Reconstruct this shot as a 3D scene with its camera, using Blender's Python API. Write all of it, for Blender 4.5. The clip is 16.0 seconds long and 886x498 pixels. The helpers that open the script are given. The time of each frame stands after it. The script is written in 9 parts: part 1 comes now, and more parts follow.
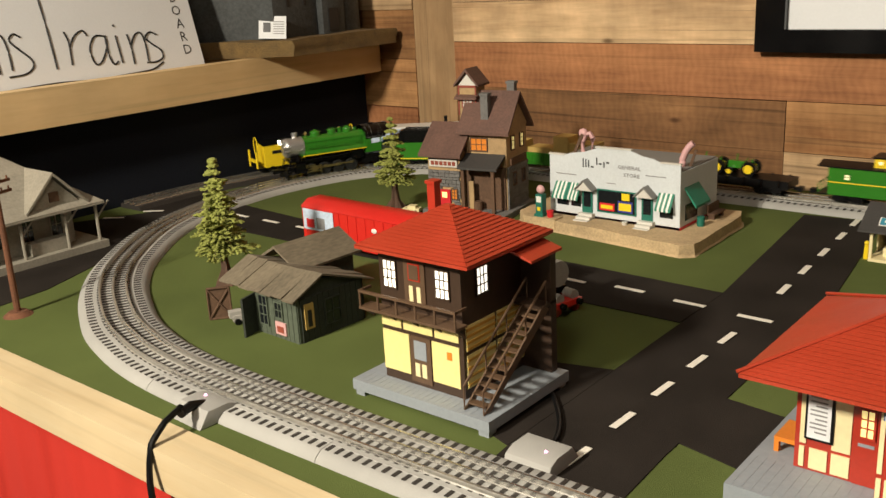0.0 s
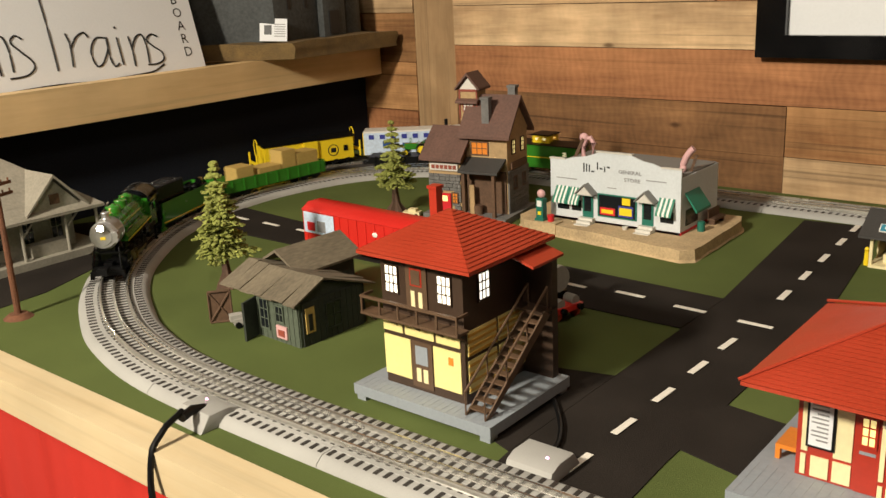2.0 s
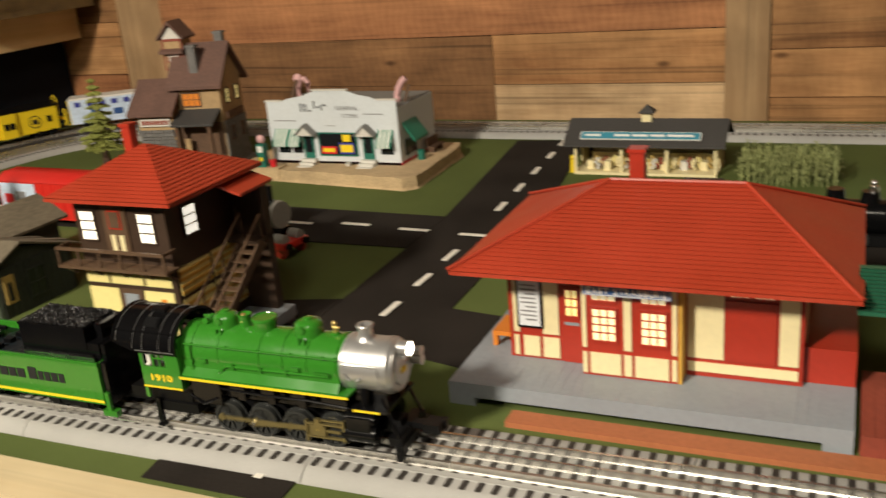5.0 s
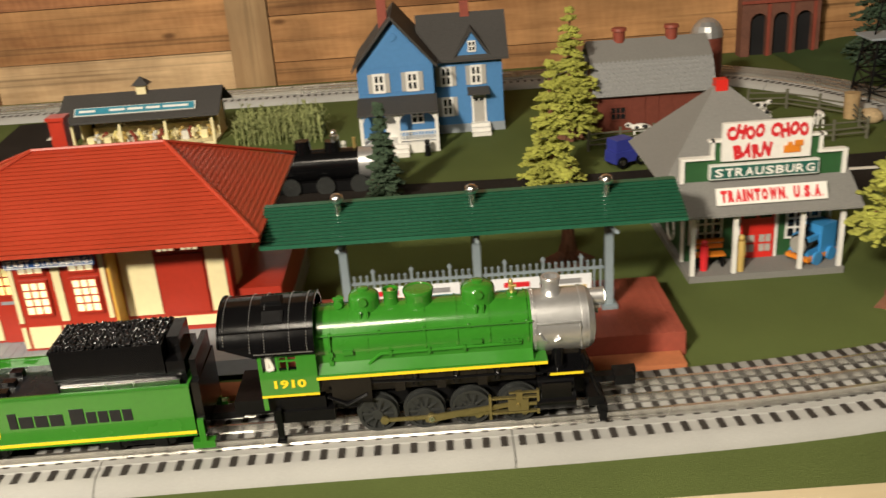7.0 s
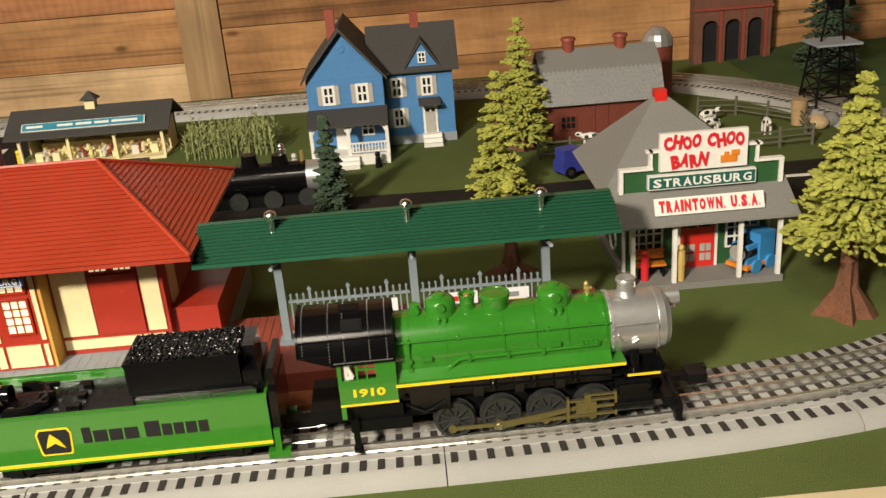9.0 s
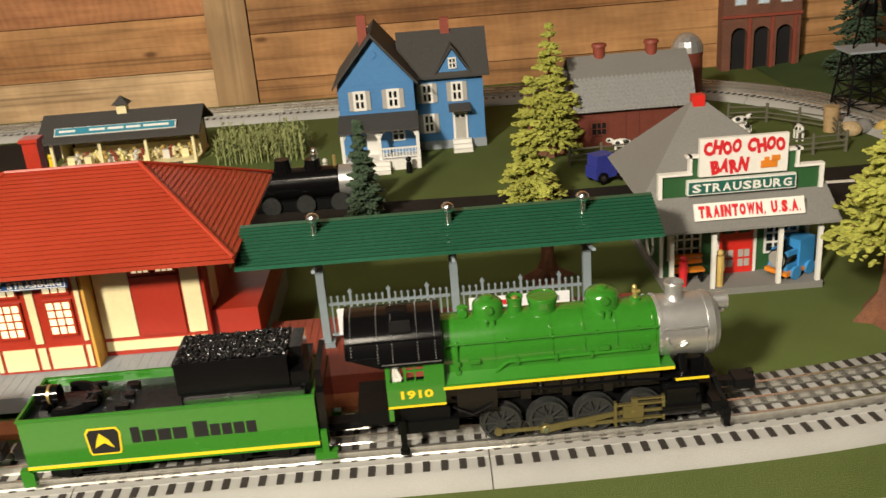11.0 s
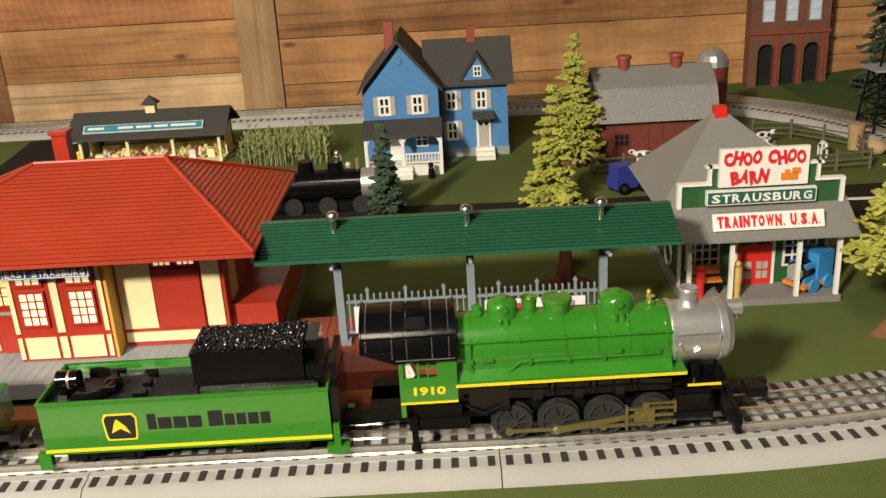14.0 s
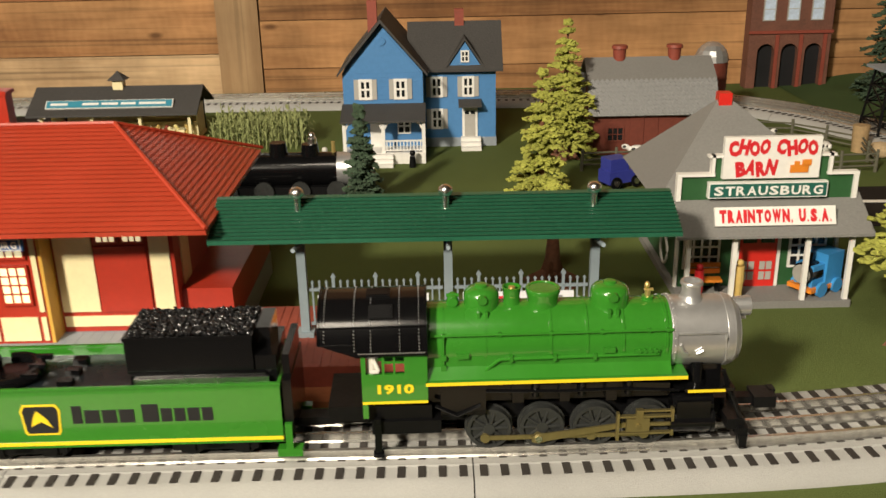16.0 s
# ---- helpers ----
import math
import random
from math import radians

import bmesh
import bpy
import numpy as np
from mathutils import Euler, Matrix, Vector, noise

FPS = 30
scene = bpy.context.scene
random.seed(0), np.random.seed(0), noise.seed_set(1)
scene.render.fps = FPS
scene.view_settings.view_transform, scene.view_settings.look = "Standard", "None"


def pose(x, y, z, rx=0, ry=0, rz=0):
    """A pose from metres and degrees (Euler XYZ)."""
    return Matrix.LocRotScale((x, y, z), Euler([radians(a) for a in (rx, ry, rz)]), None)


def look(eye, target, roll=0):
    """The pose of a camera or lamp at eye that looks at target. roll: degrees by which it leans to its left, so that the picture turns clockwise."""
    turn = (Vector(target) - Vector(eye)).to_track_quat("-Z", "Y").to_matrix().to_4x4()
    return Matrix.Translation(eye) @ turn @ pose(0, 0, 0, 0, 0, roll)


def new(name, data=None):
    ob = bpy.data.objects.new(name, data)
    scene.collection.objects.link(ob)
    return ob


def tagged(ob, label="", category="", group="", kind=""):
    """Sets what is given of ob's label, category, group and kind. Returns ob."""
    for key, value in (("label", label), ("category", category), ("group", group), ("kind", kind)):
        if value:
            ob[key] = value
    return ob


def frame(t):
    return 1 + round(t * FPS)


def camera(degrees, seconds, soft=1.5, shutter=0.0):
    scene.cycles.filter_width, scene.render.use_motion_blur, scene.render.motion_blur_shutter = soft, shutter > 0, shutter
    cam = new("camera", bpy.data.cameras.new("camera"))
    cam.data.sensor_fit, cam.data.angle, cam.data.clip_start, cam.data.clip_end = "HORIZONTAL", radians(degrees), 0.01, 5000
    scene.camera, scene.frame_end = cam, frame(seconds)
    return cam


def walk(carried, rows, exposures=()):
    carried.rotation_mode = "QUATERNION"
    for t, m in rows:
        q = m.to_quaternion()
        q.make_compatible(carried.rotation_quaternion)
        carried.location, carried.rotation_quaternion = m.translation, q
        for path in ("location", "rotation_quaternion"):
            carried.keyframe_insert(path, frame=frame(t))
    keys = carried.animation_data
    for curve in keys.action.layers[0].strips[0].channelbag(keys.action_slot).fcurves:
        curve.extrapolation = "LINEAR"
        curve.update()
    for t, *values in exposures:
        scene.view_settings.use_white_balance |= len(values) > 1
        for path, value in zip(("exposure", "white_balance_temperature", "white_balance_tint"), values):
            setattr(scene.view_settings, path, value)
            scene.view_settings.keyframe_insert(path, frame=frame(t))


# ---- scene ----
cam = camera(50.7, 16.0, shutter=0.5)
PATH = [
    (0, (0.353, 0.482, 0.425), (-0.885, 1.942, -0.155), -3.1),
    (0.5, (0.352, 0.48, 0.426), (-0.892, 1.935, -0.153), -3.1),
    (1, (0.353, 0.477, 0.429), (-0.884, 1.937, -0.151), -2.8),
    (1.5, (0.352, 0.479, 0.429), (-0.885, 1.941, -0.147), -2.9),
    (2, (0.35, 0.48, 0.429), (-0.885, 1.943, -0.148), -2.8),
    (2.5, (0.352, 0.48, 0.428), (-0.881, 1.945, -0.148), -2.6),
    (3, (0.362, 0.48, 0.428), (-0.864, 1.951, -0.148), -2.6),
    (3.2, (0.367, 0.483, 0.425), (-0.854, 1.958, -0.152), -2.5),
    (5.5, (0.394, 0.505, 0.366), (-0.188, 2.286, -0.334), -5.1),
    (6, (0.422, 0.505, 0.362), (0.065, 2.335, -0.362), -4.6),
    (6.5, (0.476, 0.506, 0.351), (0.333, 2.359, -0.388), -5.0),
    (7, (0.528, 0.503, 0.354), (0.519, 2.349, -0.415), -4.2),
    (7.5, (0.545, 0.505, 0.352), (0.578, 2.349, -0.422), -4.3),
    (8, (0.557, 0.507, 0.355), (0.605, 2.352, -0.415), -4.4),
    (8.5, (0.56, 0.507, 0.357), (0.608, 2.355, -0.407), -4.5),
    (10.8, (0.54, 0.51, 0.356), (0.566, 2.364, -0.393), -4.2),
    (11, (0.538, 0.507, 0.355), (0.553, 2.364, -0.387), -4.5),
    (11.5, (0.528, 0.504, 0.352), (0.495, 2.367, -0.376), -4.9),
    (12, (0.528, 0.503, 0.351), (0.485, 2.367, -0.374), -4.0),
    (12.5, (0.535, 0.504, 0.349), (0.493, 2.369, -0.373), -3.8),
    (13, (0.539, 0.502, 0.349), (0.5, 2.368, -0.37), -3.6),
    (13.5, (0.541, 0.499, 0.348), (0.506, 2.366, -0.368), -3.3),
    (14, (0.541, 0.498, 0.349), (0.51, 2.366, -0.365), -3.3),
    (14.5, (0.541, 0.499, 0.348), (0.509, 2.368, -0.362), -3.2),
    (15, (0.541, 0.503, 0.346), (0.518, 2.373, -0.361), -3.1),
    (15.5, (0.538, 0.513, 0.342), (0.536, 2.382, -0.372), -2.6),
    (16, (0.546, 0.558, 0.311), (0.548, 2.43, -0.394), -1.1),
]
walk(cam, [(t, look(eye, target, roll)) for t, eye, target, roll in PATH], [(0.0, -0.10), (3.2, -0.09), (5.5, -0.36), (6.5, -0.36), (7.0, -0.04), (7.5, 0.02), (16.0, 0.02)])

# ---- world and lamps ----
world = bpy.data.worlds.new("room_air")
scene.world = world
world.use_nodes = True
world.node_tree.nodes["Background"].inputs[0].default_value = (1.0, 0.82, 0.62, 1)
world.node_tree.nodes["Background"].inputs[1].default_value = 0.001


def area_lamp(name, eye, target, size, watts, colour):
    lamp = bpy.data.lights.new(name, "AREA")
    lamp.shape, lamp.size, lamp.energy, lamp.color = "DISK", size, watts, colour
    ob = new(name, lamp)
    ob.matrix_world = look(eye, target)
    return ob


area_lamp("ceiling_lamp", (-0.60, -0.85, 1.46), (0.1, 1.4, 0.0), 0.25, 110.0, (1.0, 0.895, 0.72))
area_lamp("ceiling_lamp", (0.28, 0.12, 1.50), (0.3, 1.3, 0.0), 0.40, 10.5, (1.0, 0.88, 0.70))


# ---- materials ----
def mat(name, colour, rough=0.6, metal=0.0, vary=0.18, big=9.0, fine=220.0, bump=0.15, coat=0.0, rnd=0.0, stretch=None, spec=0.5):
    m = bpy.data.materials.new(name)
    m.use_nodes = True
    nt = m.node_tree
    n, link = nt.nodes, nt.links.new
    p = n["Principled BSDF"]
    p.inputs["Roughness"].default_value, p.inputs["Metallic"].default_value = rough, metal
    p.inputs["Coat Weight"].default_value = coat
    p.inputs["Specular IOR Level"].default_value = spec
    tc, mp = n.new("ShaderNodeTexCoord"), n.new("ShaderNodeMapping")
    link(tc.outputs["Object"], mp.inputs[0])
    if stretch:
        mp.inputs["Scale"].default_value = stretch
    a, b = n.new("ShaderNodeTexNoise"), n.new("ShaderNodeTexNoise")
    for t, s in ((a, big), (b, fine)):
        t.inputs["Scale"].default_value, t.inputs["Detail"].default_value = s, 5.0
        link(mp.outputs[0], t.inputs["Vector"])
    add = n.new("ShaderNodeMath")
    add.operation = "ADD"
    link(a.outputs["Fac"], add.inputs[0])
    link(b.outputs["Fac"], add.inputs[1])
    last = add.outputs[0]
    if rnd:
        oi, mul = n.new("ShaderNodeObjectInfo"), n.new("ShaderNodeMath")
        mul.operation, mul.inputs[1].default_value, mul.inputs[2].default_value = "MULTIPLY_ADD", rnd, 0.0
        link(oi.outputs["Random"], mul.inputs[0])
        link(last, mul.inputs[2])
        last = mul.outputs[0]
    ramp = n.new("ShaderNodeMapRange")
    ramp.inputs["From Min"].default_value, ramp.inputs["From Max"].default_value = 0.65, 1.35 + rnd
    ramp.inputs["To Min"].default_value, ramp.inputs["To Max"].default_value = 1 - vary, 1 + vary
    link(last, ramp.inputs["Value"])
    mix = n.new("ShaderNodeVectorMath")
    mix.operation = "SCALE"
    mix.inputs[0].default_value = colour
    link(ramp.outputs[0], mix.inputs["Scale"])
    link(mix.outputs[0], p.inputs["Base Color"])
    if bump:
        bp = n.new("ShaderNodeBump")
        bp.inputs["Strength"].default_value, bp.inputs["Distance"].default_value = bump, 0.0012
        link(b.outputs["Fac"], bp.inputs["Height"])
        link(bp.outputs[0], p.inputs["Normal"])
    rr = n.new("ShaderNodeMapRange")
    rr.inputs["From Min"].default_value, rr.inputs["From Max"].default_value = 0.3, 0.7
    rr.inputs["To Min"].default_value, rr.inputs["To Max"].default_value = max(rough - 0.08, 0.03), min(rough + 0.08, 1)
    link(a.outputs["Fac"], rr.inputs["Value"])
    link(rr.outputs[0], p.inputs["Roughness"])
    return m


def glow(name, colour, power):
    m = bpy.data.materials.new(name)
    m.use_nodes = True
    p = m.node_tree.nodes["Principled BSDF"]
    p.inputs["Base Color"].default_value = (*colour, 1)
    p.inputs["Emission Color"].default_value = (*colour, 1)
    p.inputs["Emission Strength"].default_value = power
    return m


def timber(name, light, dark, along="X", scale=1.0, knots=True, rough=0.7, saw=0.0, contrast=1.0, streaks=0.0):
    """Sawn wood with grain along one axis, knots and rough cross saw marks."""
    m = bpy.data.materials.new(name)
    m.use_nodes = True
    nt = m.node_tree
    n, link = nt.nodes, nt.links.new
    p = n["Principled BSDF"]
    p.inputs["Roughness"].default_value = rough
    p.inputs["Specular IOR Level"].default_value = 0.25
    tc, mp, oi = n.new("ShaderNodeTexCoord"), n.new("ShaderNodeMapping"), n.new("ShaderNodeObjectInfo")
    sc = {"X": (1.0, 9.0, 9.0), "Y": (9.0, 1.0, 9.0), "Z": (9.0, 9.0, 1.0)}[along]
    mp.inputs["Scale"].default_value = [s * scale for s in sc]
    link(tc.outputs["Object"], mp.inputs[0])
    off = n.new("ShaderNodeVectorMath")
    off.operation = "MULTIPLY_ADD"
    off.inputs[1].default_value = (17.0, 31.0, 23.0)
    cmb = n.new("ShaderNodeCombineXYZ")
    for i in range(3):
        link(oi.outputs["Random"], cmb.inputs[i])
    link(cmb.outputs[0], off.inputs[0])
    link(mp.outputs[0], off.inputs[2])
    grain, blot, fine = (n.new("ShaderNodeTexNoise") for _ in range(3))
    for t, s, d in ((grain, 3.0, 8.0), (blot, 0.9, 3.0), (fine, 22.0, 4.0)):
        t.inputs["Scale"].default_value, t.inputs["Detail"].default_value = s, d
        link(off.outputs[0], t.inputs["Vector"])
    grain.inputs["Distortion"].default_value = 0.8
    ad = n.new("ShaderNodeMath")
    ad.operation = "ADD"
    link(grain.outputs["Fac"], ad.inputs[0])
    link(blot.outputs["Fac"], ad.inputs[1])
    ad2 = n.new("ShaderNodeMath")
    ad2.operation, ad2.inputs[1].default_value = "MULTIPLY_ADD", 0.4
    link(fine.outputs["Fac"], ad2.inputs[0])
    link(ad.outputs[0], ad2.inputs[2])
    last = ad2.outputs[0]
    if saw:
        wv, mp2 = n.new("ShaderNodeTexWave"), n.new("ShaderNodeMapping")
        link(tc.outputs["Object"], mp2.inputs[0])
        mp2.inputs["Rotation"].default_value = (0, radians(4), 0)
        wv.inputs["Scale"].default_value, wv.inputs["Distortion"].default_value, wv.inputs["Detail"].default_value = 21.0, 9.0, 4.0
        link(mp2.outputs[0], wv.inputs["Vector"])
        sm = n.new("ShaderNodeMath")
        sm.operation, sm.inputs[1].default_value = "MULTIPLY_ADD", saw
        link(wv.outputs["Fac"], sm.inputs[0])
        link(last, sm.inputs[2])
        last = sm.outputs[0]
    rmp = n.new("ShaderNodeMapRange")
    rmp.inputs["From Min"].default_value = 1.2 - 0.38 / contrast
    rmp.inputs["From Max"].default_value = 1.2 + 0.42 / contrast + saw
    link(last, rmp.inputs["Value"])
    mix = n.new("ShaderNodeMix")
    mix.data_type = "RGBA"
    mix.inputs[6].default_value, mix.inputs[7].default_value = (*dark, 1), (*light, 1)
    link(rmp.outputs[0], mix.inputs[0])
    col = mix.outputs[2]
    if knots:
        vo, sp, cv, sm2 = n.new("ShaderNodeTexVoronoi"), n.new("ShaderNodeSeparateXYZ"), n.new("ShaderNodeCombineXYZ"), n.new("ShaderNodeMath")
        vo.voronoi_dimensions = "2D"
        link(off.outputs[0], sp.inputs[0])
        u, v, w = {"X": (0, 1, 2), "Y": (1, 0, 2), "Z": (2, 0, 1)}[along]
        sm2.operation = "ADD"
        link(sp.outputs[v], sm2.inputs[0])
        link(sp.outputs[w], sm2.inputs[1])
        sc1, sc2 = n.new("ShaderNodeMath"), n.new("ShaderNodeMath")
        for q, k, src in ((sc1, 3.2, sp.outputs[u]), (sc2, 0.85, sm2.outputs[0])):
            q.operation, q.inputs[1].default_value = "MULTIPLY", k
            link(src, q.inputs[0])
        link(sc1.outputs[0], cv.inputs[0])
        link(sc2.outputs[0], cv.inputs[1])
        vo.inputs["Scale"].default_value = 0.8
        link(cv.outputs[0], vo.inputs["Vector"])
        kr = n.new("ShaderNodeMapRange")
        kr.inputs["From Min"].default_value, kr.inputs["From Max"].default_value = 0.014, 0.042
        kr.inputs["To Min"].default_value, kr.inputs["To Max"].default_value = 0.75, 0.0
        link(vo.outputs["Distance"], kr.inputs["Value"])
        mk = n.new("ShaderNodeMix")
        mk.data_type = "RGBA"
        mk.inputs[7].default_value = (dark[0] * 0.3, dark[1] * 0.25, dark[2] * 0.2, 1)
        link(kr.outputs[0], mk.inputs[0])
        link(col, mk.inputs[6])
        col = mk.outputs[2]
    if streaks:
        st, sr, mps = n.new("ShaderNodeTexNoise"), n.new("ShaderNodeMapRange"), n.new("ShaderNodeMapping")
        mps.inputs["Scale"].default_value = {"X": (0.8, 7.0, 7.0), "Y": (7.0, 0.8, 7.0), "Z": (7.0, 7.0, 0.8)}[along]
        link(off.outputs[0], mps.inputs[0])
        st.inputs["Scale"].default_value, st.inputs["Detail"].default_value, st.inputs["Distortion"].default_value = 1.6, 6.0, 0.5
        link(mps.outputs[0], st.inputs["Vector"])
        sr.inputs["From Min"].default_value, sr.inputs["From Max"].default_value = 0.56, 0.70
        sr.inputs["To Min"].default_value, sr.inputs["To Max"].default_value = 1.0, 1.0 - streaks
        link(st.outputs["Fac"], sr.inputs["Value"])
        stain, tr = n.new("ShaderNodeTexNoise"), n.new("ShaderNodeMapRange")
        stain.inputs["Scale"].default_value, stain.inputs["Detail"].default_value = 9.0, 4.0
        link(tc.outputs["Object"], stain.inputs["Vector"])
        tr.inputs["From Min"].default_value, tr.inputs["From Max"].default_value = 0.3, 0.7
        tr.inputs["To Min"].default_value, tr.inputs["To Max"].default_value = 1.0 - 0.7 * streaks, 1.0 + 0.45 * streaks
        link(stain.outputs["Fac"], tr.inputs["Value"])
        mm = n.new("ShaderNodeMath")
        mm.operation = "MULTIPLY"
        link(sr.outputs[0], mm.inputs[0])
        link(tr.outputs[0], mm.inputs[1])
        ss = n.new("ShaderNodeVectorMath")
        ss.operation = "SCALE"
        link(col, ss.inputs[0])
        link(mm.outputs[0], ss.inputs["Scale"])
        col = ss.outputs[0]
    tone = n.new("ShaderNodeMapRange")
    tone.inputs["To Min"].default_value, tone.inputs["To Max"].default_value = 0.82, 1.15
    link(oi.outputs["Random"], tone.inputs["Value"])
    scl = n.new("ShaderNodeVectorMath")
    scl.operation = "SCALE"
    link(col, scl.inputs[0])
    link(tone.outputs[0], scl.inputs["Scale"])
    link(scl.outputs[0], p.inputs["Base Color"])
    bp = n.new("ShaderNodeBump")
    bp.inputs["Strength"].default_value, bp.inputs["Distance"].default_value = 0.35, 0.002
    link(last, bp.inputs["Height"])
    link(bp.outputs[0], p.inputs["Normal"])
    return m


FELT = mat("green_felt", (0.099, 0.127, 0.039), 0.95, vary=0.30, big=5.0, fine=900.0, bump=0.6, spec=0.1)
FELT_DARK = mat("dark_green_felt", (0.062, 0.096, 0.036), 0.95, vary=0.30, big=7.0, fine=900.0, bump=0.6, spec=0.1)
ROAD = mat("black_felt", (0.022, 0.018, 0.0155), 0.95, vary=0.45, big=11.0, fine=700.0, bump=0.5, spec=0.12)
DASH = mat("white_tape", (0.78, 0.75, 0.68), 0.6, vary=0.10)
BED = mat("grey_plastic_roadbed", (0.375, 0.37, 0.355), 0.75, vary=0.16, big=14.0, fine=1400.0, bump=0.5, rnd=0.2)
TIE = mat("dark_brown_tie", (0.030, 0.025, 0.022), 0.7, vary=0.3, rnd=0.3)
RAIL = mat("tinned_rail", (0.74, 0.72, 0.67), 0.28, 0.9, vary=0.15, fine=400, bump=0.05)
PALE = timber("pale_barn_plank", (0.64, 0.45, 0.26), (0.32, 0.19, 0.095), rough=0.75, saw=0.03, contrast=1.2, streaks=0.45)
BROWN = timber("brown_barn_plank", (0.53, 0.285, 0.122), (0.24, 0.108, 0.042), rough=0.75, saw=0.05, contrast=1.2, streaks=0.5)
RED_WOOD = timber("reddish_barn_plank", (0.46, 0.21, 0.092), (0.20, 0.080, 0.035), rough=0.75, saw=0.12, contrast=1.1, streaks=0.3)
# Dark brown grain, deepened for the shadow that lies on the low planks.
DARK_WOOD = timber("dark_shaded_plank", (0.30, 0.155, 0.068), (0.12, 0.055, 0.024), rough=0.8, saw=0.10, contrast=1.2, streaks=0.5)
BATTEN = timber("upright_plank", (0.47, 0.31, 0.165), (0.28, 0.165, 0.08), along="Z", rough=0.75, saw=0.03, streaks=0.35)
PINE = timber("pine_lumber", (0.76, 0.65, 0.44), (0.64, 0.48, 0.27), along="X", rough=0.55, scale=0.7, contrast=0.8, streaks=0.12)
PINE_Y = timber("pine_shelf_edge", (0.76, 0.56, 0.31), (0.56, 0.37, 0.17), along="Y", rough=0.55, scale=0.7, contrast=0.8, streaks=0.15)
CLOTH = mat("red_tablecloth", (0.37, 0.022, 0.014), 0.85, vary=0.12, big=4.0, fine=900, bump=0.3, spec=0.2)
BLACK_CLOTH = mat("black_board", (0.008, 0.010, 0.016), 0.9, vary=0.3, big=4.0, bump=0.1, spec=0.2)
# Kept dark so that the unseen walls and ceiling bounce little light.
PLASTER = mat("plain_plaster", (0.075, 0.060, 0.046), 0.9, vary=0.08, big=2.0)
CONCRETE = mat("grey_floor", (0.09, 0.08, 0.07), 0.8, vary=0.15, big=2.0)
RED_ROOF = mat("red_plastic_roof", (0.38, 0.043, 0.019), 0.40, vary=0.14, big=16.0, fine=350.0, bump=0.08)
RED_TRIM = mat("red_plastic", (0.38, 0.030, 0.014), 0.38, vary=0.10)
BRICK_RED = mat("brick_red_paint", (0.26, 0.055, 0.033), 0.6, vary=0.18)
CREAM = mat("cream_plastic", (0.80, 0.70, 0.41), 0.5, vary=0.06)
YELLOW_WALL = mat("pale_yellow_plastic", (0.83, 0.72, 0.30), 0.5, vary=0.06)
OCHRE = mat("ochre_plastic", (0.62, 0.36, 0.06), 0.5, vary=0.08)
DK_BROWN = mat("dark_brown_plastic", (0.046, 0.026, 0.016), 0.5, vary=0.15)
MID_BROWN = mat("mid_brown_plastic", (0.105, 0.062, 0.036), 0.5, vary=0.15)
GREY_BASE = mat("blue_grey_plastic", (0.27, 0.30, 0.335), 0.55, vary=0.08, bump=0.1)
GREY_POST = mat("grey_post", (0.22, 0.27, 0.30), 0.5, vary=0.08)
GREEN_ROOF = mat("dark_green_plastic", (0.018, 0.105, 0.058), 0.42, vary=0.12, big=14, fine=300, bump=0.08)
LIT = glow("lit_window", (1.0, 0.86, 0.50), 0.70)
LIT_WHITE = glow("bright_lit_window", (1.0, 0.93, 0.78), 1.7)
LIT_Y = glow("lit_yellow_window", (1.0, 0.80, 0.30), 0.75)
LAMP_ON = glow("headlamp_glow", (1.0, 0.93, 0.72), 70.0)
LED = glow("pink_indicator", (1.0, 0.45, 0.75), 5.0)
GREEN_PAINT = mat("bright_green_paint", (0.032, 0.195, 0.017), 0.22, vary=0.07, big=20, bump=0.05, coat=0.8)
YELLOW = mat("yellow_paint", (0.85, 0.62, 0.02), 0.4, vary=0.05, bump=0.03)
BLACK = mat("black_plastic", (0.004, 0.004, 0.0045), 0.17, vary=0.2, bump=0.05, spec=0.32)
BLACK_MATT = mat("black_matt", (0.005, 0.005, 0.0055), 0.38, vary=0.2, spec=0.2)
SILVER = mat("silver_paint", (0.58, 0.58, 0.58), 0.34, 0.75, vary=0.08, bump=0.05)
CHROME = mat("chrome", (0.86, 0.85, 0.82), 0.26, 1.0, vary=0.04, bump=0.0)
BRASS = mat("brass_rod", (0.34, 0.28, 0.12), 0.36, 0.8, vary=0.12, bump=0.05)
GOLD = mat("gold_paint", (0.80, 0.60, 0.22), 0.36, 0.8, vary=0.06, bump=0.0)
WHEEL = mat("dark_wheel", (0.036, 0.038, 0.037), 0.30, 0.2, vary=0.2, spec=0.3)
WHITE = mat("white_paint", (0.78, 0.76, 0.72), 0.5, vary=0.06)
OFFWHITE = mat("off_white", (0.62, 0.60, 0.55), 0.6, vary=0.08)
WHITE_WALL = mat("white_store_wall", (0.60, 0.64, 0.67), 0.6, vary=0.08, fine=300)
BLUE_HOUSE = mat("blue_siding", (0.070, 0.215, 0.46), 0.5, vary=0.07)
DARK_ROOF = mat("charcoal_roof", (0.048, 0.045, 0.043), 0.75, vary=0.25, fine=500, bump=0.4)
GREY_ROOF = mat("grey_roof", (0.20, 0.195, 0.185), 0.8, vary=0.12, fine=500, bump=0.3)
SHINGLE = mat("pale_grey_shingle", (0.30, 0.30, 0.30), 0.7, vary=0.15)
BARN_RED = mat("barn_red", (0.16, 0.035, 0.020), 0.65, vary=0.2)
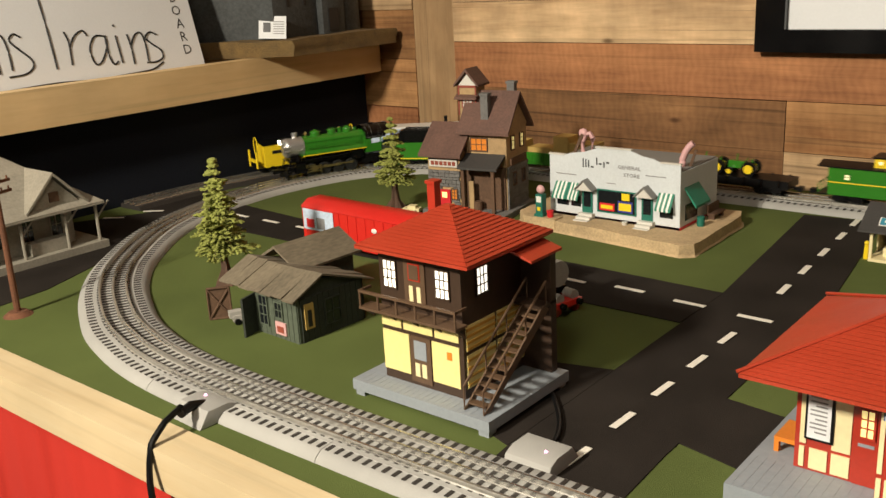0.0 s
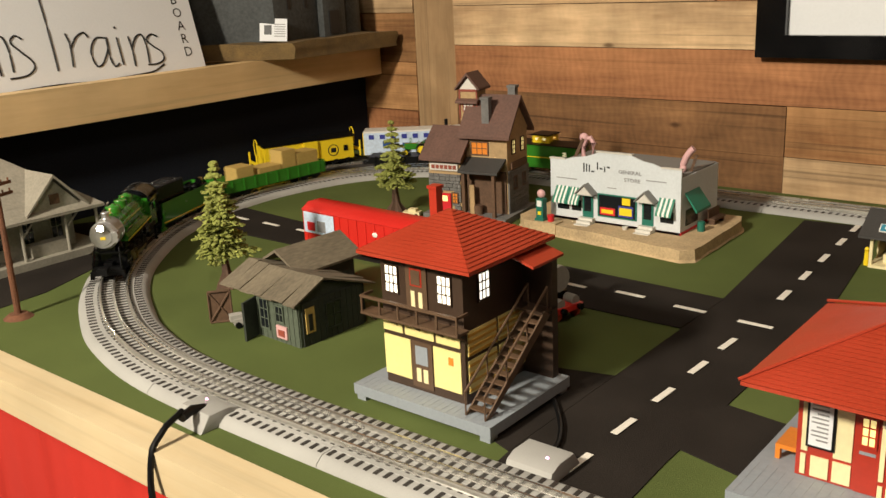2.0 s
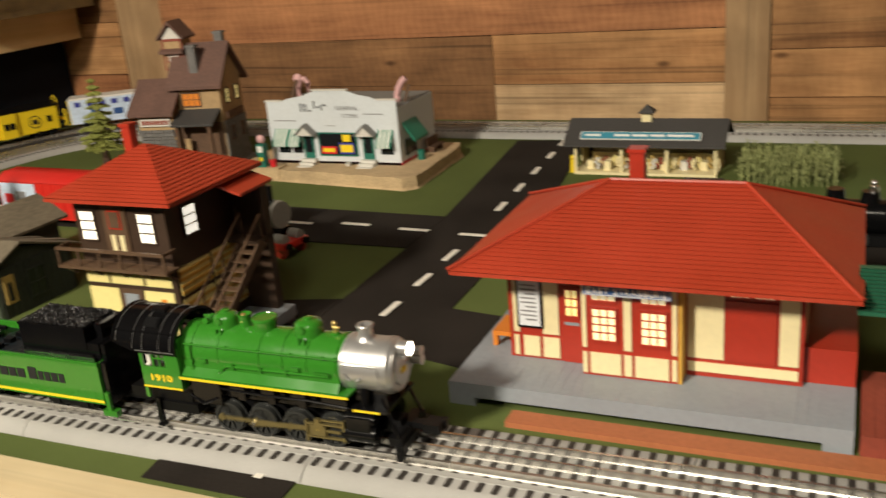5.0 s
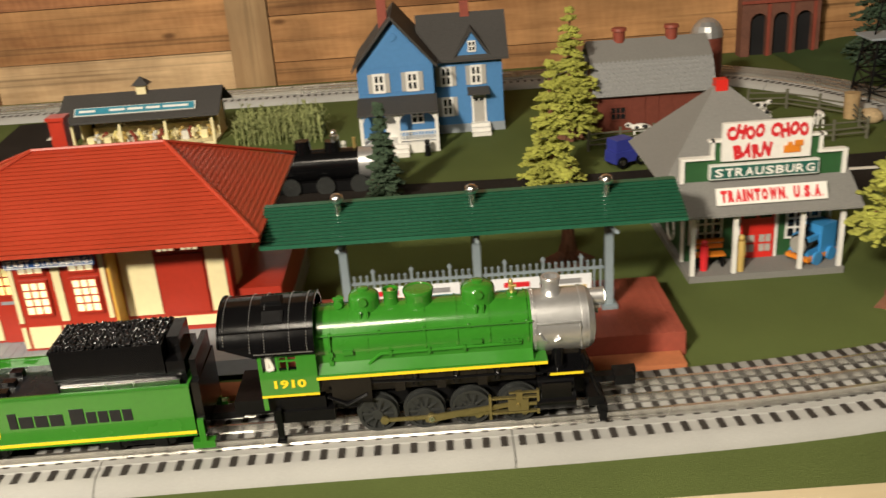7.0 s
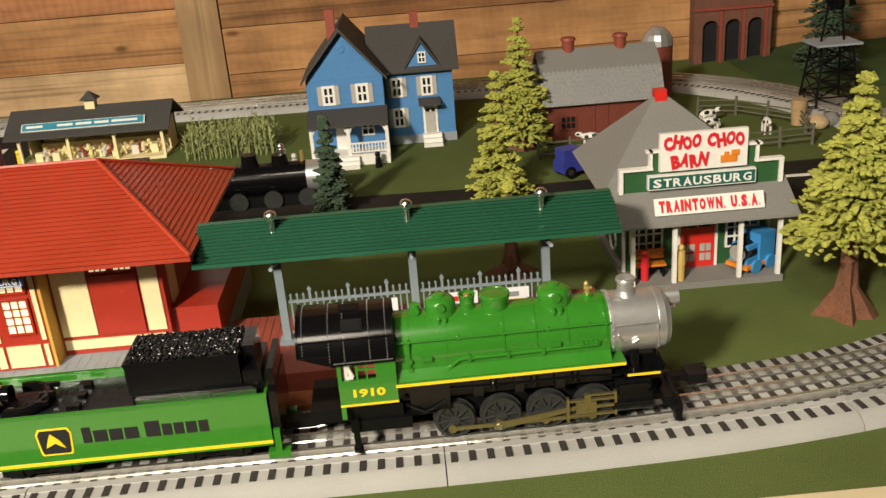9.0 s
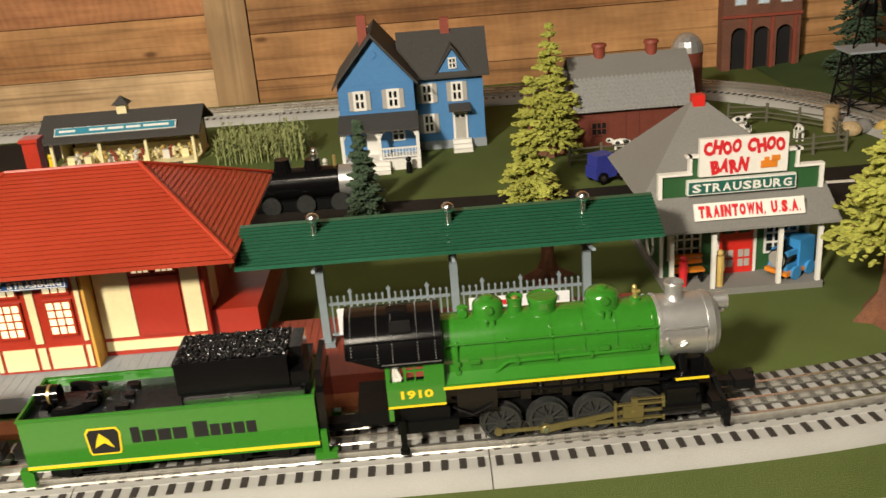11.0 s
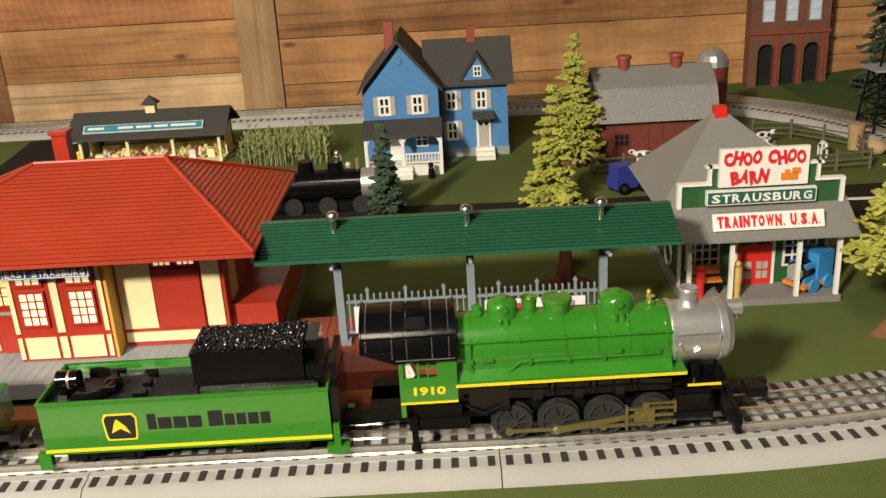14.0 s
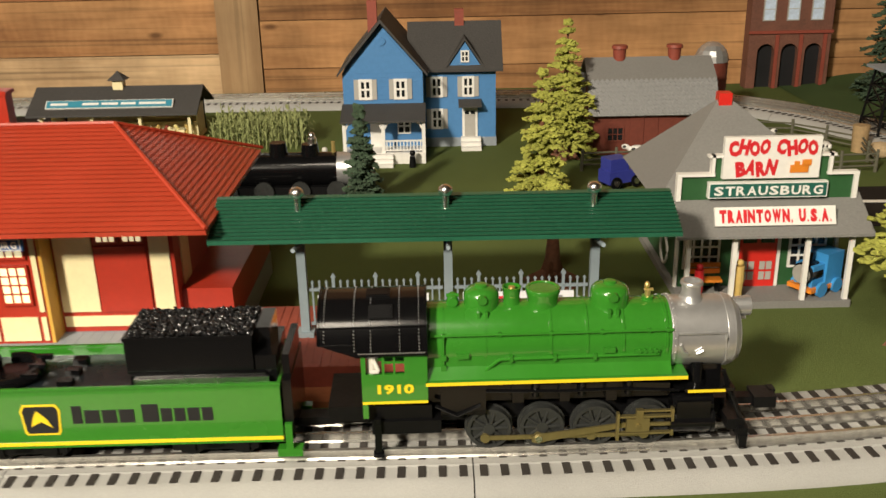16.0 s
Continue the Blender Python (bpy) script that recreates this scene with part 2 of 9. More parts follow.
SHACK_ROOF = mat("weathered_roof", (0.155, 0.128, 0.088), 0.85, vary=0.35, big=22, fine=300, bump=0.5, stretch=(1, 0.3, 1))
# Side boards repeat the front's green at a third, shade put into the colour.
SHACK_WALL = mat("shaded_green_boards", (0.028, 0.034, 0.026), 0.8, vary=0.35, big=30, bump=0.4)
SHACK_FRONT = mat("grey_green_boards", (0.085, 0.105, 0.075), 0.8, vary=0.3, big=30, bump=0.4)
OLD_WOOD = mat("old_brown_wood", (0.11, 0.060, 0.034), 0.8, vary=0.3, big=30, bump=0.4)
INN_ROOF = mat("brown_shingle", (0.125, 0.066, 0.050), 0.75, vary=0.25, big=30, fine=240, bump=0.6)
INN_WALL = mat("tan_stucco", (0.40, 0.27, 0.135), 0.8, vary=0.2, big=30, bump=0.4)
STONE = mat("grey_stone", (0.17, 0.165, 0.16), 0.8, vary=0.4, big=60, fine=300, bump=0.7, rnd=0.5)
SAND = mat("sandy_ground", (0.48, 0.35, 0.20), 0.9, vary=0.3, big=24, fine=300, bump=0.6)
TAN = mat("tan_crate", (0.52, 0.36, 0.11), 0.65, vary=0.12)
RED_CAR = mat("bright_red_plastic", (0.62, 0.025, 0.018), 0.35, vary=0.05, bump=0.03)
WHITE_BLUE = mat("pale_blue_print", (0.55, 0.66, 0.82), 0.5, vary=0.2, big=60, fine=200)
BLUE = mat("toy_blue", (0.045, 0.26, 0.58), 0.4, vary=0.06)
DEEP_BLUE = mat("deep_blue", (0.035, 0.045, 0.28), 0.4, vary=0.1)
PANE_DARK = mat("dark_glass", (0.012, 0.014, 0.016), 0.12, vary=0.1, bump=0.0)
SHUTTER = mat("grey_shutter", (0.40, 0.38, 0.35), 0.6, vary=0.08)
TRUNK = mat("red_brown_bark", (0.150, 0.060, 0.030), 0.85, vary=0.35, big=60, fine=400, bump=0.8)
TRUNK_DK = mat("brown_bark", (0.095, 0.052, 0.033), 0.85, vary=0.35, big=60, fine=400, bump=0.8)
LEAF_YEL = mat("yellow_green_foam", (0.33, 0.34, 0.060), 0.85, vary=0.35, big=40, fine=500, bump=0.6)
LEAF_MID = mat("olive_foam", (0.250, 0.272, 0.060), 0.85, vary=0.35, big=40, fine=500, bump=0.6)
LEAF_DK = mat("dark_green_foam", (0.040, 0.070, 0.038), 0.85, vary=0.35, big=40, fine=500, bump=0.6)
CORN = mat("corn_leaf", (0.28, 0.31, 0.12), 0.8, vary=0.35, big=40)
GREY_HOUSE = mat("pale_weathered_wall", (0.27, 0.25, 0.205), 0.8, vary=0.22, big=25, bump=0.3)
GREY_HOUSE_ROOF = mat("pale_grey_roof", (0.29, 0.265, 0.215), 0.8, vary=0.2, big=25, bump=0.3)
CASTLE = mat("slate_grey_stone", (0.062, 0.068, 0.070), 0.75, vary=0.4, big=22, fine=160, bump=0.8)
MOSS = mat("brown_moss", (0.15, 0.095, 0.035), 0.95, vary=0.4, big=40, fine=420, bump=1.0)
PAPER = mat("white_paper", (0.74, 0.76, 0.79), 0.6, vary=0.03)
INK = mat("black_ink", (0.012, 0.012, 0.014), 0.5, vary=0.1)
PRINT = mat("grey_print", (0.25, 0.25, 0.26), 0.6, vary=0.2)
SIGN_BLUE = mat("sign_blue", (0.022, 0.080, 0.26), 0.45, vary=0.08)
SIGN_TEAL = mat("sign_teal", (0.03, 0.22, 0.32), 0.5, vary=0.1)
SIGN_GREEN = mat("sign_green", (0.012, 0.105, 0.080), 0.45, vary=0.08)
SIGN_RED = mat("sign_red", (0.62, 0.020, 0.028), 0.45, vary=0.06)
CC_GREEN = mat("barn_green", (0.022, 0.090, 0.028), 0.55, vary=0.1)
AWNING = mat("teal_awning", (0.012, 0.19, 0.12), 0.5, vary=0.08)
DOOR_GREEN = mat("teal_door", (0.012, 0.14, 0.10), 0.5, vary=0.08)
PINK = mat("pale_pink", (0.62, 0.36, 0.36), 0.55, vary=0.1)
ORANGE = mat("orange_paint", (0.70, 0.22, 0.02), 0.5, vary=0.06)
FENCE_WOOD = mat("grey_green_rail", (0.115, 0.110, 0.075), 0.8, vary=0.25)
DECK = mat("blue_black_deck", (0.010, 0.014, 0.018), 0.30, vary=0.35, big=30, bump=0.05, spec=0.4)
COAL = mat("coal", (0.010, 0.010, 0.011), 0.25, vary=0.4, fine=500, bump=0.3)
DULL_FACE = mat("pale_grey_disc", (0.30, 0.29, 0.26), 0.6, vary=0.1)


# ---- mesh helpers ----
def bx(bm, x0, x1, y0, y1, z0, z1):
    vs = [bm.verts.new(p) for p in ((x0, y0, z0), (x1, y0, z0), (x1, y1, z0), (x0, y1, z0), (x0, y0, z1), (x1, y0, z1), (x1, y1, z1), (x0, y1, z1))]
    for f in ((3, 2, 1, 0), (4, 5, 6, 7), (0, 1, 5, 4), (1, 2, 6, 5), (2, 3, 7, 6), (3, 0, 4, 7)):
        bm.faces.new([vs[i] for i in f])


def prism(bm, pts, axis, a0, a1):
    """A polygon in the two other axes, drawn out along an axis."""
    put = {"x": lambda p, a: (a, p[0], p[1]), "y": lambda p, a: (p[0], a, p[1]), "z": lambda p, a: (p[0], p[1], a)}[axis]
    lo, hi = [bm.verts.new(put(p, a0)) for p in pts], [bm.verts.new(put(p, a1)) for p in pts]
    n = len(pts)
    fs = [bm.faces.new(lo), bm.faces.new(hi)] + [bm.faces.new((lo[i], lo[(i + 1) % n], hi[(i + 1) % n], hi[i])) for i in range(n)]
    bmesh.ops.recalc_face_normals(bm, faces=fs)


def rod(bm, p, q, r, r2=None, n=10):
    """A round bar from p to q."""
    p, q = Vector(p), Vector(q)
    d = q - p
    m = Matrix.Translation((p + q) / 2) @ d.to_track_quat("Z", "Y").to_matrix().to_4x4()
    bmesh.ops.create_cone(bm, cap_ends=True, segments=n, radius1=r, radius2=r if r2 is None else r2, depth=d.length, matrix=m)


def ball(bm, c, r, s=(1, 1, 1), sub=2):
    bmesh.ops.create_icosphere(bm, subdivisions=sub, radius=1.0, matrix=Matrix.Translation(c) @ Matrix.Diagonal((r * s[0], r * s[1], r * s[2], 1)))


def tube(bm, pts, r, n=8):
    rings = []
    for i, p in enumerate(pts):
        p = Vector(p)
        d = (Vector(pts[min(i + 1, len(pts) - 1)]) - Vector(pts[max(i - 1, 0)])).normalized()
        q = d.to_track_quat("Z", "Y")
        rings.append([bm.verts.new(p + q @ Vector((r * math.cos(2 * math.pi * k / n), r * math.sin(2 * math.pi * k / n), 0))) for k in range(n)])
    for a, b in zip(rings, rings[1:]):
        for k in range(n):
            bm.faces.new((a[k], a[(k + 1) % n], b[(k + 1) % n], b[k]))
    bm.faces.new(rings[0][::-1])
    bm.faces.new(rings[-1])


def lathe(bm, c, profile, n=28):
    """A body of revolution about an upright axis: profile of (radius, height) from bottom to top."""
    rings = []
    for r, z in profile:
        if r < 1e-6:
            rings.append([bm.verts.new((c[0], c[1], c[2] + z))])
        else:
            rings.append([bm.verts.new((c[0] + r * math.cos(2 * math.pi * k / n), c[1] + r * math.sin(2 * math.pi * k / n), c[2] + z)) for k in range(n)])
    for a, b in zip(rings, rings[1:]):
        for k in range(n):
            if len(b) == 1:
                bm.faces.new((a[k], a[(k + 1) % n], b[0]))
            else:
                bm.faces.new((a[k], a[(k + 1) % n], b[(k + 1) % n], b[k]))


def bevelled(bm, w, seg=2):
    es = [e for e in bm.edges if len(e.link_faces) == 2 and e.calc_face_angle(0) > 0.5]
    bmesh.ops.bevel(bm, geom=es, offset=w, segments=seg, affect="EDGES", profile=0.6)
    return bm


def finish(bm, name, material):
    me = bpy.data.meshes.new(name)
    bm.to_mesh(me)
    bm.free()
    me.materials.append(material)
    me.polygons.foreach_set("use_smooth", [True] * len(me.polygons))
    me.set_sharp_from_angle(angle=radians(35))
    return me


def part(name, bm, material, parent, label="", m=None):
    """Link a bmesh as one mesh object under a thing or a part."""
    ob = new(name, bm if isinstance(bm, bpy.types.Mesh) else finish(bm, name, material))
    ob.parent = parent
    if m is not None:
        ob.matrix_basis = m
    if label:
        tagged(ob, label)
    return ob


def thing(name, m, label, category, group="", kind=""):
    ob = new(name)
    ob.empty_display_size = 0.02
    ob.matrix_basis = m
    return tagged(ob, label, category, group, kind)


def solid(name, bm, material, label, category, group="", kind="", m=None):
    ob = new(name, finish(bm, name, material))
    if m is not None:
        ob.matrix_basis = m
    return tagged(ob, label, category, group, kind)


def box(x0, x1, y0, y1, z0, z1, bev=0.0):
    bm = bmesh.new()
    bx(bm, x0, x1, y0, y1, z0, z1)
    return bevelled(bm, bev) if bev else bm


def boxes(rows, bev=0.0):
    bm = bmesh.new()
    for r in rows:
        bx(bm, *r)
    return bevelled(bm, bev) if bev else bm


def lettering(name, words, height, material, parent, m, depth=0.0004, width=None, shear=0.0, bold=0.0, label=""):
    """Words in the built-in font as a mesh, centred, facing -y with m as it is."""
    cu = bpy.data.curves.new(name, "FONT")
    cu.body, cu.size, cu.extrude, cu.align_x, cu.align_y, cu.shear, cu.offset = words, 1.0, 0.0, "CENTER", "CENTER", shear, bold
    cu.resolution_u = 2
    ob = new("scratch", cu)
    bpy.context.view_layer.update()
    me = bpy.data.meshes.new_from_object(ob.evaluated_get(bpy.context.evaluated_depsgraph_get()))
    bpy.data.objects.remove(ob)
    co = np.array([v.co for v in me.vertices])
    lo, hi = co.min(0), co.max(0)
    s = height / (hi[1] - lo[1])
    sx = s if width is None else width / (hi[0] - lo[0])
    for v in me.vertices:
        v.co = ((v.co.x - (lo[0] + hi[0]) / 2) * sx, 0.0, (v.co.y - (lo[1] + hi[1]) / 2) * s)
    me.materials.clear()
    me.materials.append(material)
    me.name = name
    ob = new(name, me)
    ob.parent = parent
    ob.matrix_basis = m @ pose(0, -depth, 0)
    if label:
        tagged(ob, label)
    return ob


def sign_letters(words, height, width, material, parent, m, bold=0.05, tilt=0.0, label=""):
    """A line of separate block letters, centred; tilt rocks them to and fro."""
    share = {"I": 0.5, ",": 0.4, ".": 0.4, " ": 0.6, "W": 1.25, "N": 1.05}
    unit = width / sum(share.get(c, 1.0) for c in words)
    x = -width / 2
    for k, c in enumerate(words):
        w = share.get(c, 1.0) * unit
        if c in ".,":
            h = height * (0.20 if c == "." else 0.32)
            lettering("letter", c, h, material, parent, m @ pose(x + w / 2, 0, -height / 2 + h / 2 - (0.1 * height if c == "," else 0)), width=w * 0.45, bold=bold)
        elif c != " ":
            rock = tilt * (1 if k % 2 else -1)
            lettering("letter", c, height, material, parent, m @ pose(x + w / 2, -0.0001 * (k % 2), rock * height * 0.006, 0, rock, 0), width=w * (0.86 if not tilt else 1.0), bold=bold, label=label)
        x += w


def window(parent, m, w, h, nx, ny, frame_mat, pane_mat, bar=0.0011, edge=0.0018, deep=0.002, name="window"):
    """A window with a frame, glazing bars and a pane for each light; it faces -y before m."""
    rows = [(-w / 2, -w / 2 + edge, -deep, 0.001, 0, h), (w / 2 - edge, w / 2, -deep, 0.001, 0, h), (-w / 2 + edge, w / 2 - edge, -deep, 0.001, 0, edge), (-w / 2 + edge, w / 2 - edge, -deep, 0.001, h - edge, h)]
    iw, ih = w - 2 * edge, h - 2 * edge
    for i in range(1, nx):
        x = -iw / 2 + iw * i / nx
        rows.append((x - bar / 2, x + bar / 2, -deep * 0.8, 0.001, edge, h - edge))
    for j in range(1, ny):
        z = edge + ih * j / ny
        rows.append((-iw / 2, iw / 2, -deep * 0.7, 0.001, z - bar / 2, z + bar / 2))
    win = part(name, boxes(rows), frame_mat, parent, m=m)
    pw, ph = iw / nx, ih / ny
    me = finish(box(-pw / 2, pw / 2, -0.0006, 0.0006, -ph / 2, ph / 2), "pane", pane_mat)
    for i in range(nx):
        for j in range(ny):
            part("pane", me, None, win, m=pose(-iw / 2 + pw * (i + 0.5), -0.0004, edge + ph * (j + 0.5)))
    return win


def hip(bm, x0, x1, y0, y1, z, rx0, rx1, ry, rz, courses=18, lift=0.00085, thick=0.003):
    """A hipped roof in stepped courses, from the eaves rectangle up to the ridge."""
    A, B, C, D = Vector((x0, y0, z)), Vector((x1, y0, z)), Vector((x1, y1, z)), Vector((x0, y1, z))
    E, F = Vector((rx0, ry, rz)), Vector((rx1, ry, rz))
    for a, b, c, d in ((A, B, F, E), (B, C, F, F), (C, D, E, F), (D, A, E, E)):
        nrm = (b - a).cross(d - a).normalized()
        for k in range(courses):
            t0, t1 = k / courses, (k + 1) / courses
            tu, te = t0 + 0.18 / courses, min(1.0, t1 + 0.18 / courses)
            p, q = a.lerp(d, t0), b.lerp(c, t0)
            r, s = b.lerp(c, te), a.lerp(d, te)
            vs = [bm.verts.new(v) for v in (a.lerp(d, tu), b.lerp(c, tu), q + nrm * lift, p + nrm * lift, r, s)]
            bm.faces.new((vs[0], vs[1], vs[2], vs[3]))
            if (r - s).length > 1e-5:
                bm.faces.new((vs[3], vs[2], vs[4], vs[5]))
            else:
                bm.faces.new((vs[3], vs[2], vs[4]))
                bm.verts.remove(vs[5])
    bx(bm, x0, x1, y0, y1, z - thick, z)
    bmesh.ops.remove_doubles(bm, verts=bm.verts[:], dist=1e-5)


def gable(bm, x0, x1, y0, y1, ze, zr, axis="x", thick=0.003, over=0.0):
    """A two-sided roof as one folded slab; its ridge runs along the axis."""
    if axis == "x":
        c = (y0 + y1) / 2
        prism(bm, [(y0 - over, ze), (c, zr), (y1 + over, ze), (y1 + over, ze + thick), (c, zr + thick * 1.3), (y0 - over, ze + thick)], "x", x0, x1)
    else:
        c = (x0 + x1) / 2
        prism(bm, [(x0 - over, ze), (c, zr), (x1 + over, ze), (x1 + over, ze + thick), (c, zr + thick * 1.3), (x0 - over, ze + thick)], "y", y0, y1)


def smooth_line(pts, closed, per=40):
    out, n = [], len(pts)
    for i in range(n if closed else n - 1):
        g = [Vector(pts[(i + k) % n] if closed else pts[min(max(i + k, 0), n - 1)]) for k in (-1, 0, 1, 2)]
        for j in range(per):
            u = j / per
            out.append(0.5 * (2 * g[1] + (g[2] - g[0]) * u + (2 * g[0] - 5 * g[1] + 4 * g[2] - g[3]) * u * u + (3 * g[1] - g[0] - 3 * g[2] + g[3]) * u ** 3))
    if not closed:
        out.append(Vector(pts[-1]))
    return out


def fresh():
    return bmesh.new()


# ---- room ----
WALL_Y, LEFT_X = 2.17, -1.30
FLOOR_Z, CEIL_Z = -0.85, 1.60
solid("floor", box(-1.75, 2.9, -1.9, 2.4, FLOOR_Z - 0.1, FLOOR_Z), CONCRETE, "plain grey concrete room floor", "floor", kind="structure")
solid("ceiling", box(-1.75, 2.9, -1.9, 2.4, CEIL_Z, CEIL_Z + 0.1), PLASTER, "plain dark unseen ceiling of the room", "ceiling", kind="structure")
solid("wall_front", box(-1.75, 2.9, -2.0, -1.9, FLOOR_Z, CEIL_Z), PLASTER, "plain dark unseen wall across the room", "wall", kind="structure")
solid("wall_east", box(2.9, 3.0, -1.9, 2.4, FLOOR_Z, CEIL_Z), PLASTER, "plain dark unseen side wall", "wall", kind="structure")
solid("wall_west", box(-1.85, -1.75, -1.9, 2.4, FLOOR_Z, CEIL_Z), BLACK_CLOTH, "dark painted wall behind the shelf", "wall", kind="structure")
wall_north = solid("wall_north", box(-1.75, 2.9, WALL_Y + 0.02, WALL_Y + 0.12, FLOOR_Z, CEIL_Z), BLACK_MATT, "back wall clad in reclaimed barn planks", "wall", kind="structure")


def cladding():
    rnd = random.Random(4)

    def plank(x0, x1, z0, z1, material):
        t = rnd.uniform(0.014, 0.020)
        cx, cz = (x0 + x1) / 2, (z0 + z1) / 2
        ob = part("plank", box(x0 - cx + 0.0007, x1 - cx - 0.0007, 0, t, z0 - cz + 0.0007, z1 - cz - 0.0007, 0.0012), material, wall_north)
        ob.matrix_basis = pose(cx, WALL_Y + 0.0198 - t, cz, 0, rnd.uniform(-0.12, 0.12), 0)

    fields = (
        (-1.74, -1.134, (-0.3, -0.1, 0.0, 0.100, 0.215, 0.330, 0.44, 0.56, 0.70, 0.85, 1.0, 1.2, 1.4, 1.59), (BROWN, BROWN, RED_WOOD, BROWN, BROWN, PALE, BROWN, PALE)),
        (-1.014, 0.172, (-0.3, -0.1, -0.02, 0.066, 0.159, 0.258, 0.345, 0.45, 0.56, 0.70, 0.85, 1.0, 1.2, 1.4, 1.59), (BROWN, BROWN, DARK_WOOD, DARK_WOOD, RED_WOOD, PALE, PALE, BROWN)),
        (0.245, 1.55, (-0.3, -0.1, -0.04, 0.040, 0.121, 0.215, 0.310, 0.40, 0.51, 0.65, 0.80, 1.0, 1.2, 1.4, 1.59), (PALE, RED_WOOD, BROWN, BROWN, BROWN, BROWN, PALE, BROWN)),
        (1.62, 2.89, (-0.3, -0.1, 0.06, 0.17, 0.29, 0.40, 0.55, 0.70, 0.85, 1.0, 1.2, 1.4, 1.59), (BROWN, PALE, RED_WOOD)),
    )
    for x0, x1, zs, ms in fields:
        for i, (a, b) in enumerate(zip(zs, zs[1:])):
            cut = x0 + (x1 - x0) * rnd.uniform(0.3, 0.7)
            if x0 == -1.014 and i in (2, 3):
                plank(x0, -0.252, a, b, DARK_WOOD)
                plank(-0.252, x1, a, b, (PALE, BROWN)[i - 2])
            elif x1 - x0 > 1 and i % 5 == 1:
                plank(x0, cut, a, b, ms[i % len(ms)])
                plank(cut, x1, a, b, ms[(i + 1) % len(ms)])
            else:
                plank(x0, x1, a, b, ms[i % len(ms)])
    for x0, x1 in ((-1.134, -1.014), (0.172, 0.245), (1.55, 1.62)):
        plank(x0, x1, -0.3, 1.59, BATTEN)


cladding()

# ---- table ----
TX0, TX1, TY0 = -1.70, 1.75, 0.950
table = thing("train_table", pose(0, 0, 0), "wooden layout table covered with green felt", "table", kind="structure")
part("tabletop", box(TX0, TX1, TY0 - 0.004, WALL_Y - 0.004, -0.018, 0.0), FELT, table, "green felt over board")
part("front_rail", box(TX0, TX1, TY0 - 0.046, TY0 - 0.004, -0.040, 0.003, 0.003), PINE, table, "knotty pine lumber edge")
for x in (TX0 + 0.05, 0.0, TX1 - 0.1):
    for y in (TY0 + 0.05, WALL_Y - 0.12):
        part("leg", box(x, x + 0.06, y, y + 0.06, FLOOR_Z, -0.018), PINE, table)


def skirt():
    bm = fresh()
    n = 400
    top, bot = [], []
    for i in range(n + 1):
        x = TX0 + (TX1 - TX0) * i / n
        w = 0.010 * math.sin(x * 41) * math.sin(x * 13 + 1) + 0.004 * math.sin(x * 97)
        top.append(bm.verts.new((x, TY0 - 0.036 + w * 0.15, -0.038)))
        bot.append(bm.verts.new((x, TY0 - 0.046 + w * 1.6, FLOOR_Z + 0.03)))
    for i in range(n):
        bm.faces.new((top[i], bot[i], bot[i + 1], top[i + 1]))
    ob = solid("table_skirt", bm, CLOTH, "red cloth skirt hanging from the table edge", "tablecloth")
    sm = ob.modifiers.new("thick", "SOLIDIFY")
    sm.thickness, sm.offset = 0.0015, 1.0


skirt()

# ---- shelf side: black board, pine shelf ----
solid("wall_black_board", box(LEFT_X - 0.02, LEFT_X, -0.4, WALL_Y - 0.004, -0.05, 0.186), BLACK_CLOTH, "black board below the pine shelf", "wall", kind="structure")
shelf = thing("wall_shelf", pose(0, 0, 0), "deep pine shelf along the side wall", "shelf")
part("front_edge", box(-1.278, -1.240, -0.4, WALL_Y - 0.006, 0.186, 0.256, 0.003), PINE_Y, shelf, "stained knotty pine edge board")
part("shelf_board", box(-1.749, -1.279, -0.4, WALL_Y - 0.006, 0.225, 0.243), PINE_Y, shelf)


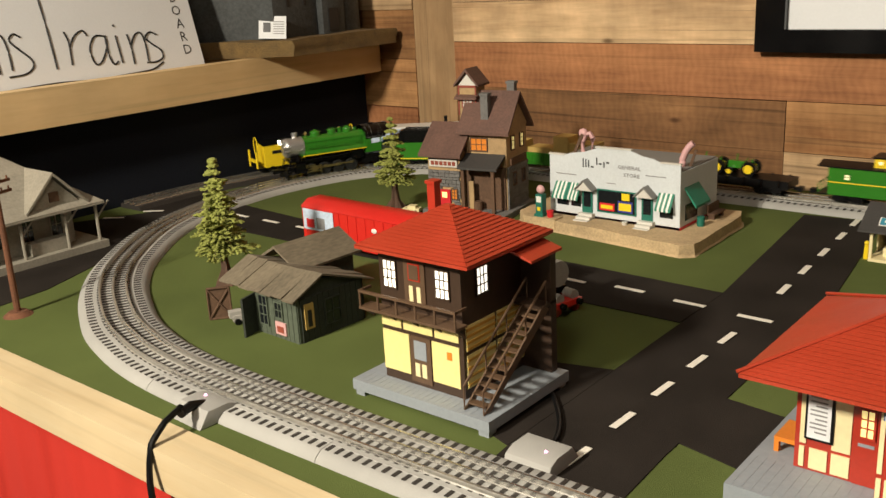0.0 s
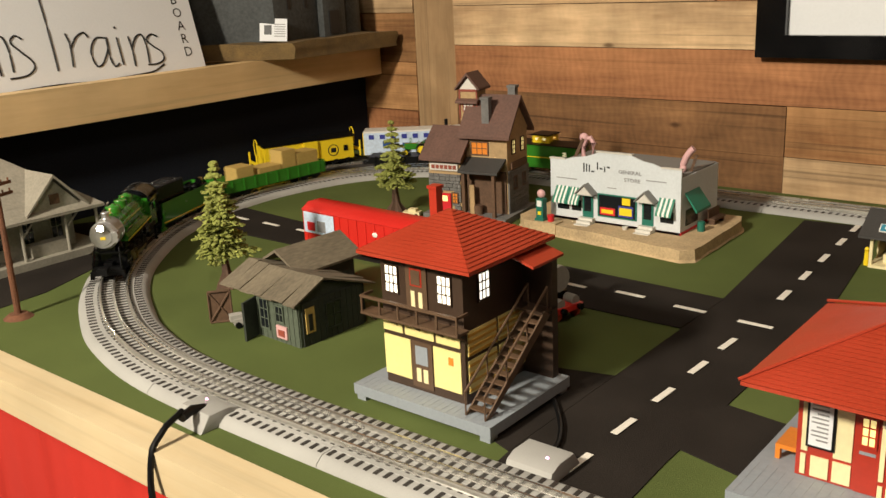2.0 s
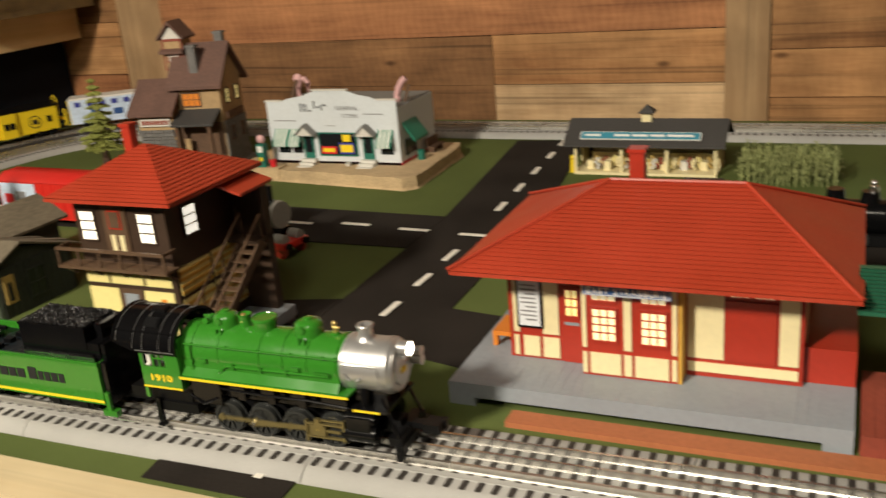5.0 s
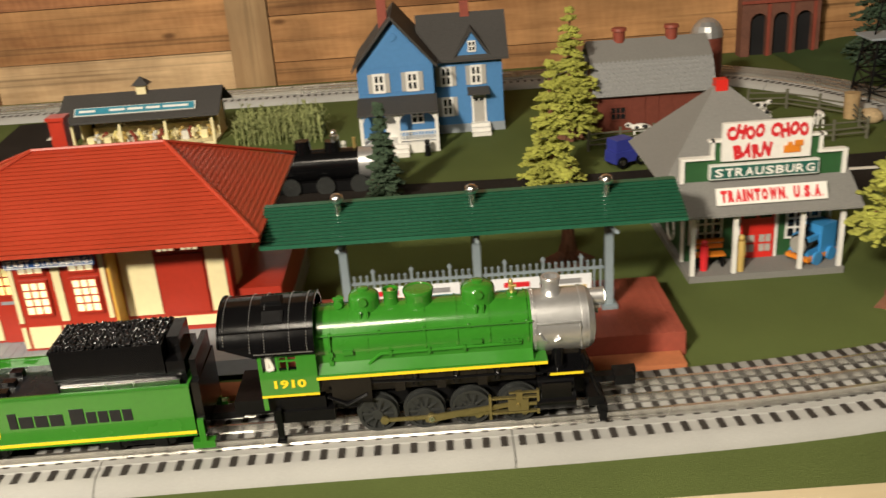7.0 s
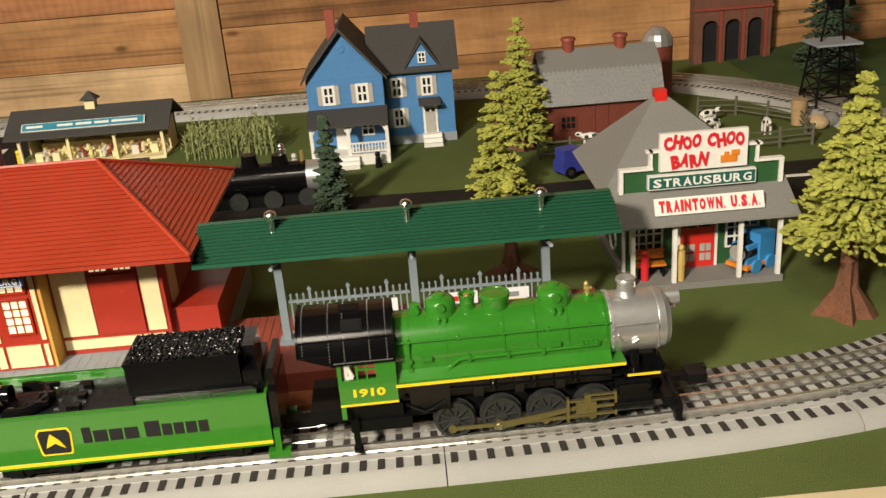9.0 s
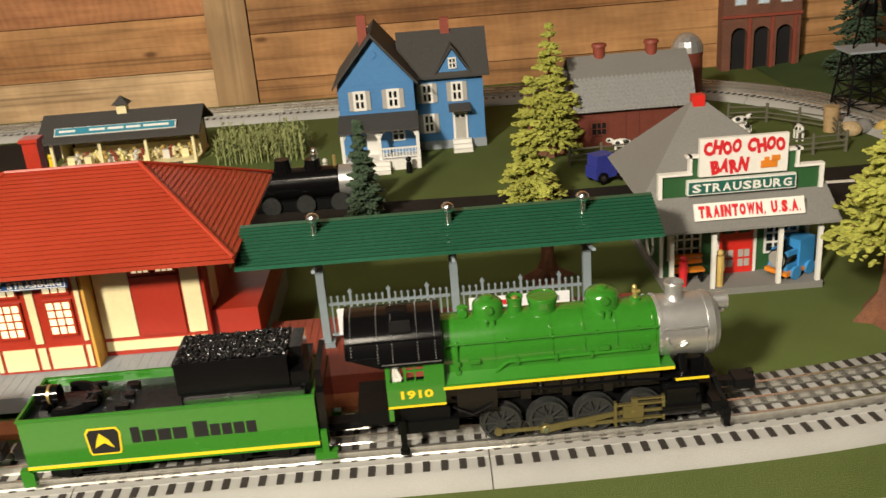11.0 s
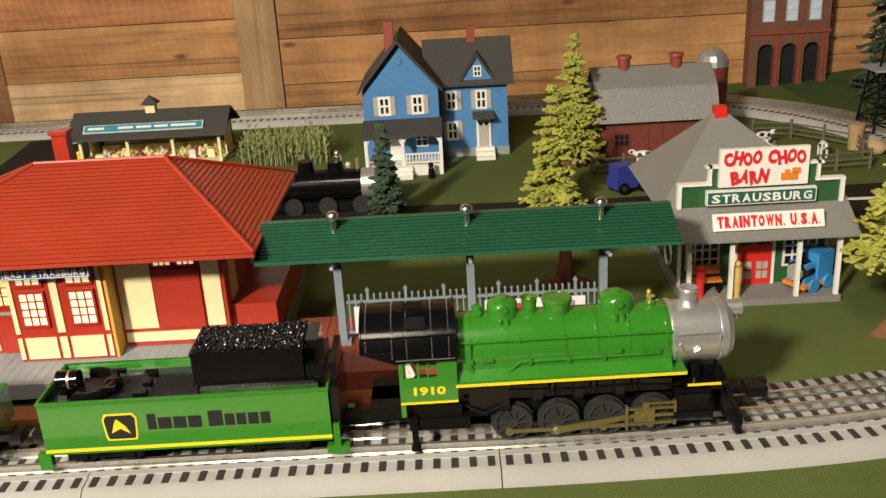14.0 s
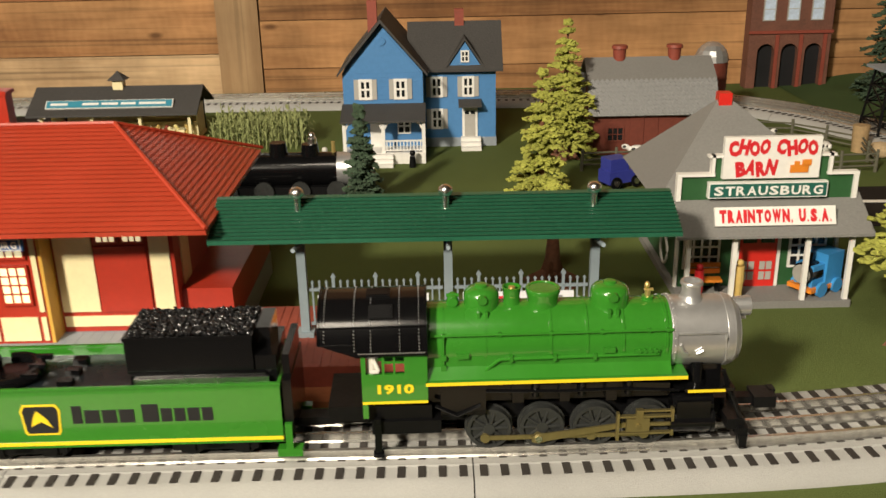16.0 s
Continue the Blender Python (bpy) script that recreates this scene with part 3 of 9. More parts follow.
def whiteboard():
    t = thing("whiteboard_sign", pose(-1.285, 1.30, 0.246, 0, 0, 90) @ pose(0, 0, 0, -14, 0, 0), "white board with black handwriting leaning on the shelf", "sign")
    part("board", box(-0.62, 0.385, 0, 0.006, 0, 0.60, 0.001), PAPER, t)
    strokes = {
        "tall_letter": [[(0.066, 0.200), (0.067, 0.109), (0.065, 0.035)], [(0.010, 0.190), (0.060, 0.202), (0.120, 0.206)]],
        "letter_r": [[(0.097, 0.101), (0.101, 0.079), (0.096, 0.039)], [(0.101, 0.073), (0.116, 0.092), (0.134, 0.100), (0.141, 0.090)]],
        "letter_a": [[(0.175, 0.086), (0.155, 0.087), (0.139, 0.064), (0.143, 0.036), (0.158, 0.040), (0.176, 0.068), (0.177, 0.087), (0.175, 0.048), (0.181, 0.031), (0.191, 0.036)]],
        "letter_i": [[(0.199, 0.085), (0.199, 0.032)], [(0.200, 0.106), (0.201, 0.102)]],
        "letter_n": [[(0.224, 0.085), (0.226, 0.058), (0.224, 0.027)], [(0.225, 0.060), (0.240, 0.082), (0.255, 0.085), (0.259, 0.062), (0.256, 0.030)]],
        "letter_s": [[(0.289, 0.079), (0.275, 0.085), (0.263, 0.075), (0.274, 0.061), (0.290, 0.048), (0.290, 0.033), (0.272, 0.026), (0.252, 0.027)]],
        "small_n": [[(-0.040, 0.100), (-0.040, 0.038)], [(-0.040, 0.085), (-0.028, 0.105), (-0.019, 0.102), (-0.015, 0.078), (-0.017, 0.042)]],
        "small_s": [[(0.014, 0.098), (0.002, 0.105), (-0.008, 0.094), (0.006, 0.076), (0.022, 0.058), (0.022, 0.044), (0.004, 0.033), (-0.026, 0.031)]],
        "underline": [[(-0.300, -0.002 + 0.004), (-0.057, 0.007), (0.052, 0.010), (0.138, 0.007), (0.231, 0.010), (0.263, 0.013), (0.288, 0.024)]],
    }
    for name, lines in strokes.items():
        bm = fresh()
        for line in lines:
            tube(bm, [(p.x, -0.0004, p.y) for p in smooth_line(line, False, 5)], 0.0018, 6)
        part(name, bm, INK, t)
    for i, ch in enumerate("ABOARD"):
        lettering("letter", ch, 0.019, INK, t, pose(0.348 + 0.001 * i, 0, 0.176 - 0.0265 * i))
    for i, ch in enumerate("ALL"):
        lettering("letter", ch, 0.019, INK, t, pose(0.335, 0, 0.30 - 0.029 * i))


whiteboard()


def castle():
    t = thing("model_castle", pose(-1.305, 1.945, 0.2565), "dark slate toy castle on a mossy board", "model building")
    bm = fresh()
    prism(bm, [(-0.10, -0.24), (0.128, -0.112), (0.135, 0.205), (-0.10, 0.205)], "z", 0.0, 0.034)
    bmesh.ops.subdivide_edges(bm, edges=bm.edges[:], cuts=5, use_grid_fill=True)
    for v in bm.verts:
        v.co += Vector([noise.noise(v.co * 60 + Vector((k * 9, 0, 0))) * 0.006 for k in range(2)] + [0])
        if v.co.z > 0.01:
            v.co.z += noise.noise(v.co * 70) * 0.004
    part("mossy_base", bm, MOSS, t, "brown mossy base board")
    for pts, h in (([(-0.09, -0.205), (0.06, -0.10), (0.058, 0.03), (-0.09, 0.03)], 0.34), ([(-0.09, 0.031), (0.075, 0.031), (0.075, 0.10), (-0.09, 0.10)], 0.42)):
        bm = fresh()
        prism(bm, pts, "z", 0.033, h)
        bevelled(bm, 0.002)
        part("keep", bm, CASTLE, t)
    bm = fresh()
    rod(bm, (0.02, 0.14, 0.032), (0.02, 0.14, 0.40), 0.045, 0.040, 16)
    part("round_tower", bm, CASTLE, t)
    part("doorway", box(0.0755, 0.0775, 0.048, 0.078, 0.040, 0.090), INK, t)
    for y in (-0.06, -0.01):
        part("arrow_slit", box(0.0585, 0.0605, y, y + 0.008, 0.10, 0.135), INK, t)
    card = part("card", box(-0.030, 0.030, -0.001, 0, 0, 0.048), PAPER, t, "small printed card", pose(0.060, -0.108, 0.036, 0, 0, 36) @ pose(0, 0, 0, -12, 3, 0))
    part("emblem", box(-0.020, -0.004, -0.0016, -0.001, 0.014, 0.034), INK, card)
    for i in range(6):
        part("print_line", box(0.002, 0.026, -0.0015, -0.001, 0.010 + 0.005 * i, 0.0118 + 0.005 * i), PRINT, card)


castle()


def picture():
    t = thing("picture_frame", pose(-0.304, WALL_Y - 0.004, 0.248), "black framed picture with a white mat on the planks", "picture")
    w, h, e = 0.62, 0.50, 0.052
    part("frame", boxes([(0, w, -0.022, 0, 0, e * 0.75), (0, w, -0.022, 0, h - e, h), (0, e, -0.022, 0, e * 0.75, h - e), (w - e, w, -0.022, 0, e * 0.75, h - e)], 0.002), BLACK, t)
    part("mat_board", box(e, w - e, -0.006, -0.002, e * 0.75, h - e), PAPER, t)
    part("print", box(0.16, w - 0.16, -0.008, -0.006, 0.15, h - 0.14), PRINT, t)


picture()

# ---- roads ----


def road(name, pts, z, material, label):
    bm = fresh()
    prism(bm, pts, "z", 0.0002, z)
    return solid(name, bm, material, label, "road", kind="structure")


road("road_1", [(-0.150, 2.0), (-0.108, 1.577), (-0.106, 1.10), (-0.090, 0.955), (0.030, 0.955), (0.020, 1.16), (0.016, 1.62), (-0.030, 2.01)], 0.0012, ROAD, "black felt road strip across the green")
road("road_2", [(-1.29, 1.455), (-0.109, 1.458), (-0.107, 1.580), (-0.35, 1.590), (-0.90, 1.566), (-1.29, 1.60)], 0.0015, ROAD, "black felt road running lengthwise")
road("road_3", [(0.018, 1.440), (0.70, 1.415), (1.70, 1.445), (1.70, 1.560), (0.70, 1.545), (0.015, 1.580)], 0.0018, ROAD, "black felt road running lengthwise")
road("road_4", [(-1.03, 0.96), (-0.925, 1.02), (-0.935, 1.10), (-1.00, 1.25), (-1.06, 1.46), (-1.20, 1.46), (-1.29, 1.30), (-1.29, 0.96)], 0.0009, ROAD, "black felt road by the grey station")
road("road_5", [(0.0195, 1.19), (0.11, 1.17), (0.11, 1.285), (0.0190, 1.297)], 0.0014, ROAD, "short black felt strip by the station")
road("road_6", [(-0.168, 1.280), (-0.1065, 1.296), (-0.106, 1.10), (-0.165, 1.12)], 0.0016, ROAD, "black felt strip beside the signal tower")


def dashes():
    rows = []
    for y in (1.117, 1.199, 1.281, 1.362, 1.440):
        rows.append((-0.042, y, 0.037, 0.0075, 88.0))
    for i, y in enumerate((1.63, 1.72, 1.81, 1.902, 1.985)):
        rows.append((-0.047 - 0.0045 * i, y, 0.039, 0.0085, 93.0))
    for i, x in enumerate((-0.215, -0.126, -0.039, -0.30, -0.39, -0.48, -0.57, -0.66, -0.75, -0.84, -0.93, -1.015)):
        rows.append((x, 1.5225 if i > 2 else (1.529, 1.520, 1.513)[i], 0.043, 0.0075, -2.0))
    for x, y in ((-1.12, 1.515), (-1.20, 1.46), (-1.225, 1.39)):
        rows.append((x, y, 0.04, 0.006, 35.0))
    for i in range(13):
        rows.append((0.08 + 0.0915 * i, 1.508 - 0.012 * min(i / 8, 1), 0.042, 0.0075, -2.0))
    rows.append((0.00, 0.995, 0.037, 0.0075, 86.0))
    for x, y, l, w, a in rows:
        bm = fresh()
        bx(bm, -l / 2, l / 2, -w / 2, w / 2, 0, 0.0005)
        solid("road_dash", bm, DASH, "white tape dash on the black road", "road marking", "dashes on the roads", m=pose(x, y, 0.0022, 0, 0, a))


dashes()

# ---- track ----
LOOP = [(-0.20, 1.0255), (0.10, 1.031), (0.40, 1.036), (0.62, 1.038), (0.78, 1.047), (0.90, 1.071), (1.01, 1.130), (1.10, 1.235), (1.152, 1.37), (1.172, 1.52), (1.165, 1.66), (1.130, 1.79), (1.065, 1.905), (0.97, 1.99),
        (0.85, 2.035), (0.60, 2.052), (0.20, 2.060), (-0.20, 2.062), (-0.55, 2.062), (-0.76, 2.056), (-0.88, 2.035), (-0.985, 1.985), (-1.07, 1.895), (-1.112, 1.79), (-1.130, 1.655), (-1.108, 1.513), (-1.047, 1.370), (-0.945, 1.242), (-0.858, 1.165), (-0.762, 1.106), (-0.650, 1.057), (-0.49, 1.027)]
SPUR = [(-1.262, 1.45), (-1.262, 1.60), (-1.240, 1.73), (-1.205, 1.86), (-1.155, 1.975), (-1.085, 2.065), (-0.985, 2.125), (-0.86, 2.150)]


class Way:
    """A line on the table by its length; forwards is along the list."""

    def __init__(self, pts, closed):
        p = smooth_line(pts, closed)
        if closed:
            p.append(p[0])
        self.p = np.array([(v.x, v.y) for v in p])
        self.s = np.r_[0, np.cumsum(np.hypot(*np.diff(self.p, axis=0).T))]
        self.length, self.closed = float(self.s[-1]), closed

    def at(self, s):
        if self.closed:
            s = s % self.length
        return Vector((float(np.interp(s, self.s, self.p[:, 0])), float(np.interp(s, self.s, self.p[:, 1])), 0))

    def ahead(self, s):
        return (self.at(s + 0.006) - self.at(s - 0.006)).normalized()

    def near(self, x, y):
        return float(self.s[np.argmin((self.p[:, 0] - x) ** 2 + (self.p[:, 1] - y) ** 2)])


MAIN, SIDE = Way(LOOP, True), Way(SPUR, False)
RAIL_TOP = 0.0165


def sweep(bm, way, s0, s1, section, origin, step=0.018):
    n = max(2, int(math.ceil((s1 - s0) / step)))
    rings = []
    for i in range(n + 1):
        s = s0 + (s1 - s0) * i / n
        c, d = way.at(s) - origin, way.ahead(s)
        side = Vector((-d.y, d.x, 0))
        rings.append([bm.verts.new(c + side * u + Vector((0, 0, z))) for u, z in section])
    k = len(section)
    for a, b in zip(rings, rings[1:]):
        for j in range(k):
            bm.faces.new((a[j], b[j], b[(j + 1) % k], a[(j + 1) % k]))
    bm.faces.new(rings[0])
    bm.faces.new(rings[-1][::-1])
    bmesh.ops.recalc_face_normals(bm, faces=bm.faces[:])


BED_SECTION = [(-0.0485, 0.0002), (-0.0470, 0.0040), (-0.0405, 0.0090), (-0.0375, 0.0100), (0.0375, 0.0100), (0.0405, 0.0090), (0.0470, 0.0040), (0.0485, 0.0002)]
NARROW = [(-0.034, 0.0003), (-0.031, 0.0095), (0.031, 0.0095), (0.034, 0.0003)]
TIE_MESH = finish(box(-0.0022, 0.0022, -0.0380, 0.0380, 0, 0.0016), "tie", TIE)


GAUGE = 0.0182


def rail_section(u):
    return [(u - 0.0016, 0.0104), (u - 0.0005, 0.0114), (u - 0.0005, 0.0142), (u - 0.0012, 0.0150), (u - 0.0012, RAIL_TOP), (u + 0.0012, RAIL_TOP), (u + 0.0012, 0.0150), (u + 0.0005, 0.0142), (u + 0.0005, 0.0114), (u + 0.0016, 0.0104)]


def track():
    joint = MAIN.near(0.561, 1.04)
    n = round(MAIN.length / 0.262)
    each = MAIN.length / n
    for i in range(n):
        s0 = joint + each * i
        o = MAIN.at(s0 + each / 2)
        t = thing("track_section", pose(o.x, o.y, 0), "three-rail model track on moulded grey roadbed", "model track", "sections of the oval track")
        bm = fresh()
        sweep(bm, MAIN, s0 + 0.0004, s0 + each - 0.0004, BED_SECTION, o)
        part("roadbed", bm, BED, t)
        for u in (-GAUGE, 0.0, GAUGE):
            bm = fresh()
            sweep(bm, MAIN, s0, s0 + each, rail_section(u), o)
            part("rail", bm, RAIL, t)
        for u in (-0.0250, 0.0250):
            bm = fresh()
            sweep(bm, MAIN, s0 + 0.0004, s0 + each - 0.0004, [(u - 0.0030, 0.0098), (u - 0.0026, 0.0111), (u + 0.0026, 0.0111), (u + 0.0030, 0.0098)], o)
            part("rail_ledge", bm, BED, t)
        near = o.y < 1.30
        count = 23
        far = fresh()
        for k in range(count):
            s = s0 + each * (k + 0.5) / count
            p, d = MAIN.at(s) - o, MAIN.ahead(s)
            m = pose(p.x, p.y, 0.0090, 0, 0, math.degrees(math.atan2(d.y, d.x)))
            if near:
                part("tie", TIE_MESH, None, t, m=m)
            else:
                f = bmesh.new()
                f.from_mesh(TIE_MESH)
                f.transform(m)
                tmp = bpy.data.meshes.new("tmp")
                f.to_mesh(tmp)
                f.free()
                far.from_mesh(tmp)
                bpy.data.meshes.remove(tmp)
        if near:
            far.free()
        else:
            tagged(part("tie_rest", far, TIE, t), kind="stuff")
    o = SIDE.at(SIDE.length / 2)
    t = thing("siding_track", pose(o.x, o.y, 0), "short three-rail siding behind the oval", "model track")
    bm = fresh()
    sweep(bm, SIDE, 0, SIDE.length, NARROW, o)
    part("roadbed", bm, TIE, t)
    for u in (-GAUGE, 0.0, GAUGE):
        bm = fresh()
        sweep(bm, SIDE, 0, SIDE.length, [(a, b - 0.0008) for a, b in rail_section(u)], o)
        part("rail", bm, RAIL, t)


track()


def control_box(x, y, a, k, label):
    t = thing("track_terminal", pose(x, y, 0, 0, 0, a) @ Matrix.Scale(k, 4), label, "power terminal", "terminals beside the track")
    bm = fresh()
    prism(bm, [(-0.033, 0.0), (-0.026, 0.016), (-0.012, 0.021), (0.018, 0.021), (0.033, 0.0)], "x", -0.03, 0.03)
    bevelled(bm, 0.002)
    part("housing", bm, BED, t)
    bm = fresh()
    ball(bm, (0.012, -0.008, 0.0212), 0.0018)
    part("indicator", bm, LED, t, "glowing pink indicator")
    return t


control_box(-0.396, 0.982, 178, 0.80, "grey plastic track terminal with a plugged cord")
control_box(-0.064, 1.092, 0, 0.80, "grey plastic track terminal beside the road")


def cord():
    t = thing("power_cord", pose(0, 0, 0), "black power cord plugged into the terminal", "cord")
    bm = fresh()
    tube(bm, [(-0.398, 0.982, 0.012), (-0.394, 0.962, 0.019), (-0.388, 0.946, 0.019)], 0.0050, 10)
    part("plug", bm, BLACK_MATT, t)
    bm = fresh()
    pts = [(-0.392, 0.950, 0.024), (-0.384, 0.925, 0.020), (-0.380, 0.905, 0.006), (-0.372, 0.893, -0.03), (-0.355, 0.888, -0.08), (-0.33, 0.885, -0.15), (-0.32, 0.885, -0.30), (-0.32, 0.885, -0.60), (-0.32, 0.885, FLOOR_Z)]
    tube(bm, [(v.x, v.y, z) for v, z in zip(smooth_line([p[:2] for p in pts], False, 6), np.interp(np.arange(49) / 6, range(9), [p[2] for p in pts]))], 0.0032, 8)
    part("cable", bm, BLACK_MATT, t)
    bm = fresh()
    pts = [(-0.165, 1.245), (-0.125, 1.205), (-0.092, 1.165), (-0.075, 1.135), (-0.072, 1.118), (-0.08, 1.105)]
    tube(bm, [(v.x, v.y, 0.0042) for v in smooth_line(pts, False, 6)], 0.0024, 8)
    solid("tower_wire", bm, BLACK_MATT, "black wire lying on the felt beside the tower", "wire")


cord()


# ---- trains ----
def ring(bm, r0, r1, y0, y1, n=32):
    """A flat ring about the y axis."""
    loops = [[bm.verts.new((r * math.cos(2 * math.pi * k / n), y, r * math.sin(2 * math.pi * k / n))) for k in range(n)] for r, y in ((r0, y0), (r1, y0), (r1, y1), (r0, y1))]
    for a, b in zip(loops, loops[1:] + loops[:1]):
        for k in range(n):
            bm.faces.new((a[k], a[(k + 1) % n], b[(k + 1) % n], b[k]))
    bmesh.ops.recalc_face_normals(bm, faces=bm.faces[:])


def wheel_mesh(name, r, w, material, spokes=0):
    """A flanged wheel; its outer face looks to -y, with a raised rim, hub and spokes over a recessed web."""
    bm = fresh()
    rod(bm, (0, -w / 2 + 0.0016, 0), (0, w / 2, 0), r * 0.97, None, 32)
    ring(bm, r * 0.84, r, -w / 2, w / 2)
    rod(bm, (0, w / 2, 0), (0, w / 2 + 0.0012, 0), r * 1.10, None, 32)
    rod(bm, (0, -w / 2 - 0.0008, 0), (0, -w / 2 + 0.002, 0), r * 0.27, None, 14)
    for i in range(spokes):
        a = 2 * math.pi * i / spokes
        rod(bm, (r * 0.22 * math.cos(a), -w / 2 + 0.0006, r * 0.22 * math.sin(a)), (r * 0.86 * math.cos(a), -w / 2 + 0.0006, r * 0.86 * math.sin(a)), r * 0.085, r * 0.06, 6)
    if spokes:
        arc = [(r * k * math.cos(u), r * k * math.sin(u)) for k, us in ((0.86, np.linspace(0.6, 1.7, 7)), (0.50, np.linspace(1.7, 0.6, 7))) for u in us]
        prism(bm, arc, "y", -w / 2 + 0.0004, -w / 2 + 0.002)
    return finish(bm, name, material)


SMALL_WHEEL = wheel_mesh("wheel", 0.0085, 0.003, WHEEL)
DRIVER = wheel_mesh("driving_wheel", 0.0125, 0.0045, WHEEL, 10)


def truck(parent, x):
    """A four-wheel bogie under a car, centred at x."""
    rows = [(x - 0.024, x + 0.024, -0.0245, -0.0212, 0.006, 0.012), (x - 0.024, x + 0.024, 0.0212, 0.0245, 0.006, 0.012), (x - 0.005, x + 0.005, -0.0245, 0.0245, 0.007, 0.014)]
    for sx in (-0.015, 0.015):
        for y in (-0.0258, 0.0228):
            rows.append((x + sx - 0.004, x + sx + 0.004, y, y + 0.003, 0.005, 0.0135))
    bogie = part("bogie", boxes(rows, 0.0006), BLACK_MATT, parent)
    for sx in (-0.015, 0.015):
        part("wheel", SMALL_WHEEL, None, bogie, m=pose(x + sx, -GAUGE, 0.0085))
        part("wheel", SMALL_WHEEL, None, bogie, m=pose(x + sx, GAUGE, 0.0085, 0, 0, 180))


def coupler(parent, x, sign):
    bm = fresh()
    bx(bm, min(x, x + sign * 0.016), max(x, x + sign * 0.016), -0.003, 0.003, 0.009, 0.014)
    bx(bm, x + sign * 0.013 - 0.004, x + sign * 0.013 + 0.004, -0.0065, 0.0065, 0.008, 0.016)
    part("coupler", bm, BLACK_MATT, parent)


CRANK, CROSS_Z, MAIN_ROD = 0.0056, 0.0155, 0.056


def locomotive():
    """Front of the smokebox at x = 0.112; rail top at z = 0."""
    t = thing("steam_locomotive", pose(0, 0, 0), "green and silver model steam locomotive on the oval track", "locomotive")
    zc, r = 0.0615, 0.0205
    xa, xs = -0.063, 0.073
    bm = fresh()
    rod(bm, (xa, 0, zc), (xs, 0, zc), r, r * 0.975, 48)
    part("boiler", bm, GREEN_PAINT, t, "glossy green boiler with raised bands")
    for x in (-0.053, -0.030, 0.006, 0.026, 0.046, 0.070):
        bm = fresh()
        rod(bm, (x - 0.0007, 0, zc), (x + 0.0007, 0, zc), r * 1.016, None, 48)
        part("boiler_band", bm, GREEN_PAINT, t)
    # smokebox with a stepped, riveted front
    bm = fresh()
    rod(bm, (xs, 0, zc), (0.1085, 0, zc), r * 0.985, None, 48)
    rod(bm, (xs + 0.0005, 0, zc), (xs + 0.0028, 0, zc), r * 1.015, None, 48)
    rod(bm, (0.1040, 0, zc), (0.1065, 0, zc), r * 1.015, None, 48)
    rod(bm, (0.1085, 0, zc), (0.1110, 0, zc), r * 0.985, r * 0.90, 48)
    rod(bm, (0.1110, 0, zc), (0.1122, 0, zc), r * 0.88, r * 0.86, 48)
    for k in range(30):
        a = 2 * math.pi * k / 30
        ball(bm, (xs + 0.0017, r * 1.012 * math.cos(a), zc + r * 1.012 * math.sin(a)), 0.0006, sub=1)
    part("smokebox", bm, SILVER, t, "silver smokebox with a riveted front")
    bm = fresh()
    rod(bm, (0.1122, 0, zc - 0.001), (0.1136, 0, zc - 0.001), r * 0.64, r * 0.60, 40)
    for k in range(22):
        a = 2 * math.pi * k / 22
        ball(bm, (0.1134, r * 0.54 * math.cos(a), zc - 0.001 + r * 0.54 * math.sin(a)), 0.0007, sub=1)
    for z in (-0.006, 0.004):
        bx(bm, 0.1120, 0.1142, 0.010, 0.0155, zc + z - 0.0008, zc + z + 0.0008)
    part("smokebox_door", bm, SILVER, t)
    part("number_plate", boxes([(0.1136, 0.1146, -0.0036, 0.0036, zc - 0.0045, zc - 0.0005)], 0.0004), YELLOW, t, "small yellow number plate")
    bm = fresh()
    lathe(bm, (0.087, 0, zc + r), [(0.0090, -0.0035), (0.0072, -0.0012), (0.0058, 0.0008), (0.0053, 0.0025), (0.0054, 0.0070), (0.0062, 0.0075), (0.0064, 0.0087), (0.0060, 0.0095), (0.0046, 0.0095), (0.0045, 0.0040), (0, 0.0040)])
    part("chimney", bm, SILVER, t)
    lamp = fresh()
    rod(lamp, (0.1115, 0, zc + 0.0140), (0.1205, 0, zc + 0.0140), 0.0052, 0.0058, 20)
    bx(lamp, 0.1110, 0.1180, -0.0042, 0.0042, zc + 0.0075, zc + 0.0093)
    lamp = part("headlamp", lamp, SILVER, t)
    bm = fresh()
    ball(bm, (0.1203, 0, zc + 0.0140), 0.0050, (0.24, 1, 1), 2)
    part("lens", bm, LAMP_ON, lamp, "glowing headlamp lens")
    bm = fresh()
    for z in (-0.004, 0.003):
        rod(bm, (0.1085, 0.0195, zc + z), (0.1190, 0.0195, zc + z), 0.0033, None, 14)
        rod(bm, (0.1190, 0.0195, zc + z), (0.1200, 0.0195, zc + z), 0.0040, None, 14)
    bx(bm, 0.104, 0.112, 0.012, 0.020, zc - 0.004, zc + 0.004)
    part("air_pump", bm, SILVER, t)
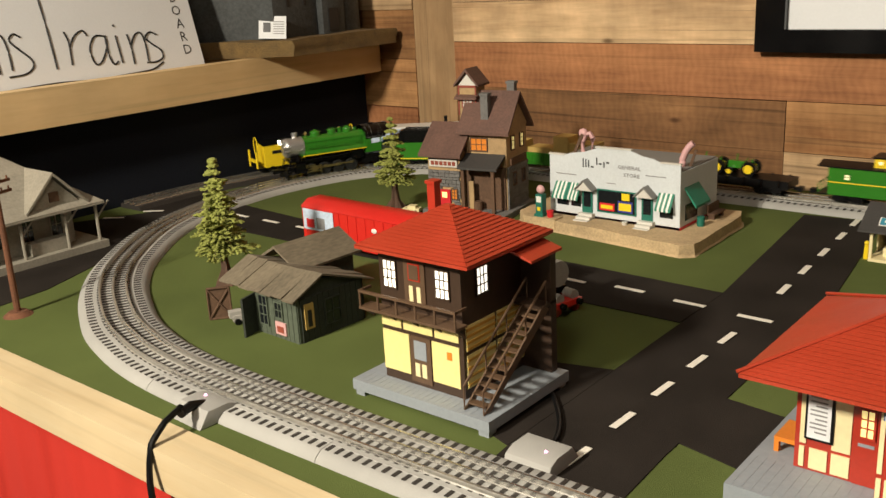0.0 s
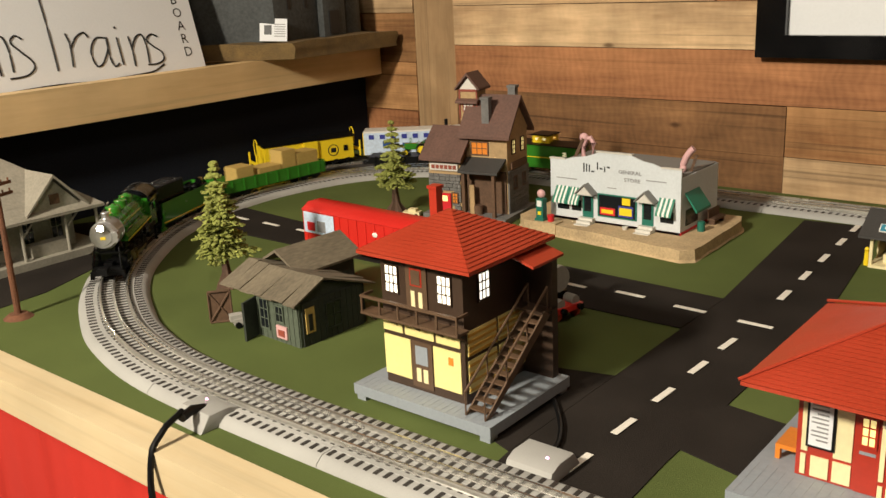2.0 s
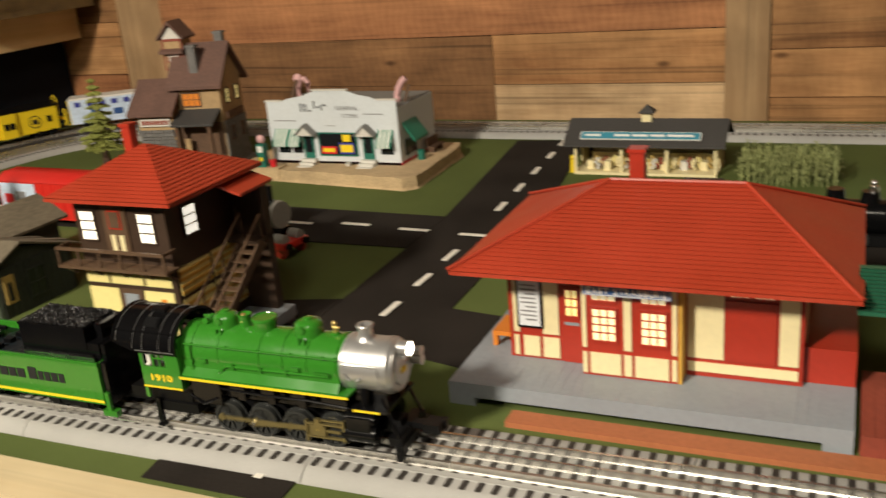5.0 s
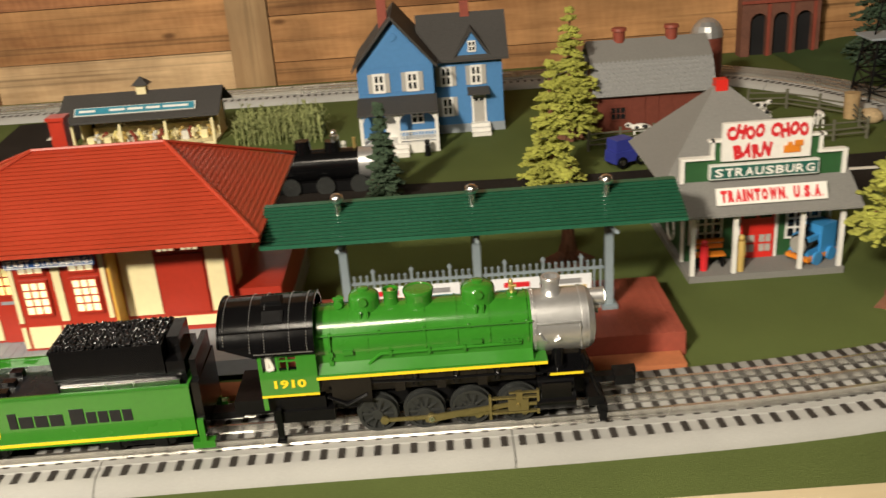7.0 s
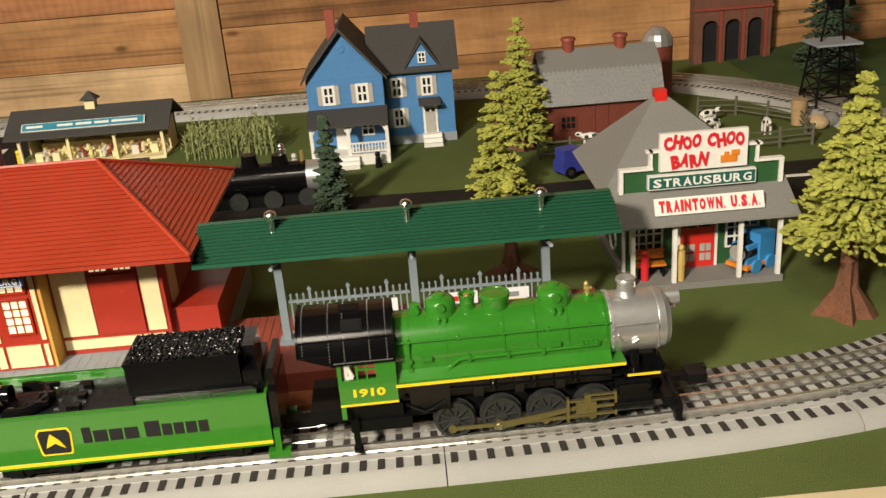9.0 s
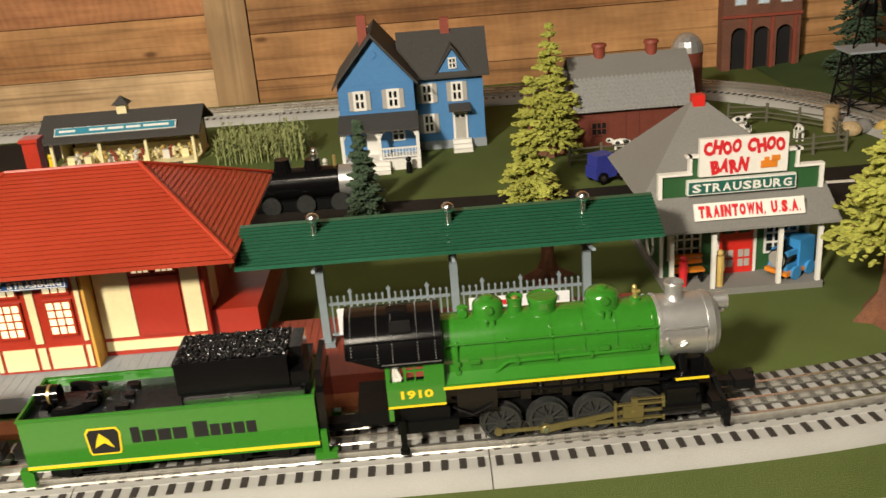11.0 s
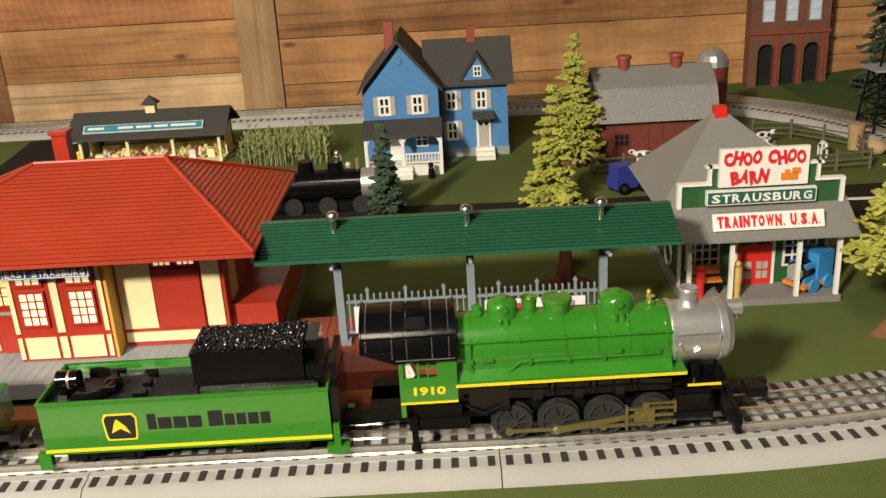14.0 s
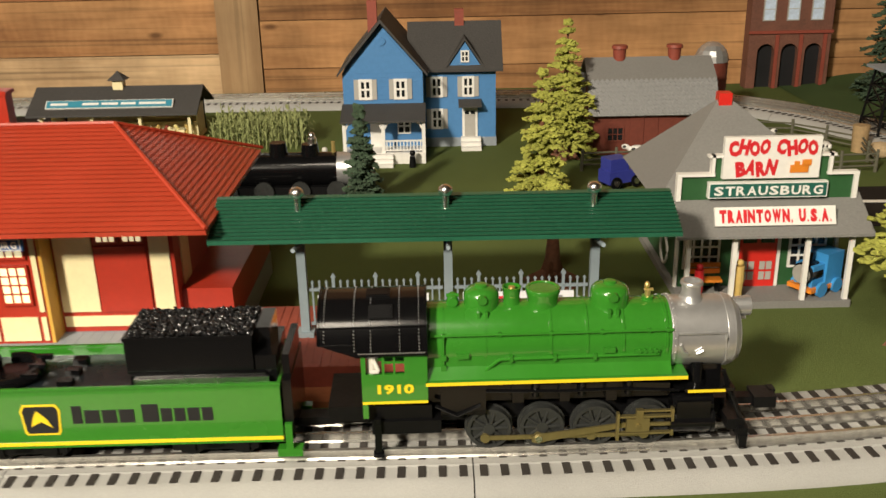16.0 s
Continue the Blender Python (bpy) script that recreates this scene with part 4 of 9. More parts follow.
    # domes
    for x, rad, hat in ((-0.031, 0.0100, True), (0.0035, 0.0094, False), (0.041, 0.0110, True)):
        bm = fresh()
        if hat:
            prof = [(rad * 1.38, -0.0080), (rad * 1.14, -0.0052), (rad * 1.03, -0.0028), (rad, 0.0), (rad * 0.99, 0.0045), (rad * 0.94, 0.0066), (rad * 0.80, 0.0082), (rad * 0.55, 0.0092), (0.0038, 0.0096), (0.0036, 0.0108), (0.0028, 0.0112), (0, 0.0112)]
        else:
            prof = [(rad * 1.30, -0.0075), (rad * 1.04, -0.0050), (rad * 0.93, -0.0024), (rad * 0.92, 0.0022), (rad * 1.03, 0.0058), (rad * 1.05, 0.0074), (rad * 1.01, 0.0082), (rad * 0.86, 0.0084), (rad * 0.82, 0.0078), (0, 0.0080)]
        lathe(bm, (x, 0, zc + r), prof, 32)
        if hat:
            rod(bm, (x, -rad * 0.9, zc + r + 0.0052), (x, -rad * 1.10, zc + r + 0.0050), 0.0030, 0.0026, 16)
            for dx in (-0.0022, 0.0022):
                bx(bm, x + dx - 0.0007, x + dx + 0.0007, -rad * 1.28, -rad * 0.8, zc + r - 0.0075, zc + r - 0.001)
        part("dome", bm, GREEN_PAINT, t)
    bm = fresh()
    lathe(bm, (-0.014, 0, zc + r), [(0.0062, -0.0045), (0.0052, -0.002), (0.0046, 0.003), (0.0052, 0.0078), (0.0056, 0.0090), (0.0048, 0.0092), (0.0042, 0.0050), (0, 0.0050)], 20)
    part("bell_bracket", bm, GREEN_PAINT, t)
    bm = fresh()
    lathe(bm, (-0.014, -0.0012, zc + r + 0.0040), [(0.0036, 0.0), (0.0030, 0.0014), (0.0022, 0.0038), (0.0018, 0.0054), (0, 0.0060)], 16)
    part("bell", bm, GOLD, t, "small gilt bell")
    bm = fresh()
    rod(bm, (0.0625, 0, zc + r - 0.002), (0.0625, 0, zc + r + 0.005), 0.0016, None, 10)
    rod(bm, (0.0605, 0, zc + r + 0.0048), (0.0655, 0, zc + r + 0.0048), 0.0011, None, 8)
    ball(bm, (0.0620, 0, zc + r + 0.0075), 0.0017, (1, 1, 1.4))
    part("whistle", bm, GOLD, t)
    bm = fresh()
    lathe(bm, (0.0625, 0, zc + r), [(0.0060, -0.003), (0.0036, -0.0005), (0.0034, 0.0012), (0, 0.0012)], 14)
    part("whistle_seat", bm, GREEN_PAINT, t)
    bm = fresh()
    lathe(bm, (-0.047, 0.0, zc + r), [(0.0042, -0.002), (0.0034, 0.002), (0.0026, 0.0048), (0, 0.0052)], 14)
    for dy in (-0.0052, 0.0052):
        rod(bm, (-0.047, 0, zc + r + 0.0015), (-0.047, dy, zc + r + 0.0022), 0.0020, 0.0026, 12)
    rod(bm, (-0.0505, 0, zc + r + 0.0045), (-0.0435, 0, zc + r + 0.0045), 0.0012, None, 8)
    part("safety_valve", bm, GREEN_PAINT, t)
    # pipes and fittings along the boiler
    for sgn in (-1, 1):
        y = sgn * (r + 0.0008)
        bm = fresh()
        zr, yr = zc + 0.0095, sgn * (r * 0.92 + 0.0010)
        tube(bm, [(-0.0600, yr, zr), (xs, yr, zr)], 0.0008, 8)
        for x in (-0.053, -0.022, 0.006, 0.034, 0.060, 0.070):
            rod(bm, (x, yr * 0.92, zr - 0.0004), (x, yr * 1.03, zr), 0.0014, 0.0011, 8)
        part("handrail", bm, GREEN_PAINT, t)
        bm = fresh()
        tube(bm, [(-0.031, sgn * 0.0222, zc - 0.0140), (-0.030, sgn * 0.0212, zc - 0.0115), (-0.0235, y, zc - 0.0058), (-0.0215, y, zc - 0.0048), (0.0655, y, zc - 0.0040)], 0.0011, 8)
        for x in (-0.016, 0.008, 0.030):
            bx(bm, x - 0.0010, x + 0.0010, min(y * 0.96, y * 1.07), max(y * 0.96, y * 1.07), zc - 0.0062, zc - 0.0026)
        part("side_pipe", bm, GREEN_PAINT, t)
        for x, z, w in ((-0.0425, -0.0022, 0.0034), (0.0380, -0.0008, 0.0032)):
            part("washout_plug", boxes([(x - w, x + w, min(y * 0.96, y * 1.06), max(y * 0.96, y * 1.06), zc + z - 0.0014, zc + z + 0.0014)], 0.0005), GREEN_PAINT, t)
        bm = fresh()
        for x in (0.0545, 0.0575, 0.0605, 0.0635):
            rod(bm, (x, y * 0.97, zc - 0.0020), (x, y * 1.07, zc - 0.0020), 0.0012, None, 8)
        bx(bm, 0.0520, 0.0660, min(y * 0.97, y * 1.04), max(y * 0.97, y * 1.04), zc - 0.0027, zc - 0.0015)
        part("injector", bm, GREEN_PAINT, t)
        bm = fresh()
        for z in (-0.009, -0.003):
            bx(bm, -0.0545, -0.0515, min(y * 0.96, y * 1.05), max(y * 0.96, y * 1.05), zc + z - 0.0014, zc + z + 0.0014)
        tube(bm, [(-0.053, y * 1.0, zc - 0.013), (-0.053, y * 1.0, zc + 0.009)], 0.0007, 6)
        part("feed_pipe", bm, GREEN_PAINT, t)
        bm = fresh()
        yb = sgn * r * 0.985
        tube(bm, [(xs + 0.003, yb * 0.985, zc + 0.0068), (0.1025, yb * 0.985, zc + 0.0068), (0.1030, yb * 1.0, zc + 0.004), (0.1030, yb * 0.99, zc - 0.010)], 0.0008, 6)
        part("smokebox_rail", bm, SILVER, t)
        bm = fresh()
        tube(bm, [(0.0775, yb * 1.03, zc + 0.0005), (0.0790, yb * 1.05, zc - 0.0035), (0.0815, yb * 1.03, zc - 0.0050)], 0.0009, 6)
        tube(bm, [(0.0865, yb * 1.02, zc - 0.0052), (0.0900, yb * 1.04, zc - 0.0030)], 0.0010, 6)
        part("smokebox_pipe", bm, SILVER, t)
    wb = part("running_board", boxes([(xa, 0.081, -0.0265, 0.0265, 0.0442, 0.0467)], 0.0004), GREEN_PAINT, t)
    for sgn in (-1, 1):
        y = sgn * 0.0267
        part("stripe", box(xa, 0.081, min(y, y - sgn * 0.0004), max(y, y - sgn * 0.0004) + 0.0003, 0.0440, 0.0460), YELLOW, wb)
    bm = fresh()
    prism(bm, [(-0.0250, 0.0466), (-0.0204, 0.0525), (-0.0201, 0.0610), (0.0201, 0.0610), (0.0204, 0.0525), (0.0250, 0.0466)], "x", xa, 0.0725)
    part("boiler_skirt", bm, GREEN_PAINT, t)
    part("front_deck", boxes([(0.081, 0.109, -0.0235, 0.0235, 0.0340, 0.0360)], 0.0004), BLACK, t)
    part("deck_stripe", box(0.0825, 0.1035, -0.0241, -0.0236, 0.0339, 0.0355), YELLOW, t)
    bm = fresh()
    for sgn in (-1, 1):
        rod(bm, (0.0890, sgn * 0.0165, 0.0360), (0.0890, sgn * 0.0140, 0.0480), 0.0034, 0.0034, 14)
        rod(bm, (0.0890, sgn * 0.0165, 0.0360), (0.0890, sgn * 0.0165, 0.0375), 0.0046, None, 14)
    part("steam_pipe", bm, BLACK, t)
    part("saddle", boxes([(0.080, 0.104, -0.012, 0.012, 0.0360, 0.046)], 0.002), BLACK, t)
    part("firebox", boxes([(xa, 0.074, -0.0175, 0.0175, 0.0290, 0.0460)], 0.001), BLACK, t)
    bm = boxes([(-0.055, -0.030, -0.0235, 0.0235, 0.0240, 0.0425)], 0.003)
    part("ash_pan", bm, BLACK, t)
    for x, w in ((-0.012, 0.0032), (0.014, 0.0028), (0.040, 0.0030)):
        bm = boxes([(x - w, x + w, -0.0225, 0.0225, 0.0300, 0.0430)], 0.0010)
        rod(bm, (x + 0.010, -0.0200, 0.0330), (x + 0.010, -0.0200, 0.0430), 0.0022, None, 10)
        part("spring_hanger", bm, BLACK, t)
    for sgn in (-1, 1):
        bm = fresh()
        tube(bm, [(-0.030, sgn * 0.0225, 0.0380), (0.010, sgn * 0.0225, 0.0365), (0.045, sgn * 0.0225, 0.0370), (0.078, sgn * 0.0225, 0.0350)], 0.0010, 6)
        tube(bm, [(-0.058, sgn * 0.0230, 0.0300), (-0.046, sgn * 0.0240, 0.0240), (-0.033, sgn * 0.0235, 0.0300)], 0.0012, 6)
        part("brake_pipe", bm, BLACK, t)
    # cab
    x0, x1 = -0.098, -0.062
    side = []
    for y0, y1 in ((-0.0265, -0.0245), (0.0245, 0.0265)):
        side += [(x0, x1, y0, y1, 0.0340, 0.0520), (x0, x0 + 0.0025, y0, y1, 0.0520, 0.0660), (-0.0745, x1, y0, y1, 0.0520, 0.0660), (x0, x1, y0, y1, 0.0660, 0.069), (x0, x0 + 0.003, y0, y1, 0.0250, 0.0340)]
    side.append((x1 - 0.0025, x1, -0.0235, 0.0235, 0.034, 0.0755))
    cab = part("cab", boxes(side), GREEN_PAINT, t, "green cab sides with window openings")
    part("window_bar", boxes([(-0.0868, -0.0853, -0.0262, -0.0250, 0.0520, 0.0660), (-0.0853, -0.0745, -0.0262, -0.0250, 0.0585, 0.0596), (-0.0805, -0.0794, -0.0262, -0.0250, 0.0520, 0.0585), (-0.0805, -0.0794, -0.0262, -0.0250, 0.0596, 0.0660)]), GREEN_PAINT, cab)
    part("cab_stripe", box(x0, x1, -0.0271, -0.0266, 0.0342, 0.0356), YELLOW, cab)
    lettering("running_number", "1910", 0.0060, YELLOW, cab, pose(-0.0795, -0.0266, 0.0432), width=0.0200, bold=0.04, label="yellow running number 1910")
    arc = [(0.0285 * math.sin(radians(a)), 0.065 + 0.0255 * math.cos(radians(a))) for a in range(-92, 93, 4)]
    roofbm = fresh()
    n = len(arc)
    prism(roofbm, arc + [(y * 0.94, z - 0.0016) for y, z in arc[::-1]], "x", -0.101, -0.0615)
    part("cab_roof", roofbm, BLACK, t, "curved glossy black cab roof with rivets")
    roofbm = fresh()
    cut = [p for p in arc if p[1] > 0.0700]
    prism(roofbm, cut + [(y * 0.94, z - 0.0016) for y, z in cut[::-1]], "x", -0.1205, -0.1010)
    for sgn in (-1, 1):
        e = [p for p in arc if p[0] * sgn > 0 and p[1] <= 0.0712]
        e.sort(key=lambda p: p[1])
        for (ya, za), (yb, zb) in zip(e, e[1:]):
            k0, k1 = (0.0712 - za) / 0.0072, (0.0712 - zb) / 0.0072
            prism(roofbm, [(-0.1010, za), (-0.1010, zb), (-0.1205 + 0.0195 * k1, zb), (-0.1205 + 0.0195 * k0, za)], "y", min(sgn * 0.0273, ya), max(sgn * 0.0273, ya) + 0.0002)
    part("roof_overhang", roofbm, BLACK, t)
    bm = fresh()
    for sgn in (-1, 1):
        yy, zz = arc[n // 2 + sgn * 14]
        rod(bm, (-0.1205, yy * 1.01, zz), (-0.0618, yy * 1.01, zz), 0.0006, None, 6)
    for x in (-0.1202, -0.0620):
        tube(bm, [(x, y * 1.012, z + 0.0002) for y, z in (cut if x < -0.1 else arc)], 0.0007, 6)
    part("roof_seam", bm, BLACK, t)
    # Rivet heads on the black roof are silver to stand in for glints.
    bm = fresh()
    for x in (-0.1170, -0.1010, -0.0920, -0.0765, -0.0660):
        for k in range(2 if x > -0.11 else 5, n - 2):
            ball(bm, (x, arc[k][0] * 1.004, arc[k][1] + 0.0001), 0.00042, sub=1)
    for k in range(26):
        for e in (1, -2):
            ball(bm, (-0.0985 + 0.0014 * k, arc[e][0] * 1.004, arc[e][1]), 0.00050, sub=1)
    part("rivets", bm, SILVER, t, "rows of tiny rivet heads, silver for their glints")
    for ang, xm in ((-38, -0.0865), (-8, -0.0880)):
        hb = boxes([(-0.0065, 0.0065, -0.0042, 0.0042, -0.0004, 0.0012), (-0.0056, 0.0056, -0.0034, 0.0034, 0.0012, 0.0018)], 0.0004)
        part("roof_hatch", hb, BLACK_MATT, t, m=pose(xm, 0.0285 * math.sin(radians(ang)), 0.065 + 0.0255 * math.cos(radians(ang)), -ang, 0, 0))
    bm = fresh()
    ball(bm, (-0.0920, -0.0215, 0.0640), 0.0026, (0.9, 0.9, 1.1))
    rod(bm, (-0.0920, -0.0200, 0.034), (-0.0920, -0.0215, 0.0620), 0.0036, 0.0030, 10)
    rod(bm, (-0.0915, -0.0235, 0.0605), (-0.0885, -0.0262, 0.0540), 0.0013, 0.0012, 8)
    rod(bm, (-0.0885, -0.0262, 0.0540), (-0.0920, -0.0262, 0.0537), 0.0012, None, 8)
    part("driver_doll", bm, OFFWHITE, t, "tiny plastic driver doll")
    # frame and gear
    part("chassis", boxes([(-0.118, 0.095, -0.0085, 0.0085, 0.012, 0.029), (-0.118, -0.060, -0.020, 0.020, 0.020, 0.029), (-0.094, -0.055, -0.022, 0.022, 0.012, 0.020)], 0.001), BLACK_MATT, t)
    for sgn in (-1, 1):
        bm = fresh()
        y = sgn * 0.0195
        rod(bm, (0.0735, y, 0.0150), (0.0985, y, 0.0150), 0.0072, None, 24)
        rod(bm, (0.0735, y, 0.0150), (0.0755, y, 0.0150), 0.0078, None, 24)
        rod(bm, (0.0965, y, 0.0150), (0.0985, y, 0.0150), 0.0078, None, 24)
        rod(bm, (0.0745, y, 0.0260), (0.0975, y, 0.0260), 0.0050, None, 20)
        bx(bm, 0.0765, 0.0955, min(y, y + sgn * 0.0062), max(y, y + sgn * 0.0062), 0.0130, 0.0290)
        rod(bm, (0.0715, y, 0.0150), (0.0740, y, 0.0150), 0.0034, None, 14)
        part("cylinder", bm, BLACK, t, "glossy black cylinder")
    part("cylinder_saddle", boxes([(0.077, 0.096, -0.015, 0.015, 0.010, 0.0330)], 0.001), BLACK, t)
    part("pilot", boxes([(0.107, 0.117, -0.022, 0.022, 0.0085, 0.0150), (0.113, 0.1185, -0.0245, 0.0245, 0.0035, 0.0105), (0.098, 0.110, -0.006, 0.006, 0.010, 0.020)], 0.0012), BLACK_MATT, t)
    for sgn in (-1, 1):
        bm = fresh()
        tube(bm, [(0.1035, sgn * 0.0175, 0.0440), (0.1050, sgn * 0.0178, 0.0400), (0.1155, sgn * 0.0205, 0.0130)], 0.0014, 8)
        part("pilot_strut", bm, BLACK, t)
        bm = boxes([(0.1135, 0.1180, sgn * 0.0225 - 0.0028, sgn * 0.0225 + 0.0028, -0.0015, 0.0060)], 0.0010)
        part("pilot_step", bm, BLACK_MATT, t)
    bm = boxes([(0.114, 0.130, -0.0035, 0.0035, 0.0140, 0.0185), (0.1270, 0.1400, -0.0070, 0.0070, 0.0130, 0.0200), (0.1385, 0.1420, 0.0010, 0.0070, 0.0120, 0.0205)], 0.0012)
    part("coupler", bm, BLACK_MATT, t)
    for sgn in (-1, 1):
        bm = boxes([(-0.0925, -0.0885, sgn * 0.0230 - 0.0016, sgn * 0.0230 + 0.0016, 0.0000, 0.0230), (-0.0935, -0.0875, sgn * 0.0230 - 0.0026, sgn * 0.0230 + 0.0026, -0.0010, 0.0012)], 0.0005)
        part("footstep", bm, BLACK, t)
    wheels = []
    for i, x in enumerate((-0.028, 0.002, 0.032, 0.062)):
        for sgn in (-1, 1):
            w = part("driving_wheel", DRIVER, None, t, m=pose(x, sgn * GAUGE, 0.0125, 0, 0, 0 if sgn < 0 else 180))
            wheels.append((w, x, sgn))
    bm = fresh()
    for x in (-0.028, 0.002, 0.032, 0.062):
        rod(bm, (x, -0.0008, 0), (x, 0.0008, 0), 0.0028, None, 14)
    for a, b in ((-0.028, 0.002), (0.002, 0.032), (0.032, 0.062)):
        bx(bm, a, b, -0.0005, 0.0005, -0.0013, 0.0013)
    rods = []
    me = finish(bm, "side_rod", BRASS)
    for sgn in (-1, 1):
        rods.append((part("side_rod", me, None, t, "brassy coupling rod", pose(0, sgn * 0.0218, 0.0105)), sgn))
    bm = fresh()
    prism(bm, [(-0.004, -0.0016), (0.0, -0.0032), (0.004, -0.0024), (MAIN_ROD, -0.0013), (MAIN_ROD, 0.0013), (0.004, 0.0024), (0.0, 0.0032), (-0.004, 0.0016)], "y", -0.0006, 0.0006)
    main_me = finish(bm, "main_rod", BRASS)
    bm = fresh()
    rod(bm, (0, -0.0016, 0), (0, 0.0016, 0), 0.0022, None, 6)
    pin_me = finish(bm, "crank_pin", CHROME)
    bm = boxes([(-0.0065, 0.0065, -0.0012, 0.0012, -0.0042, 0.0042), (-0.0012, 0.0028, -0.0014, 0.0014, 0.0042, 0.0095), (0.0065, 0.0185, -0.0006, 0.0006, -0.0010, 0.0010)], 0.0004)
    rod(bm, (0, -0.0022, 0), (0, 0.0012, 0), 0.0012, None, 10)
    cross_me = finish(bm, "crosshead", BRASS)
    mains, crosses = [], []
    for sgn in (-1, 1):
        mr = part("main_rod", main_me, None, t, "brassy main rod", pose(0, sgn * 0.0236, 0.0105))
        part("crank_pin", pin_me, None, mr)
        mains.append((mr, sgn))
        crosses.append((part("crosshead", cross_me, None, t, "brassy crosshead", pose(0.056, sgn * 0.0252, CROSS_Z)), sgn))
        y = sgn * 0.0252
        bm = boxes([(0.0440, 0.0745, y - 0.0012, y + 0.0012, 0.0202, 0.0214), (0.0440, 0.0745, y - 0.0012, y + 0.0012, 0.0096, 0.0108), (0.0430, 0.0446, y - 0.0016, y + 0.0016, 0.0062, 0.0232), (0.0560, 0.0745, y - 0.0009, y + 0.0009, 0.0236, 0.0246), (0.0735, 0.0750, y - 0.0016, y + 0.0016, 0.0085, 0.0255)], 0.0002)
        part("slide_bar", bm, BRASS, t, "brassy crosshead guide")
    return t, wheels, rods, mains, crosses


def plain_emblem(parent, x, y, z, s=1.0):
    """A yellow bordered black badge with a plain shape, on a side that faces -y."""
    bm = fresh()
    prism(bm, [(-0.010, -0.007), (-0.009, -0.0095), (0.009, -0.0095), (0.010, -0.007), (0.011, 0.006), (0.009, 0.0095), (-0.009, 0.0095), (-0.011, 0.006)], "y", -0.0003, 0.0)
    b = part("badge", bm, YELLOW, parent, m=pose(x, y, z) @ Matrix.Scale(s, 4))
    bm = fresh()
    prism(bm, [(-0.0088, -0.0065), (-0.008, -0.0083), (0.008, -0.0083), (0.0088, -0.0065), (0.0098, 0.0056), (0.008, 0.0083), (-0.008, 0.0083), (-0.0098, 0.0056)], "y", -0.0005, -0.0003)
    part("badge_field", bm, INK, b)
    bm = fresh()
    prism(bm, [(-0.006, -0.004), (0.0, -0.001), (0.006, -0.005), (0.003, 0.001), (-0.002, 0.006), (-0.004, 0.002)], "y", -0.0007, -0.0005)
    part("badge_shape", bm, YELLOW, b)


